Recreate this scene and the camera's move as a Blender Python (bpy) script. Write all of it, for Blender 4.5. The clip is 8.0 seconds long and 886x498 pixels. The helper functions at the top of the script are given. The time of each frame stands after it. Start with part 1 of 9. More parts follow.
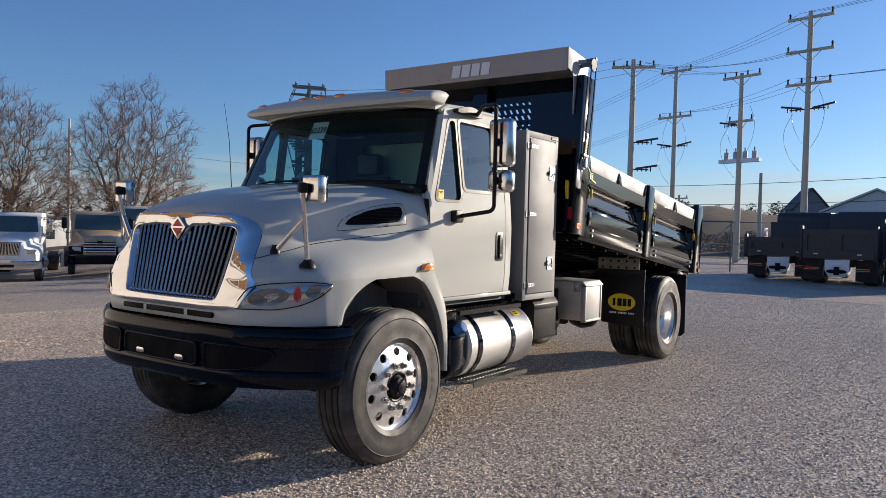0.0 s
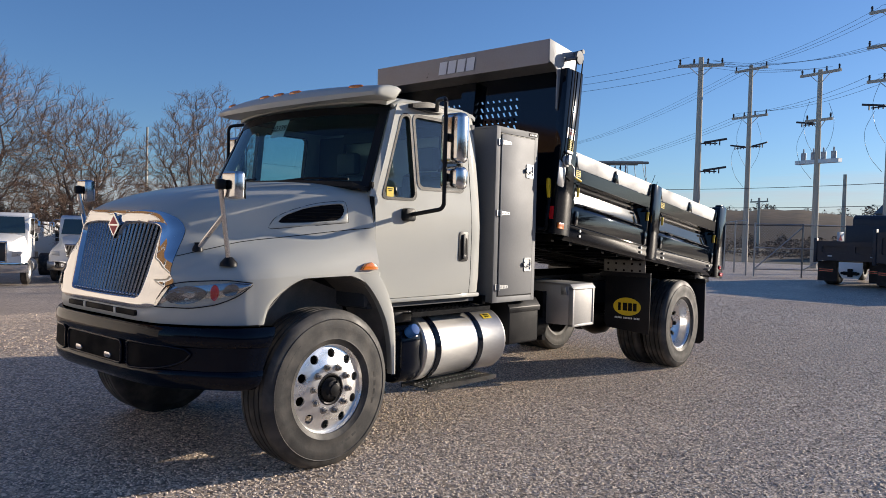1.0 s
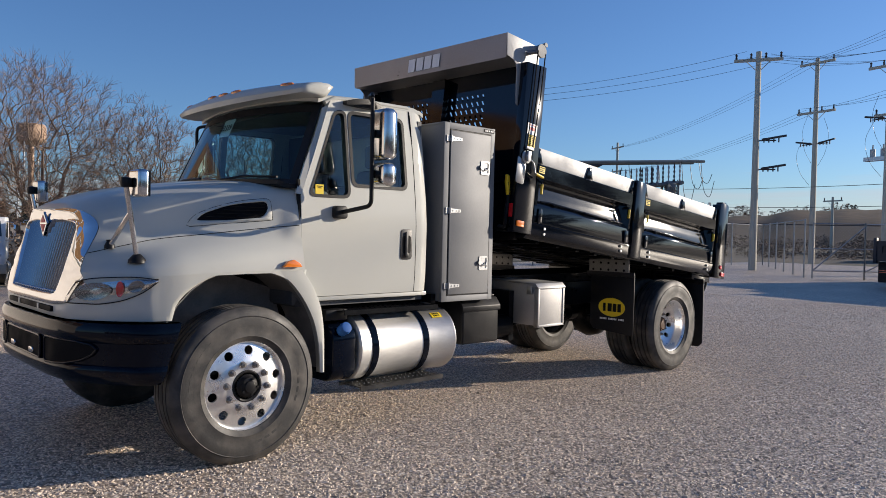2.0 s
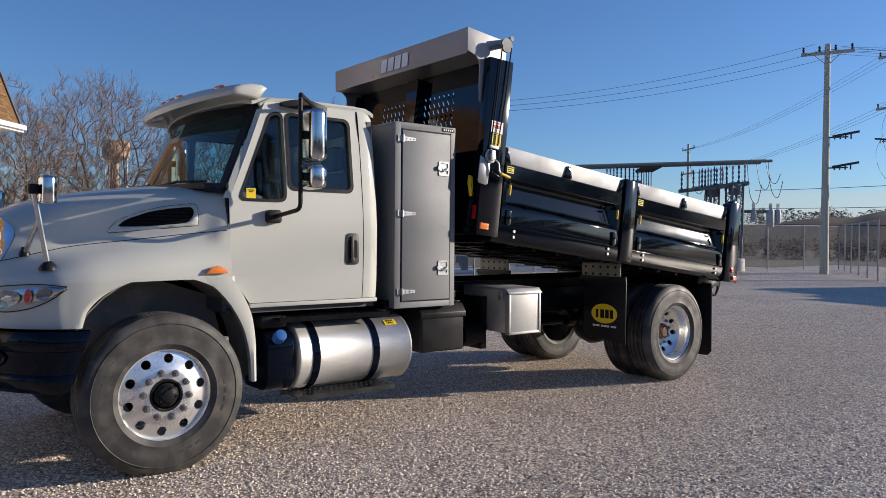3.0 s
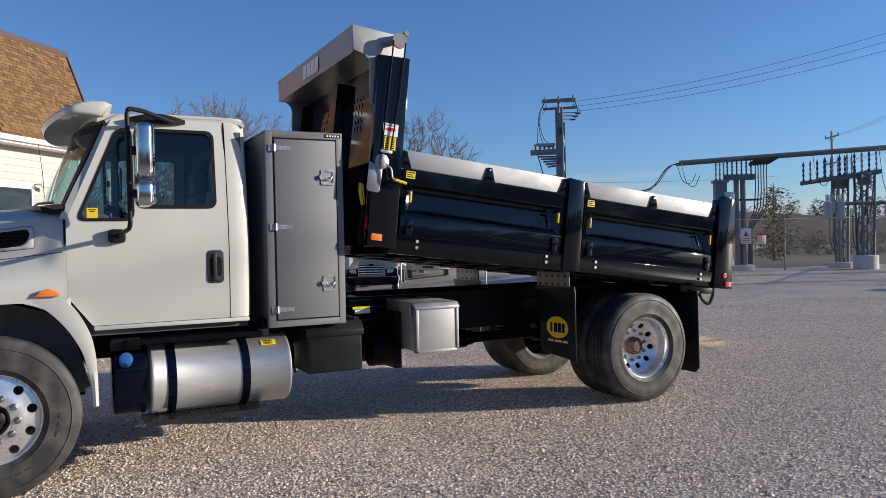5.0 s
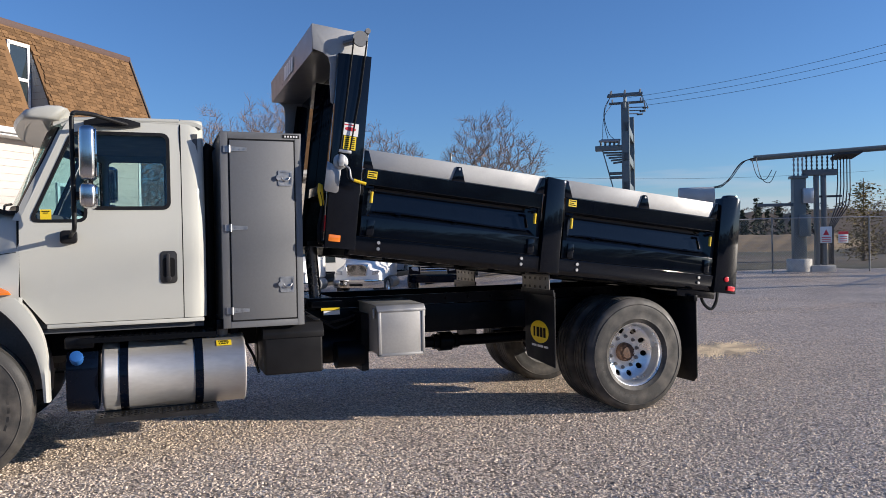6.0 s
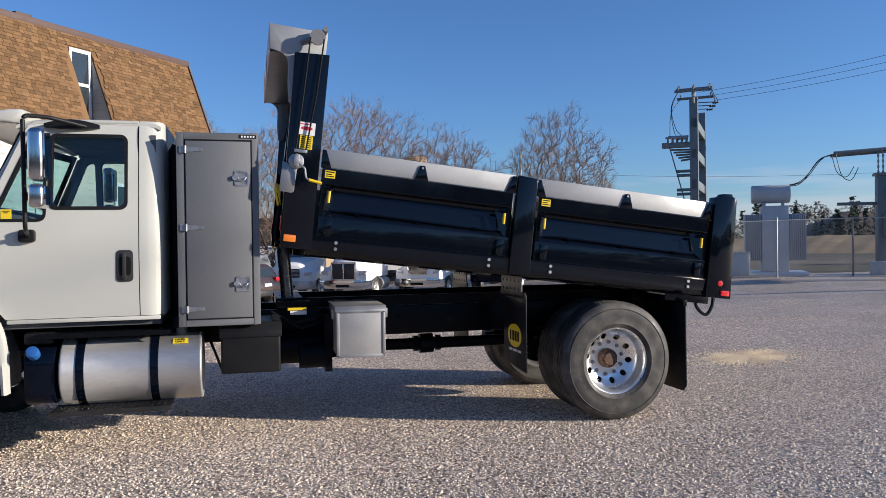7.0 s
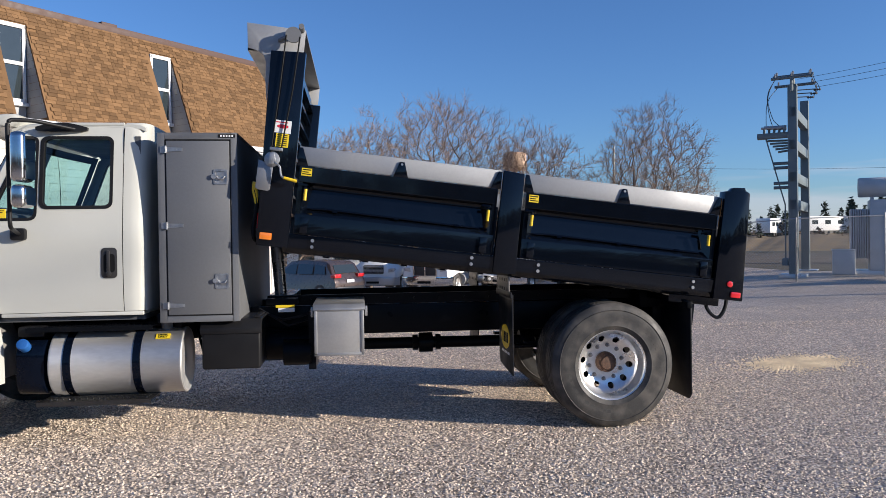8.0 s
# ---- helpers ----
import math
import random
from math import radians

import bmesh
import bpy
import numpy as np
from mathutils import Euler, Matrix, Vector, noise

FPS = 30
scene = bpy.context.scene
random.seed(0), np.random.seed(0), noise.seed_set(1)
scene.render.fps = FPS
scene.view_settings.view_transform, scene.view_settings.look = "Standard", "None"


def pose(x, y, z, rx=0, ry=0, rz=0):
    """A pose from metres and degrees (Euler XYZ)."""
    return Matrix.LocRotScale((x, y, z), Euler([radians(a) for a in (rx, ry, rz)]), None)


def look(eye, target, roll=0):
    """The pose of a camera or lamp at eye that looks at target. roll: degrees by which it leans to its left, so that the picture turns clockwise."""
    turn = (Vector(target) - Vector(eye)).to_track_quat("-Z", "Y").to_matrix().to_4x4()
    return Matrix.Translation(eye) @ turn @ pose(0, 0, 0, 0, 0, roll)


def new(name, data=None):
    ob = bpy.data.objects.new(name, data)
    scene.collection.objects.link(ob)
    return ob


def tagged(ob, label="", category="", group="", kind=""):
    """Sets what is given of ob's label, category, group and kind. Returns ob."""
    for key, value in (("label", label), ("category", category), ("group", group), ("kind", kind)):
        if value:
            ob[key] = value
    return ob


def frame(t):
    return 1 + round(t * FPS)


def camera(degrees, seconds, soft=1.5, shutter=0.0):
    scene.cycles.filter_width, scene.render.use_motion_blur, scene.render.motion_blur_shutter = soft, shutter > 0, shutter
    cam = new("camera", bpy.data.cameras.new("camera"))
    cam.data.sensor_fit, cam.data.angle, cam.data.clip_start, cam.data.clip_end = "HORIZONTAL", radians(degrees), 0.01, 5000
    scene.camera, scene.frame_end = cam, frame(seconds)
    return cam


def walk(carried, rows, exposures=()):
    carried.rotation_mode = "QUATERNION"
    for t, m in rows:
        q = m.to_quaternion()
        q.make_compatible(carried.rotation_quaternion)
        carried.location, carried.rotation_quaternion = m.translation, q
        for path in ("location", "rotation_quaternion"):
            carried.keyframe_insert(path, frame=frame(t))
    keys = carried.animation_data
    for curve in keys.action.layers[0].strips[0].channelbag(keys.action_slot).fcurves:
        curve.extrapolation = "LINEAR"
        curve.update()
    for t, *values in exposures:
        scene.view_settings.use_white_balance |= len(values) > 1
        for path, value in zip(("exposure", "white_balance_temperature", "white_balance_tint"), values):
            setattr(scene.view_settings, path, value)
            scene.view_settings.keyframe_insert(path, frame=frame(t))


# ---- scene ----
cam = camera(61.2, 8.0, soft=0.8)
METRES, EYE, TURN = 8.066, 1.585, -54.6
START = (-3.954, -4.32)
ROWS = [
    (0.0, 0.0, 0.0, 0.0, 0.04, -1.58, -1.41),
    (0.5, 0.0608, 0.0067, -0.0008, 3.09, -1.41, -1.43),
    (1.0, 0.1152, 0.0298, -0.0024, 5.96, -1.38, -1.47),
    (1.5, 0.1759, 0.0409, -0.0031, 8.52, -1.41, -1.43),
    (3.0, 0.347, 0.1175, -0.0058, 16.8, -0.87, -0.49),
    (3.5, 0.3994, 0.1518, -0.005, 19.66, -0.61, 0.02),
    (4.0, 0.4559, 0.184, -0.0043, 22.15, -0.39, 0.59),
    (4.5, 0.5044, 0.2263, -0.0028, 24.57, -0.37, 1.08),
    (6.0, 0.6498, 0.3429, 0.001, 33.7, -0.53, 1.06),
    (6.5, 0.6887, 0.3878, 0.0005, 36.97, -0.52, 0.87),
    (7.0, 0.7382, 0.4299, 0.0006, 40.03, -0.51, 0.79),
    (7.5, 0.7775, 0.4793, -0.0003, 43.42, -0.58, 0.79),
    (8.0, 0.8155, 0.5301, 0.0003, 48.02, -0.68, 0.8),
]
walk(cam, [(t, pose(*START, EYE, 0, 0, TURN) @ pose(METRES * x, METRES * y, METRES * z, 90 + pitch, roll, yaw)) for t, x, y, z, yaw, pitch, roll in ROWS],
     exposures=[(0.0, 0.40, 6750, 10), (3.5, 0.40, 6500, 10), (6.0, 0.50, 6350, 10), (8.0, 0.54, 6250, 10)])

# ---------------------------------------------------------------- light
SUN_EL, SUN_AZ = 14.5, -25.0          # degrees above the ground; from +x towards -y
world = bpy.data.worlds.new("sky")
scene.world = world
world.use_nodes = True
wn, wl = world.node_tree.nodes, world.node_tree.links
wn.clear()
sky = wn.new("ShaderNodeTexSky")
sky.sky_type = "NISHITA"
sky.sun_disc = False
sky.sun_elevation = radians(SUN_EL)
sky.sun_rotation = radians(90 - SUN_AZ)
sky.air_density, sky.dust_density, sky.ozone_density = 1.0, 0.25, 4.0
bg = wn.new("ShaderNodeBackground")
bg.inputs["Strength"].default_value = 0.082
wo = wn.new("ShaderNodeOutputWorld")
tint = wn.new("ShaderNodeVectorMath")
tint.operation = "MULTIPLY"
tint.inputs[1].default_value = (0.86, 1.03, 1.32)
wl.new(sky.outputs[0], tint.inputs[0])
wl.new(tint.outputs[0], bg.inputs["Color"])
wl.new(bg.outputs[0], wo.inputs["Surface"])
sun = new("sun", bpy.data.lights.new("sun", "SUN"))
sun.data.energy, sun.data.angle, sun.data.color = 4.8, radians(0.5), (1.0, 0.885, 0.75)
sun_way = Vector((math.cos(radians(SUN_AZ)) * math.cos(radians(SUN_EL)), math.sin(radians(SUN_AZ)) * math.cos(radians(SUN_EL)), math.sin(radians(SUN_EL))))
sun.matrix_world = look(sun_way * 50, (0, 0, 0))


# ---------------------------------------------------------------- materials
def mat(name, col, rough=0.5, metal=0.0, var=0.12, scale=6.0, fine=60.0, bump=0.0, coat=0.0, spec=0.5, aniso=None, rvar=0.1, rand=0.0, isl=0.0, dirt=None, dirt_at=0.62):
    """A surface with colour, gloss and relief varied at a broad and a fine scale, in metres."""
    m = bpy.data.materials.new(name)
    m.use_nodes = True
    n, l = m.node_tree.nodes, m.node_tree.links
    b = n["Principled BSDF"]
    tc = n.new("ShaderNodeTexCoord")
    src = tc.outputs["Object"]
    if aniso:
        mp = n.new("ShaderNodeMapping")
        mp.inputs["Scale"].default_value = aniso
        l.new(src, mp.inputs["Vector"])
        src = mp.outputs[0]
    n1 = n.new("ShaderNodeTexNoise")
    n1.inputs["Scale"].default_value, n1.inputs["Detail"].default_value = scale, 6
    n2 = n.new("ShaderNodeTexNoise")
    n2.inputs["Scale"].default_value, n2.inputs["Detail"].default_value = fine, 4
    l.new(src, n1.inputs["Vector"]), l.new(src, n2.inputs["Vector"])
    add = n.new("ShaderNodeMath")
    add.operation = "ADD"
    l.new(n1.outputs["Fac"], add.inputs[0]), l.new(n2.outputs["Fac"], add.inputs[1])
    mr = n.new("ShaderNodeMapRange")
    mr.inputs["From Min"].default_value, mr.inputs["From Max"].default_value = 0.6, 1.4
    mr.inputs["To Min"].default_value, mr.inputs["To Max"].default_value = 1 - var, 1 + var
    l.new(add.outputs[0], mr.inputs["Value"])
    fac = mr.outputs[0]
    for amount, node, sock in ((rand, "ShaderNodeObjectInfo", "Random"), (isl, "ShaderNodeNewGeometry", "Random Per Island")):
        if amount:
            oi = n.new(node)
            r2 = n.new("ShaderNodeMapRange")
            r2.inputs["To Min"].default_value, r2.inputs["To Max"].default_value = 1 - amount, 1 + amount
            l.new(oi.outputs[sock], r2.inputs["Value"])
            mu = n.new("ShaderNodeMath")
            mu.operation = "MULTIPLY"
            l.new(fac, mu.inputs[0]), l.new(r2.outputs[0], mu.inputs[1])
            fac = mu.outputs[0]
    sc = n.new("ShaderNodeVectorMath")
    sc.operation = "SCALE"
    sc.inputs[0].default_value = col[:3]
    l.new(fac, sc.inputs["Scale"])
    out = sc.outputs[0]
    if dirt:
        n3 = n.new("ShaderNodeTexNoise")
        n3.inputs["Scale"].default_value, n3.inputs["Detail"].default_value = scale * 0.7, 9
        l.new(src, n3.inputs["Vector"])
        r3 = n.new("ShaderNodeMapRange")
        r3.inputs["From Min"].default_value, r3.inputs["From Max"].default_value = dirt_at - 0.12, dirt_at + 0.12
        l.new(n3.outputs["Fac"], r3.inputs["Value"])
        mx = n.new("ShaderNodeMix")
        mx.data_type = "RGBA"
        mx.inputs["B"].default_value = (*dirt, 1)
        l.new(r3.outputs[0], mx.inputs["Factor"]), l.new(out, mx.inputs["A"])
        out = mx.outputs["Result"]
    l.new(out, b.inputs["Base Color"])
    rr = n.new("ShaderNodeMapRange")
    rr.inputs["From Min"].default_value, rr.inputs["From Max"].default_value = 0.3, 0.7
    rr.inputs["To Min"].default_value, rr.inputs["To Max"].default_value = max(0.02, rough * (1 - rvar * 2)), min(1, rough * (1 + rvar * 2))
    l.new(n1.outputs["Fac"], rr.inputs["Value"])
    l.new(rr.outputs[0], b.inputs["Roughness"])
    b.inputs["Metallic"].default_value = metal
    b.inputs["Coat Weight"].default_value = coat
    b.inputs["Coat Roughness"].default_value = 0.06
    b.inputs["Specular IOR Level"].default_value = spec
    if bump:
        bp = n.new("ShaderNodeBump")
        bp.inputs["Strength"].default_value, bp.inputs["Distance"].default_value = min(1, bump * 2), 0.01
        l.new(add.outputs[0], bp.inputs["Height"]), l.new(bp.outputs[0], b.inputs["Normal"])
    return m


def glass(name, tint, rough=0.0, base=0.045, power=4.5):
    m = bpy.data.materials.new(name)
    m.use_nodes = True
    n, l = m.node_tree.nodes, m.node_tree.links
    n.clear()
    t = n.new("ShaderNodeBsdfTransparent")
    t.inputs[0].default_value = (*tint, 1)
    g = n.new("ShaderNodeBsdfGlossy")
    g.inputs["Roughness"].default_value = 0.01 + rough
    lw = n.new("ShaderNodeLayerWeight")
    lw.inputs["Blend"].default_value = 0.5
    pw = n.new("ShaderNodeMath")
    pw.operation = "POWER"
    pw.inputs[1].default_value = power
    l.new(lw.outputs["Facing"], pw.inputs[0])
    fr = n.new("ShaderNodeMath")
    fr.operation = "MULTIPLY_ADD"
    fr.inputs[1].default_value, fr.inputs[2].default_value = 0.9, base
    l.new(pw.outputs[0], fr.inputs[0])
    mx = n.new("ShaderNodeMixShader")
    o = n.new("ShaderNodeOutputMaterial")
    l.new(fr.outputs[0], mx.inputs[0]), l.new(t.outputs[0], mx.inputs[1]), l.new(g.outputs[0], mx.inputs[2]), l.new(mx.outputs[0], o.inputs["Surface"])
    return m


WHITE = mat("white truck paint", (0.51, 0.512, 0.466), 0.62, var=0.01, coat=0.40, spec=0.2, rvar=0.05)
WHITEP = mat("bright white truck paint", (0.86, 0.85, 0.82), 0.35, var=0.02, coat=0.3)
BLACK = mat("gloss black paint", (0.002, 0.004, 0.010), 0.05, var=0.2, scale=2, spec=0.18)
BEDBLACK = mat("black enamel on steel", (0.0025, 0.004, 0.0075), 0.06, var=0.25, scale=1.5, fine=9, spec=0.40, bump=0.004)
CHASSIS = mat("black chassis paint", (0.004, 0.0048, 0.0065), 0.34, var=0.3, spec=0.10, dirt=(0.03, 0.026, 0.023), dirt_at=0.7)
PLASTIC = mat("black moulded plastic", (0.012, 0.012, 0.013), 0.42, var=0.2, fine=300, bump=0.05, spec=0.2)
BEZEL = mat("satin black handle plastic", (0.034, 0.033, 0.032), 0.42, var=0.15, spec=0.4)
GREYPL = mat("grey liner plastic", (0.16, 0.155, 0.15), 0.6, var=0.25, dirt=(0.28, 0.26, 0.23), dirt_at=0.6)
CHROME = mat("chrome plate", (0.66, 0.66, 0.67), 0.05, 1.0, var=0.03)
ALU = mat("brushed aluminium", (0.222, 0.228, 0.236), 0.72, 0.8, var=0.06, scale=2, fine=60, rvar=0.05)
ALUB = mat("satin aluminium sheet", (0.40, 0.395, 0.388), 0.55, 0.7, var=0.08, scale=3)
MIRBACK = mat("worn chrome mirror back", (0.62, 0.61, 0.60), 0.16, 1.0, var=0.05)
HANGER = mat("dull galvanised plate", (0.20, 0.195, 0.185), 0.55, 0.5, var=0.25, scale=12)
TOPB = mat("satin aluminium board", (0.40, 0.405, 0.41), 0.66, 0.75, var=0.05, scale=3)
ALUE = mat("bright aluminium edging", (0.37, 0.37, 0.368), 0.56, 0.85, var=0.06)
ALUP = mat("polished aluminium wheel", (0.86, 0.855, 0.84), 0.30, 0.85, var=0.08, dirt=(0.45, 0.42, 0.38), dirt_at=0.72)
ALUT = mat("satin aluminium tank", (0.56, 0.552, 0.535), 0.46, 0.7, var=0.10, scale=2.5, fine=25, aniso=(0.6, 2, 2), rvar=0.1)
STEEL = mat("galvanised steel", (0.38, 0.385, 0.39), 0.46, 0.9, var=0.2, scale=20)
GREYST = mat("grey painted steel", (0.47, 0.48, 0.485), 0.5, 0.0, var=0.14, scale=3)
SILVER = mat("silver painted steel", (0.56, 0.56, 0.57), 0.34, 0.6, var=0.05)
RUBBER = mat("tyre rubber", (0.030, 0.029, 0.028), 0.62, var=0.25, scale=9, fine=90, bump=0.04, dirt=(0.10, 0.09, 0.078), dirt_at=0.57)
RUBBERL = mat("raised tyre lettering", (0.024, 0.0235, 0.023), 0.55, var=0.3, dirt=(0.08, 0.073, 0.063), dirt_at=0.6)
BLACKR = mat("black rubber flap", (0.008, 0.009, 0.012), 0.5, var=0.3, spec=0.25, dirt=(0.03, 0.028, 0.026), dirt_at=0.7)
AMBER = mat("amber lens", (0.85, 0.22, 0.02), 0.12, coat=1.0, var=0.1)
RED = mat("red lens", (0.65, 0.02, 0.025), 0.15, coat=1.0, var=0.1)
YELLOW = mat("yellow label vinyl", (0.80, 0.58, 0.02), 0.45, var=0.05)
YELLOWP = mat("yellow plastic grip", (0.78, 0.52, 0.02), 0.4)
LABELW = mat("white label vinyl", (0.78, 0.78, 0.77), 0.45, var=0.03)
RAM = mat("greasy ram steel", (0.16, 0.165, 0.175), 0.28, 0.8, var=0.3, scale=9)
INK = mat("black print", (0.010, 0.010, 0.010), 0.7, spec=0.15)
INKR = mat("red print", (0.6, 0.03, 0.05), 0.5)
BLUE = mat("blue filler cap", (0.02, 0.10, 0.32), 0.6, spec=0.2, dirt=(0.10, 0.15, 0.24), dirt_at=0.75)
RUST = mat("rusty hub casting", (0.10, 0.055, 0.035), 0.75, var=0.5, scale=30, bump=0.15)
NUT = mat("plated lug nut", (0.35, 0.33, 0.31), 0.35, 1.0, var=0.3)
MIRROR = mat("mirror glass", (0.85, 0.87, 0.88), 0.02, 1.0, var=0.0)
GLASS = glass("tinted window glass", (0.56, 0.70, 0.70), base=0.07, power=2.6)
WSGLASS = glass("windscreen glass", (0.50, 0.77, 0.80))
LENS = glass("clear lamp lens", (0.95, 0.95, 0.94), 0.03)
SHIELD = mat("grey steel shield", (0.27, 0.272, 0.28), 0.34, 0.5, var=0.06)
LAMPBACK = mat("bright lamp reflector", (0.55, 0.55, 0.55), 0.22, 0.9, var=0.15, scale=14)
LAMPBOWL = mat("dim lamp bowl", (0.22, 0.22, 0.23), 0.18, 0.9, var=0.2, scale=20)
BARCHROME = mat("smoky chrome bar", (0.38, 0.38, 0.39), 0.20, 1.0, var=0.05)
DARKIN = mat("dark cab trim", (0.075, 0.08, 0.088), 0.7, var=0.2)
SEATM = mat("grey seat cloth", (0.13, 0.13, 0.14), 0.9, var=0.25, fine=200)
# near-black colour standing for the shade inside grilles and openings
GRILLE_BACK = mat("near-black opening shade", (0.006, 0.006, 0.007), 0.8, spec=0.1)


# ---------------------------------------------------------------- mesh helpers
def part(name, bm, material, parent=None, label="", smooth=35, bevel=0.0, seg=2, apart=False):
    """Links a bmesh as one mesh object under its parent; apart: each loose piece as an object of its own."""
    if bevel:
        bmesh.ops.remove_doubles(bm, verts=bm.verts[:], dist=1e-5)
        edges = [e for e in bm.edges if len(e.link_faces) == 2 and e.calc_face_angle(0) > 0.6]
        bmesh.ops.bevel(bm, geom=edges, offset=bevel, segments=seg, profile=0.5, affect="EDGES", clamp_overlap=True)
    bmesh.ops.recalc_face_normals(bm, faces=bm.faces[:])
    if apart:
        left, first = set(bm.verts), None
        while left:
            todo, isle = [left.pop()], []
            while todo:
                v = todo.pop()
                isle.append(v)
                for e in v.link_edges:
                    o = e.other_vert(v)
                    if o in left:
                        left.discard(o)
                        todo.append(o)
            one = bmesh.new()
            num = {v: one.verts.new(v.co) for v in isle}
            for f in {f for v in isle for f in v.link_faces}:
                one.faces.new([num[v] for v in f.verts])
            ob = part(name, one, material, parent, label, smooth)
            first = first or ob
        bm.free()
        return first
    me = bpy.data.meshes.new(name)
    bm.to_mesh(me)
    bm.free()
    if smooth:
        me.polygons.foreach_set("use_smooth", [True] * len(me.polygons))
        me.set_sharp_from_angle(angle=radians(smooth))
    for m in material if isinstance(material, (list, tuple)) else (material,):
        me.materials.append(m)
    ob = new(name, me)
    if parent:
        ob.parent = parent
    if label:
        ob["label"] = label
    return ob


def shared(name, me, parent, m=None):
    ob = new(name, me)
    ob.parent = parent
    if m is not None:
        ob.matrix_basis = m
    return ob


def thing(name, label, category, group="", kind="", at=None):
    ob = new(name)
    ob.empty_display_size = 0.3
    if at is not None:
        ob.matrix_basis = at
    return tagged(ob, label, category, group, kind)


def NB():
    return bmesh.new()


def box(bm, x0, x1, y0, y1, z0, z1, m=None):
    vs = [bm.verts.new(Vector((x, y, z)) if m is None else m @ Vector((x, y, z))) for x in (x0, x1) for y in (y0, y1) for z in (z0, z1)]
    for f in ((0, 1, 3, 2), (4, 6, 7, 5), (0, 4, 5, 1), (2, 3, 7, 6), (0, 2, 6, 4), (1, 5, 7, 3)):
        bm.faces.new([vs[i] for i in f])
    return bm


def prism(bm, pts, a0, a1, axis="y", m=None):
    """A polygon in the plane across the axis, drawn out from a0 to a1."""
    def at3(p, a):
        v = {"y": (p[0], a, p[1]), "x": (a, p[0], p[1]), "z": (p[0], p[1], a)}[axis]
        return Vector(v) if m is None else m @ Vector(v)
    A, B = [bm.verts.new(at3(p, a0)) for p in pts], [bm.verts.new(at3(p, a1)) for p in pts]
    bm.faces.new(A), bm.faces.new(B[::-1])
    for i in range(len(pts)):
        j = (i + 1) % len(pts)
        bm.faces.new((A[i], B[i], B[j], A[j]))
    return bm


def rod(bm, p, q, r0, r1=None, n=10, caps=True):
    p, q = Vector(p), Vector(q)
    d = (q - p)
    if d.length < 1e-6:
        return bm
    qn = d.to_track_quat("Z", "Y")
    r1 = r0 if r1 is None else r1
    A, B = [], []
    for i in range(n):
        a = 2 * math.pi * i / n
        o = qn @ Vector((math.cos(a), math.sin(a), 0))
        A.append(bm.verts.new(p + o * r0)), B.append(bm.verts.new(q + o * r1))
    for i in range(n):
        j = (i + 1) % n
        bm.faces.new((A[i], A[j], B[j], B[i]))
    if caps:
        bm.faces.new(A[::-1]), bm.faces.new(B)
    return bm


def tube(bm, pts, r, n=8):
    pts = [Vector(p) for p in pts]
    rings = []
    up = Vector((0.13, 0.31, 0.94))
    for i, p in enumerate(pts):
        t = (pts[min(i + 1, len(pts) - 1)] - pts[max(i - 1, 0)]).normalized()
        s = t.cross(up)
        s = s.normalized() if s.length > 0.05 else t.cross(Vector((1, 0, 0))).normalized()
        v = t.cross(s)
        rr = r[i] if isinstance(r, (list, tuple)) else r
        rings.append([bm.verts.new(p + (s * math.cos(2 * math.pi * k / n) + v * math.sin(2 * math.pi * k / n)) * rr) for k in range(n)])
    for a, b in zip(rings, rings[1:]):
        for k in range(n):
            bm.faces.new((a[k], a[(k + 1) % n], b[(k + 1) % n], b[k]))
    if n > 2:
        bm.faces.new(rings[0][::-1]), bm.faces.new(rings[-1])
    return bm


def rounded(pts, r, k=4):
    """A path of points with its inner corners rounded."""
    pts = [Vector(p) for p in pts]
    out = [pts[0]]
    for a, b, c in zip(pts, pts[1:], pts[2:]):
        d0, d1 = min(r, (a - b).length * 0.45), min(r, (c - b).length * 0.45)
        p, q = b + (a - b).normalized() * d0, b + (c - b).normalized() * d1
        for i in range(k + 1):
            t = i / k
            out.append(p * (1 - t) ** 2 + b * 2 * t * (1 - t) + q * t ** 2)
    return out + [pts[-1]]


def round_loop(pts, radii, k=4):
    """A closed polygon with each corner rounded by its own radius."""
    out, n = [], len(pts)
    for i, r in enumerate(radii):
        a, b, c = Vector(pts[i - 1]), Vector(pts[i]), Vector(pts[(i + 1) % n])
        p, q = b + (a - b).normalized() * r, b + (c - b).normalized() * r
        for j in range(k + 1):
            t = j / k
            v = p * (1 - t) ** 2 + b * 2 * t * (1 - t) + q * t ** 2
            out.append((v.x, v.y))
    return out


def round_rect(x0, x1, z0, z1, r, k=4):
    out = []
    for cx, cz, a0 in ((x1 - r, z1 - r, 0), (x0 + r, z1 - r, 90), (x0 + r, z0 + r, 180), (x1 - r, z0 + r, 270)):
        for i in range(k + 1):
            a = radians(a0 + 90 * i / k)
            out.append((cx + r * math.cos(a), cz + r * math.sin(a)))
    return out


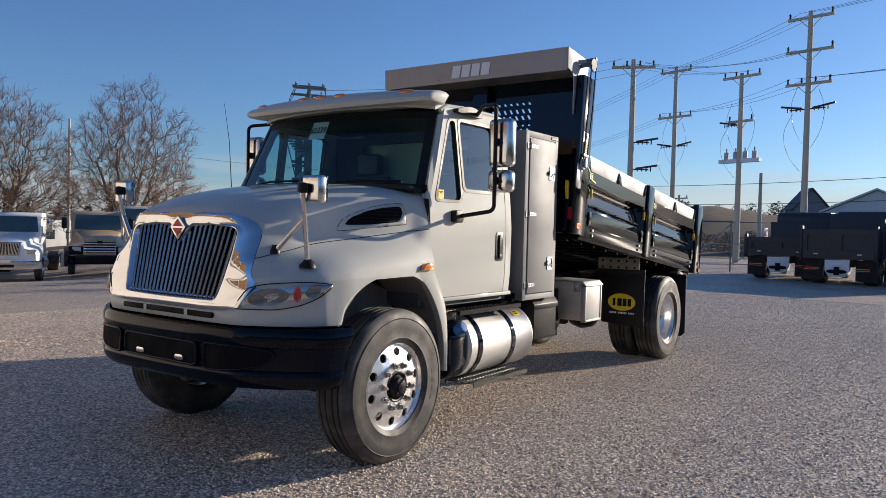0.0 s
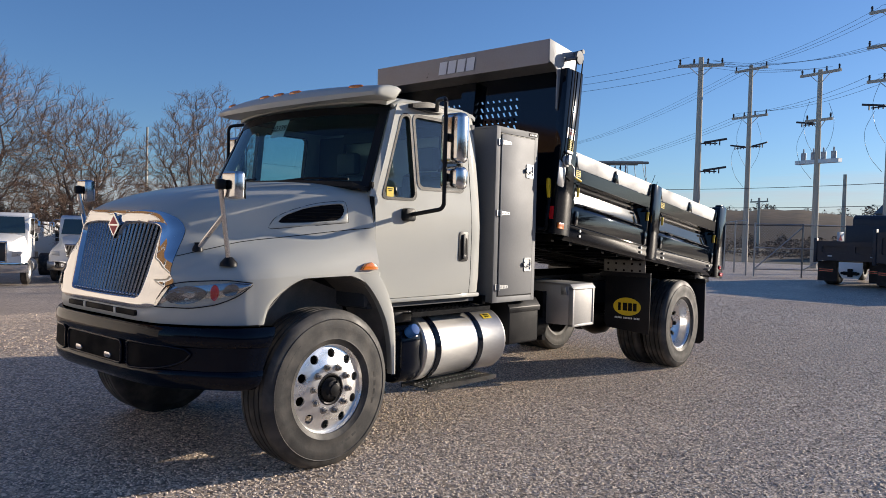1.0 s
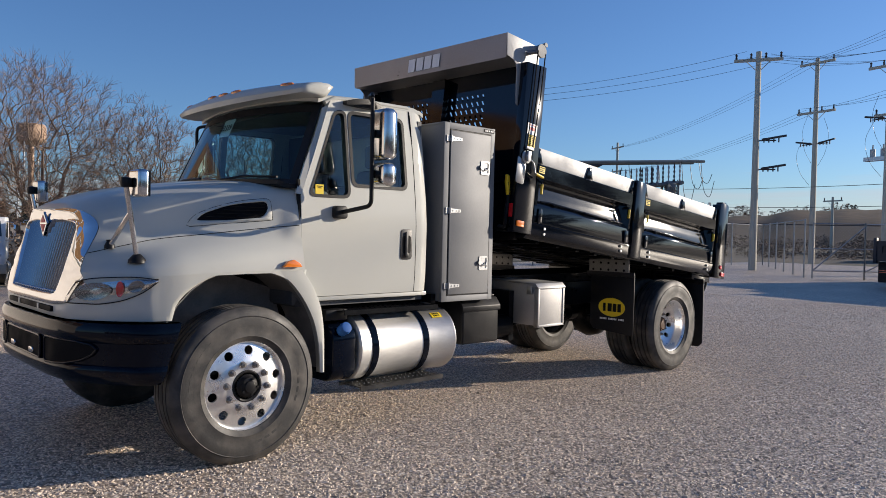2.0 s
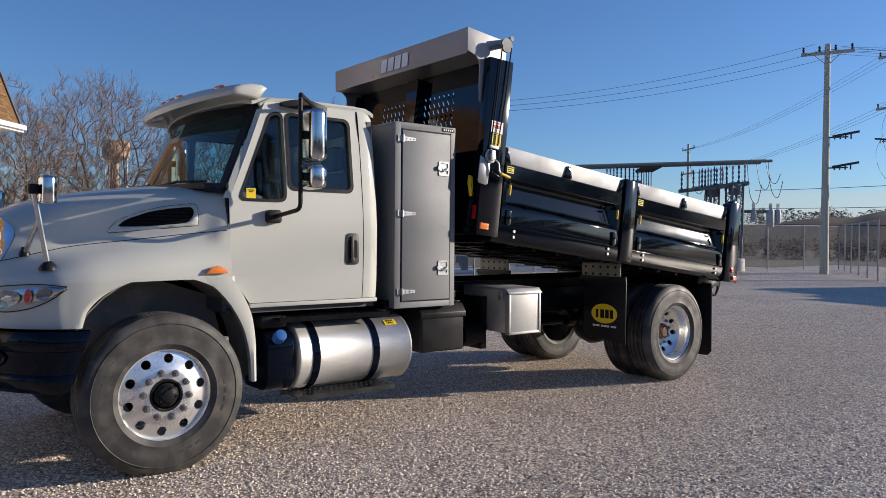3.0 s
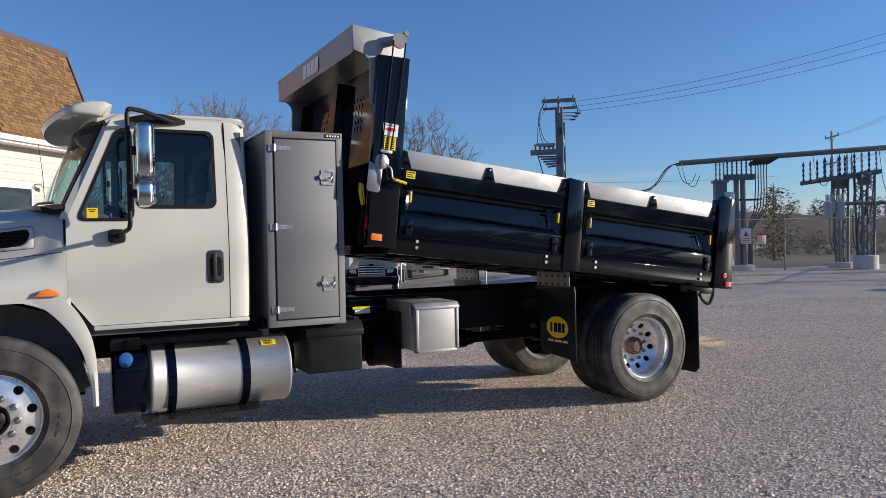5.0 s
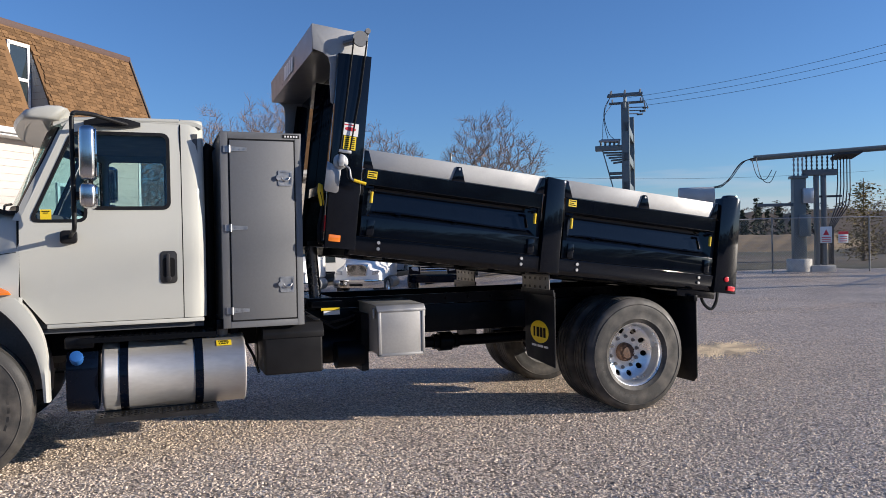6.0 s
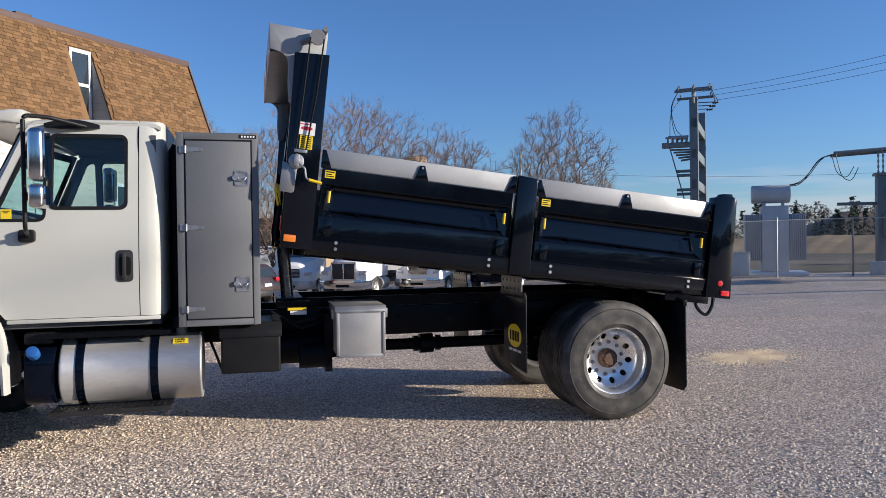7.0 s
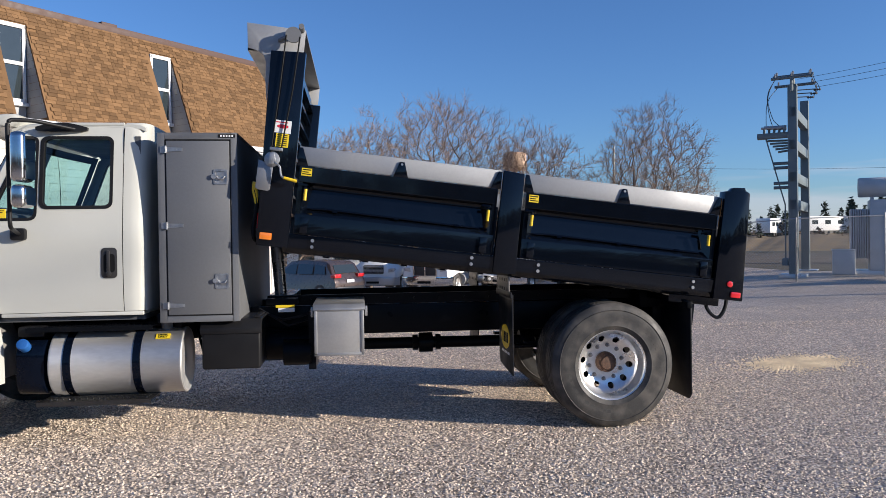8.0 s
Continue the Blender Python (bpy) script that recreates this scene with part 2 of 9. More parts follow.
def lathe(bm, prof, n=48, origin=(0, 0, 0), axis="y", closed=False):
    """Points (radius, along) turned round the axis."""
    rings = []
    for r, a in prof:
        ring = []
        for i in range(n):
            t = 2 * math.pi * i / n
            c, s = math.cos(t) * r, math.sin(t) * r
            v = {"y": (c, a, s), "x": (a, c, s), "z": (c, s, a)}[axis]
            ring.append(bm.verts.new(Vector(origin) + Vector(v)))
        rings.append(ring)
    if closed:
        rings.append(rings[0])
    for A, B in zip(rings, rings[1:]):
        for i in range(n):
            j = (i + 1) % n
            bm.faces.new((A[i], A[j], B[j], B[i]))
    return bm


def holed(bm, outer, holes, to3, thick=None):
    """A plate with openings; to3 places its two coordinates in space, thick is a shift for its second face."""
    edges = []
    for loop in [outer] + holes:
        vs = [bm.verts.new(to3(p)) for p in loop]
        edges += [bm.edges.new((vs[i], vs[(i + 1) % len(vs)])) for i in range(len(vs))]
    f = bmesh.ops.triangle_fill(bm, use_beauty=True, use_dissolve=False, edges=edges)
    faces = [g for g in f["geom"] if isinstance(g, bmesh.types.BMFace)]
    if thick is not None:
        ext = bmesh.ops.extrude_face_region(bm, geom=faces)
        bmesh.ops.translate(bm, verts=[g for g in ext["geom"] if isinstance(g, bmesh.types.BMVert)], vec=Vector(thick))
    return bm


def grid(bm, rows):
    """Rows of points joined into a sheet."""
    V = [[bm.verts.new(Vector(p)) for p in row] for row in rows]
    for a, b in zip(V, V[1:]):
        for i in range(len(a) - 1):
            bm.faces.new((a[i], a[i + 1], b[i + 1], b[i]))
    return V


def solid(bm, rows, shift):
    """A sheet of rows with a second skin moved by shift, closed round its rim."""
    A = grid(bm, rows)
    B = grid(bm, [[Vector(p) + Vector(shift) for p in row] for row in rows])
    m, n = len(A), len(A[0])
    rim = [(0, j) for j in range(n)] + [(i, n - 1) for i in range(1, m)] + [(m - 1, j) for j in range(n - 2, -1, -1)] + [(i, 0) for i in range(m - 2, 0, -1)]
    for k in range(len(rim)):
        a, b = rim[k], rim[(k + 1) % len(rim)]
        bm.faces.new((A[a[0]][a[1]], A[b[0]][b[1]], B[b[0]][b[1]], B[a[0]][a[1]]))
    return bm


def curve_at(xs, ys, x):
    """Smooth value through the knots xs, ys."""
    if x <= xs[0]:
        return ys[0]
    if x >= xs[-1]:
        return ys[-1]
    i = max(j for j in range(len(xs) - 1) if xs[j] <= x)
    h = xs[i + 1] - xs[i]
    t = (x - xs[i]) / h
    def slope(k):
        if k == 0 or k == len(xs) - 1:
            j = min(max(k, 1), len(xs) - 1)
            return (ys[j] - ys[j - 1]) / (xs[j] - xs[j - 1])
        d0, d1 = (ys[k] - ys[k - 1]) / (xs[k] - xs[k - 1]), (ys[k + 1] - ys[k]) / (xs[k + 1] - xs[k])
        return 0 if d0 * d1 <= 0 else 2 * d0 * d1 / (d0 + d1)
    a, b = slope(i) * h, slope(i + 1) * h
    return ys[i] * (2 * t ** 3 - 3 * t ** 2 + 1) + a * (t ** 3 - 2 * t ** 2 + t) + ys[i + 1] * (-2 * t ** 3 + 3 * t ** 2) + b * (t ** 3 - t ** 2)


def wrote(text, size, material, parent, m, label=""):
    """Raised lettering in the built-in font, as a mesh."""
    c = bpy.data.curves.new("lettering", "FONT")
    c.body, c.size, c.align_x, c.align_y, c.extrude = text, size, "CENTER", "CENTER", 0.0008
    tmp = new("lettering", c)
    me = bpy.data.meshes.new_from_object(tmp.evaluated_get(bpy.context.evaluated_depsgraph_get()))
    bpy.data.objects.remove(tmp)
    me.materials.clear()
    me.materials.append(material)
    ob = new("lettering", me)
    ob.parent, ob.matrix_basis = parent, m
    if label:
        ob["label"] = label
    return ob


# ---------------------------------------------------------------- ground
def ground_z(x, y):
    k = min(1, max(0, (22 - x) / 10)) if x > 12 else 1.0
    drop = 0.044 * max(0, min(y, 27) - 5.5) + 0.012 * max(0, min(y, 45) - 27)
    return -drop * k + 0.012 * noise.noise((x * 0.25, y * 0.25, 3)) * min(1, max(0, (abs(y + 0.5) - 1.6) / 3))


def gravel_material():
    m = bpy.data.materials.new("crushed limestone gravel")
    m.use_nodes = True
    n, l = m.node_tree.nodes, m.node_tree.links
    b = n["Principled BSDF"]
    tc = n.new("ShaderNodeTexCoord")
    vo = n.new("ShaderNodeTexVoronoi")
    vo.inputs["Scale"].default_value = 42
    vo.inputs["Randomness"].default_value = 1.0
    v2 = n.new("ShaderNodeTexVoronoi")
    v2.inputs["Scale"].default_value = 95
    nz = n.new("ShaderNodeTexNoise")
    nz.inputs["Scale"].default_value, nz.inputs["Detail"].default_value = 0.55, 8
    for k in (vo, v2, nz):
        l.new(tc.outputs["Object"], k.inputs["Vector"])
    sep = n.new("ShaderNodeSeparateColor")
    l.new(vo.outputs["Color"], sep.inputs[0])
    ramp = n.new("ShaderNodeValToRGB")
    e = ramp.color_ramp.elements
    e[0].position, e[0].color = 0.0, (0.18, 0.14, 0.105, 1)
    e[1].position, e[1].color = 1.0, (0.90, 0.81, 0.72, 1)
    for pos, c in ((0.25, (0.50, 0.40, 0.31, 1)), (0.6, (0.70, 0.565, 0.44, 1)), (0.85, (0.82, 0.68, 0.54, 1))):
        k = e.new(pos)
        k.color = c
    l.new(sep.outputs[0], ramp.inputs[0])
    # stone rims darkened in the colour, standing for shade in the gaps
    gap_shade = n.new("ShaderNodeMapRange")
    gap_shade.inputs["From Min"].default_value, gap_shade.inputs["From Max"].default_value = 0.25, 0.62
    gap_shade.inputs["To Min"].default_value, gap_shade.inputs["To Max"].default_value = 1.12, 0.48
    l.new(vo.outputs["Distance"], gap_shade.inputs["Value"])
    br = n.new("ShaderNodeMapRange")
    br.inputs["From Min"].default_value, br.inputs["From Max"].default_value = 0.3, 0.7
    br.inputs["To Min"].default_value, br.inputs["To Max"].default_value = 0.82, 1.14
    l.new(nz.outputs["Fac"], br.inputs["Value"])
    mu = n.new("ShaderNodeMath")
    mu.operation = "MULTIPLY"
    l.new(gap_shade.outputs[0], mu.inputs[0]), l.new(br.outputs[0], mu.inputs[1])
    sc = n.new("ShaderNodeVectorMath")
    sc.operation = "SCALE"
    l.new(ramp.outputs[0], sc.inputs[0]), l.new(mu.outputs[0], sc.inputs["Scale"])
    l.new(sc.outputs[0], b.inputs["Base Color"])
    b.inputs["Roughness"].default_value = 0.55
    b.inputs["Specular IOR Level"].default_value = 0.5
    inv = n.new("ShaderNodeMath")
    inv.operation = "MULTIPLY_ADD"
    inv.inputs[1].default_value, inv.inputs[2].default_value = -1.0, 1.0
    l.new(vo.outputs["Distance"], inv.inputs[0])
    i2 = n.new("ShaderNodeMath")
    i2.operation = "MULTIPLY_ADD"
    i2.inputs[1].default_value = -0.45
    l.new(v2.outputs["Distance"], i2.inputs[0]), l.new(inv.outputs[0], i2.inputs[2])
    bp = n.new("ShaderNodeBump")
    bp.inputs["Strength"].default_value, bp.inputs["Distance"].default_value = 0.5, 0.008
    l.new(i2.outputs[0], bp.inputs["Height"]), l.new(bp.outputs[0], b.inputs["Normal"])
    return m


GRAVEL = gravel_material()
STONE = mat("loose limestone chip", (0.625, 0.515, 0.402), 0.64, var=0.2, scale=40, isl=0.52, spec=0.40)
EARTH = mat("dry grass and bare earth", (0.15, 0.122, 0.09), 0.95, var=0.4, scale=0.05, fine=0.6, spec=0.2, dirt=(0.11, 0.10, 0.06), dirt_at=0.52)


def spaced(lo, hi, near, step, grow):
    out, s, x = [], step, near
    while x < hi:
        out.append(x)
        x += s
        s *= grow
    out.append(hi)
    s, x = step, near
    left = []
    while x > lo:
        x -= s
        s *= grow
        left.append(max(x, lo))
    return left[::-1] + out


bm = NB()
gx, gy = spaced(-1500, 2000, 2, 0.8, 1.09), spaced(-1500, 2200, 0, 0.8, 1.09)
V = [[bm.verts.new((x, y, ground_z(x, y))) for x in gx] for y in gy]
for j in range(len(gy) - 1):
    for i in range(len(gx) - 1):
        f = bm.faces.new((V[j][i], V[j][i + 1], V[j + 1][i + 1], V[j + 1][i]))
        cx, cy = (gx[i] + gx[i + 1]) / 2, (gy[j] + gy[j + 1]) / 2
        f.material_index = 0 if -60 < cx < 46 and -60 < cy < 42 and not (cx > 22 and cy > 25.5 - (cx - 13) * 0.3) else 1
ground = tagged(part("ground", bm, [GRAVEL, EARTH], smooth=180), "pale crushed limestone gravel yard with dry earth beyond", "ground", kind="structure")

rs = np.random.RandomState(5)


def stones(spot, lo, hi, shape, facet):
    """Angular chips lying at the spots."""
    count, n = len(spot), len(shape)
    size = rs.uniform(lo, hi, count) * np.where(rs.rand(count) < 0.06, 1.5, 1.0)
    turn, long_, tall = rs.uniform(0, 6.283, count), rs.uniform(0.75, 1.45, count), rs.uniform(0.40, 0.72, count)
    base_z = np.array([ground_z(float(x), float(y)) for x, y in spot])
    tilt_a, tilt_b = rs.uniform(-0.45, 0.45, count), rs.uniform(-0.45, 0.45, count)
    pv = np.zeros((count, n, 3))
    for k, (ux, uy, uz) in enumerate(shape):
        wob = rs.uniform(0.8, 1.2, count)
        X, Y = ux * size * long_ * wob, uy * size * wob
        pv[:, k, 0] = spot[:, 0] + X * np.cos(turn) - Y * np.sin(turn)
        pv[:, k, 1] = spot[:, 1] + X * np.sin(turn) + Y * np.cos(turn)
        pv[:, k, 2] = base_z - 0.002 + size * tall * uz * 1.15 + (tilt_a * X + tilt_b * Y) * (1 if uz else 0.3)
    return pv.reshape(-1, 3), (np.arange(count)[:, None, None] * n + np.array(facet)[None]).reshape(-1, 3)


ring5 = [(math.cos(k * 1.2566), math.sin(k * 1.2566), 0.0) for k in range(5)]
va, fa = stones(np.stack([rs.uniform(-3.2, 11.0, 155000) + rs.normal(0, 0.5, 155000), rs.uniform(-4.3, 1.4, 155000) + rs.normal(0, 0.4, 155000)], 1), 0.0064, 0.0118, ring5 + [(0.42, 0.15, 1.0), (-0.30, 0.38, 0.92), (-0.12, -0.45, 0.96)],
                [(0, 1, 5), (1, 6, 5), (1, 2, 6), (2, 3, 6), (3, 7, 6), (3, 4, 7), (4, 0, 7), (0, 5, 7), (5, 6, 7)])
vb, fb = stones(np.stack([rs.uniform(-5.5, 17.0, 85000), 1.4 + 9.0 * rs.rand(85000) ** 1.25], 1), 0.009, 0.016, ring5[:4] + [(0.1, 0.1, 1.0)], [(0, 1, 4), (1, 2, 4), (2, 3, 4), (3, 0, 4)])
vc, fc = stones(np.stack([rs.uniform(11.0, 17.0, 30000), rs.uniform(-4.3, 1.4, 30000)], 1), 0.009, 0.016, ring5[:4] + [(0.1, 0.1, 1.0)], [(0, 1, 4), (1, 2, 4), (2, 3, 4), (3, 0, 4)])
pv = np.concatenate([va, vb, vc]).tolist()
pf = np.concatenate([fa, fb + len(va), fc + len(va) + len(vb)]).tolist()
me = bpy.data.meshes.new("loose_gravel")
me.from_pydata(pv, [], pf)
me.materials.append(STONE)
tagged(new("loose_gravel", me), "loose angular limestone chips lying on the yard", "gravel", kind="stuff")

# ---------------------------------------------------------------- the dump truck; x runs from its front axle to its rear, y to its right side
truck = thing("dump_truck", "white conventional-cab truck with raised black steel dump body", "truck")


# ---- front body
def half_width(x):
    return curve_at([-1.0, -0.99, -0.974, -0.935, -0.89, -0.85, -0.75, -0.6, -0.4, -0.1, 0.45], [0.40, 0.54, 0.66, 0.745, 0.82, 0.88, 0.985, 1.085, 1.135, 1.15, 1.13], x)


SECT_X = [-0.92, -0.85, -0.7, -0.5, -0.2, 0.1, 0.44]
# half sections: twelve (share of half width, height) from the middle outwards
SECT = [
    [(0, 1.615), (.34, 1.612), (.62, 1.60), (.80, 1.57), (.88, 1.52), (.90, 1.45), (.92, 1.38), (.935, 1.33), (.94, 1.29), (.97, 1.26), (.99, 1.24), (1, 1.215)],
    [(0, 1.69), (.25, 1.685), (.50, 1.665), (.66, 1.62), (.74, 1.56), (.785, 1.48), (.82, 1.40), (.865, 1.345), (.90, 1.305), (.955, 1.275), (.985, 1.25), (1, 1.22)],
    [(0, 1.755), (.24, 1.75), (.46, 1.73), (.60, 1.685), (.675, 1.62), (.72, 1.53), (.765, 1.44), (.82, 1.385), (.87, 1.345), (.94, 1.305), (.982, 1.27), (1, 1.232)],
    [(0, 1.81), (.25, 1.806), (.46, 1.785), (.58, 1.742), (.65, 1.68), (.69, 1.58), (.73, 1.485), (.80, 1.43), (.88, 1.39), (.95, 1.34), (.985, 1.295), (1, 1.245)],
    [(0, 1.865), (.28, 1.86), (.50, 1.84), (.63, 1.80), (.705, 1.735), (.745, 1.63), (.78, 1.525), (.84, 1.465), (.90, 1.425), (.96, 1.37), (.99, 1.315), (1, 1.26)],
    [(0, 1.90), (.30, 1.895), (.56, 1.88), (.71, 1.845), (.79, 1.785), (.83, 1.68), (.855, 1.57), (.89, 1.49), (.93, 1.44), (.97, 1.385), (.992, 1.33), (1, 1.265)],
    [(0, 1.91), (.32, 1.905), (.62, 1.892), (.80, 1.865), (.885, 1.82), (.92, 1.72), (.935, 1.61), (.95, 1.52), (.965, 1.45), (.98, 1.39), (.995, 1.33), (1, 1.265)],
]


def hood_point(x, k):
    """A point of the hood's left half: k from 0 in the middle to 11 at the crease."""
    i, f = int(k), k - int(k)
    i, f = (10, 1.0) if i >= 11 else (i, f)
    def col(j, c):
        return curve_at(SECT_X, [s[j][c] for s in SECT], x)
    y = curve_at(list(range(12)), [col(j, 0) for j in range(12)], k)
    z = curve_at(list(range(12)), [col(j, 1) for j in range(12)], k)
    y *= half_width(x)
    if x > 0.28 and k > 4:
        to = curve_at([1.2, 1.6, 1.79], [1.075, 1.08, 1.065], z)
        if y < to and z < 1.84:
            f = min(1, (x - 0.28) / 0.15) * min(1, (k - 4) / 2.5)
            y += (to - y) * f * f * (3 - 2 * f)
    return Vector((x, -y, z))


ks = [11 * j / 33 for j in range(34)]


def trim_end(k):
    """Front edge of the white hood, where the chrome nose begins."""
    return curve_at([0, 0.5, 1, 2, 3, 4, 4.5, 5, 5.5, 6, 6.5, 7, 8, 9.5, 11],
                    [-0.895, -0.893, -0.888, -0.872, -0.842, -0.806, -0.797, -0.814, -0.842, -0.866, -0.888, -0.902, -0.914, -0.924, -0.914], k)


def both_sides(left):
    return [Vector((p.x, -p.y, p.z)) for p in left[:0:-1]] + left


bm = NB()
solid(bm, [both_sides([hood_point(trim_end(k) + (0.44 - trim_end(k)) * i / 40, k) for k in ks]) for i in range(41)], (0, 0, -0.018))
hood = part("hood", bm, WHITE, truck, "white sloping hood with flared fenders", smooth=50)
# the shut line between hood top and fender
bm = NB()
for s in (1, -1):
    path = []
    for i in range(25):
        x = -0.882 + 1.302 * i / 24
        p = hood_point(x, 6.35) + Vector((0, -0.0015, 0.0015))
        path.append((p.x, p.y * s, p.z))
    tube(bm, path, 0.0022, 4)
part("shut_line", bm, INK, hood, apart=True)


# ---- lower band of the nose: headlamp surround and wheel-arch skirts
def band_low(x):
    """Lower edge of the white band along the side."""
    if x < -0.52:
        return 0.965
    if x <= 0.46:
        return 0.965 + 0.305 * math.sqrt(max(0, 1 - ((x + 0.02) / 0.5) ** 2)) ** 1.0 if abs(x + 0.02) < 0.5 else 0.965
    return 0.97


bm = NB()
side_x = [0.44 - 0.02 * i for i in range(54)] + [-0.62 - 0.025 * i for i in range(1, 13)] + [-0.935, -0.95, -0.963, -0.974, -0.983, -0.99, -0.996]
line = [(x, half_width(x)) for x in side_x] + [(-1.0, 0.40 - 0.1 * i) for i in range(0, 5)]
rows = []
for x, w in line:
    top = curve_at(SECT_X, [s[11][1] for s in SECT], max(x, -0.92)) if w > 0.80 else curve_at([0.0, 0.5, 0.67, 0.80], [1.05, 1.055, 1.075, 1.215], w)
    lo = min(band_low(x), top - 0.012)
    rows.append([(x - 0.012 * math.sin(math.pi * q / 8) * (1 if x < -0.6 else 0.3), -w, lo + (top - lo) * q / 8) for q in range(9)])
for s in (1, -1):
    solid(bm, [[(p[0], p[1] * s, p[2]) for p in r] for r in rows], (0.022, 0.012 * s, 0))
part("fascia", bm, WHITE, truck, "white lower nose panel with wheel arches", smooth=50)

# slot under the grille, with two posts across it
bm = NB()
prism(bm, [(y - 0.02, z) for y, z in round_rect(-0.48, 0.48, 0.995, 1.03, 0.016)], -1.022, -0.99, "x")
part("air_slot", bm, INK, truck, bevel=0.002)
bm = NB()
for y in (-0.24, 0.20):
    box(bm, -1.026, -1.0, y - 0.014, y + 0.014, 0.994, 1.031)
part("slot_post", bm, WHITE, truck, apart=True)

# rear trailing strips of the front wheel arches
for s in (1, -1):
    pts = [(0.21, 1.266), (0.332, 1.175), (0.455, 1.025), (0.532, 0.864), (0.570, 0.684), (0.580, 0.526)]
    out = [(0.415, 1.262), (0.475, 1.195), (0.535, 1.095), (0.585, 0.965), (0.610, 0.766), (0.615, 0.526)]
    def along(p, k):
        return [curve_at(range(6), [q[c] for q in p], k * 5 / 20) for c in (0, 1)]
    rows = []
    for k in range(21):
        (xa, za), (xb, zb) = along(pts, k), along(out, k)
        rows.append([(xa, -1.10 * s, za), (xa, -1.138 * s, za), (xa * 0.5 + xb * 0.5, -1.146 * s, za * 0.5 + zb * 0.5), (xb, -1.136 * s, zb), (xb + 0.004, -1.07 * s, zb)])
    bm = NB()
    solid(bm, rows, (0, 0.012 * s, 0))
    part("arch_trim", bm, WHITE, truck, "white curved fender trailing edge", smooth=40)

# grey inner liners
bm = NB()
for s in (1, -1):
    rows = []
    for i in range(17):
        a = radians(-10 + 185 * i / 16)
        x, z = 0.0 + 0.60 * math.cos(a), 0.66 + 0.62 * math.sin(a)
        rows.append([(x, y * s, z) for y in (-1.10, -0.9, -0.72, -0.70)])
    solid(bm, rows, (0, 0, 0.01))
    prism(bm, [(-0.55, 0.75), (-0.45, 1.1), (0, 1.25), (0.45, 1.1), (0.58, 0.6), (0.5, 0.55), (-0.5, 0.6)], -0.69 * s, -0.70 * s, "y")
part("wheel_arch_liner", bm, GREYPL, truck, "dusty grey plastic wheel arch liner", apart=True)


# ---- grille
def nose_x(z):
    return -0.998 + max(0.0, z - 1.1) * 0.235


def nose_pt(y, z, out=0.0):
    return Vector((nose_x(z) - out + 0.022 * (abs(y) / 0.6) ** 2.2, y - 0.02, z))


inner = [(0, 1.47)] + [(0.05, 1.500), (0.10, 1.550), (0.13, 1.562), (0.3, 1.566), (0.48, 1.555), (0.528, 1.545), (0.546, 1.518), (0.528, 1.38), (0.502, 1.24), (0.480, 1.14), (0.468, 1.118), (0.445, 1.111), (0.2, 1.109)]


def mirrored(pts):
    return pts + [(-y, z) for y, z in pts[::-1] if y > 0]


full_in = mirrored(inner)
NR = 144
def polar(pts, c=(0, 1.36)):
    """Radius of the outline at NR even angles."""
    out = []
    for i in range(NR):
        a = 2 * math.pi * i / NR
        d = (math.sin(a), math.cos(a))
        best = 0
        for p, q in zip(pts, pts[1:] + pts[:1]):
            ex, ey = q[0] - p[0], q[1] - p[1]
            det = d[0] * -ey + ex * d[1]
            if abs(det) < 1e-9:
                continue
            px, py = p[0] - c[0], p[1] - c[1]
            t = (px * -ey + ex * py) / det
            u = (d[0] * py - d[1] * px) / det
            if t > 0 and -1e-6 <= u <= 1 + 1e-6:
                best = max(best, t)
        out.append((c[0] + d[0] * best, c[1] + d[1] * best))
    return out


pi_ = polar(full_in)
# outer edge of the chrome nose: hood front, lamp edge, strip above the slot
edge_l = [hood_point(trim_end(k), k) + Vector((-0.003, 0, 0.002)) for k in ks]
edge_l += [Vector((-0.945, -0.765, 1.185)), Vector((-0.968, -0.72, 1.12)), Vector((-0.985, -0.685, 1.066)), Vector((-1.005, -0.55, 1.048)), Vector((-1.012, -0.42, 1.044)), Vector((-1.014, -0.2, 1.043)), Vector((-1.014, 0, 1.043))]
edge_n = edge_l + [Vector((p.x, -p.y, p.z)) for p in edge_l[-2:0:-1]]


def on_edge(i):
    """Where the chrome's outer edge stands at one of the NR angles."""
    a = 2 * math.pi * i / NR
    d = (math.sin(a), math.cos(a))
    best = (0, None)
    for p, q in zip(edge_n, edge_n[1:] + edge_n[:1]):
        ex, ez = q.y - p.y, q.z - p.z
        det = d[0] * -ez + ex * d[1]
        if abs(det) < 1e-9:
            continue
        px, pz = p.y, p.z - 1.36
        t, u = (px * -ez + ex * pz) / det, (d[0] * pz - d[1] * px) / det
        if t > 0 and -1e-6 <= u <= 1 + 1e-6 and t > best[0]:
            best = (t, p.lerp(q, min(1, max(0, u))))
    return best[1]


po_ = [on_edge(i) for i in range(NR)]
bm = NB()
rings = []
for f, out in ((0, -0.04), (0, 0.006), (0.03, 0.018), (0.10, 0.022), (0.20, 0.018), (0.38, 0.020), (0.60, 0.018), (0.80, 0.010), (0.93, 0.004), (1.0, 0.0)):
    row = []
    for i, (a, b) in enumerate(zip(pi_, po_)):
        p = nose_pt(a[0], a[1]).lerp(b, f)
        ang = 2 * math.pi * i / NR
        way = Vector((-1.0, 0.35 * math.sin(ang), 0.8 * max(0, math.cos(ang)))).normalized()
        row.append(p + way * out)
    rings.append(row)
V = [[bm.verts.new(p) for p in r] for r in rings]
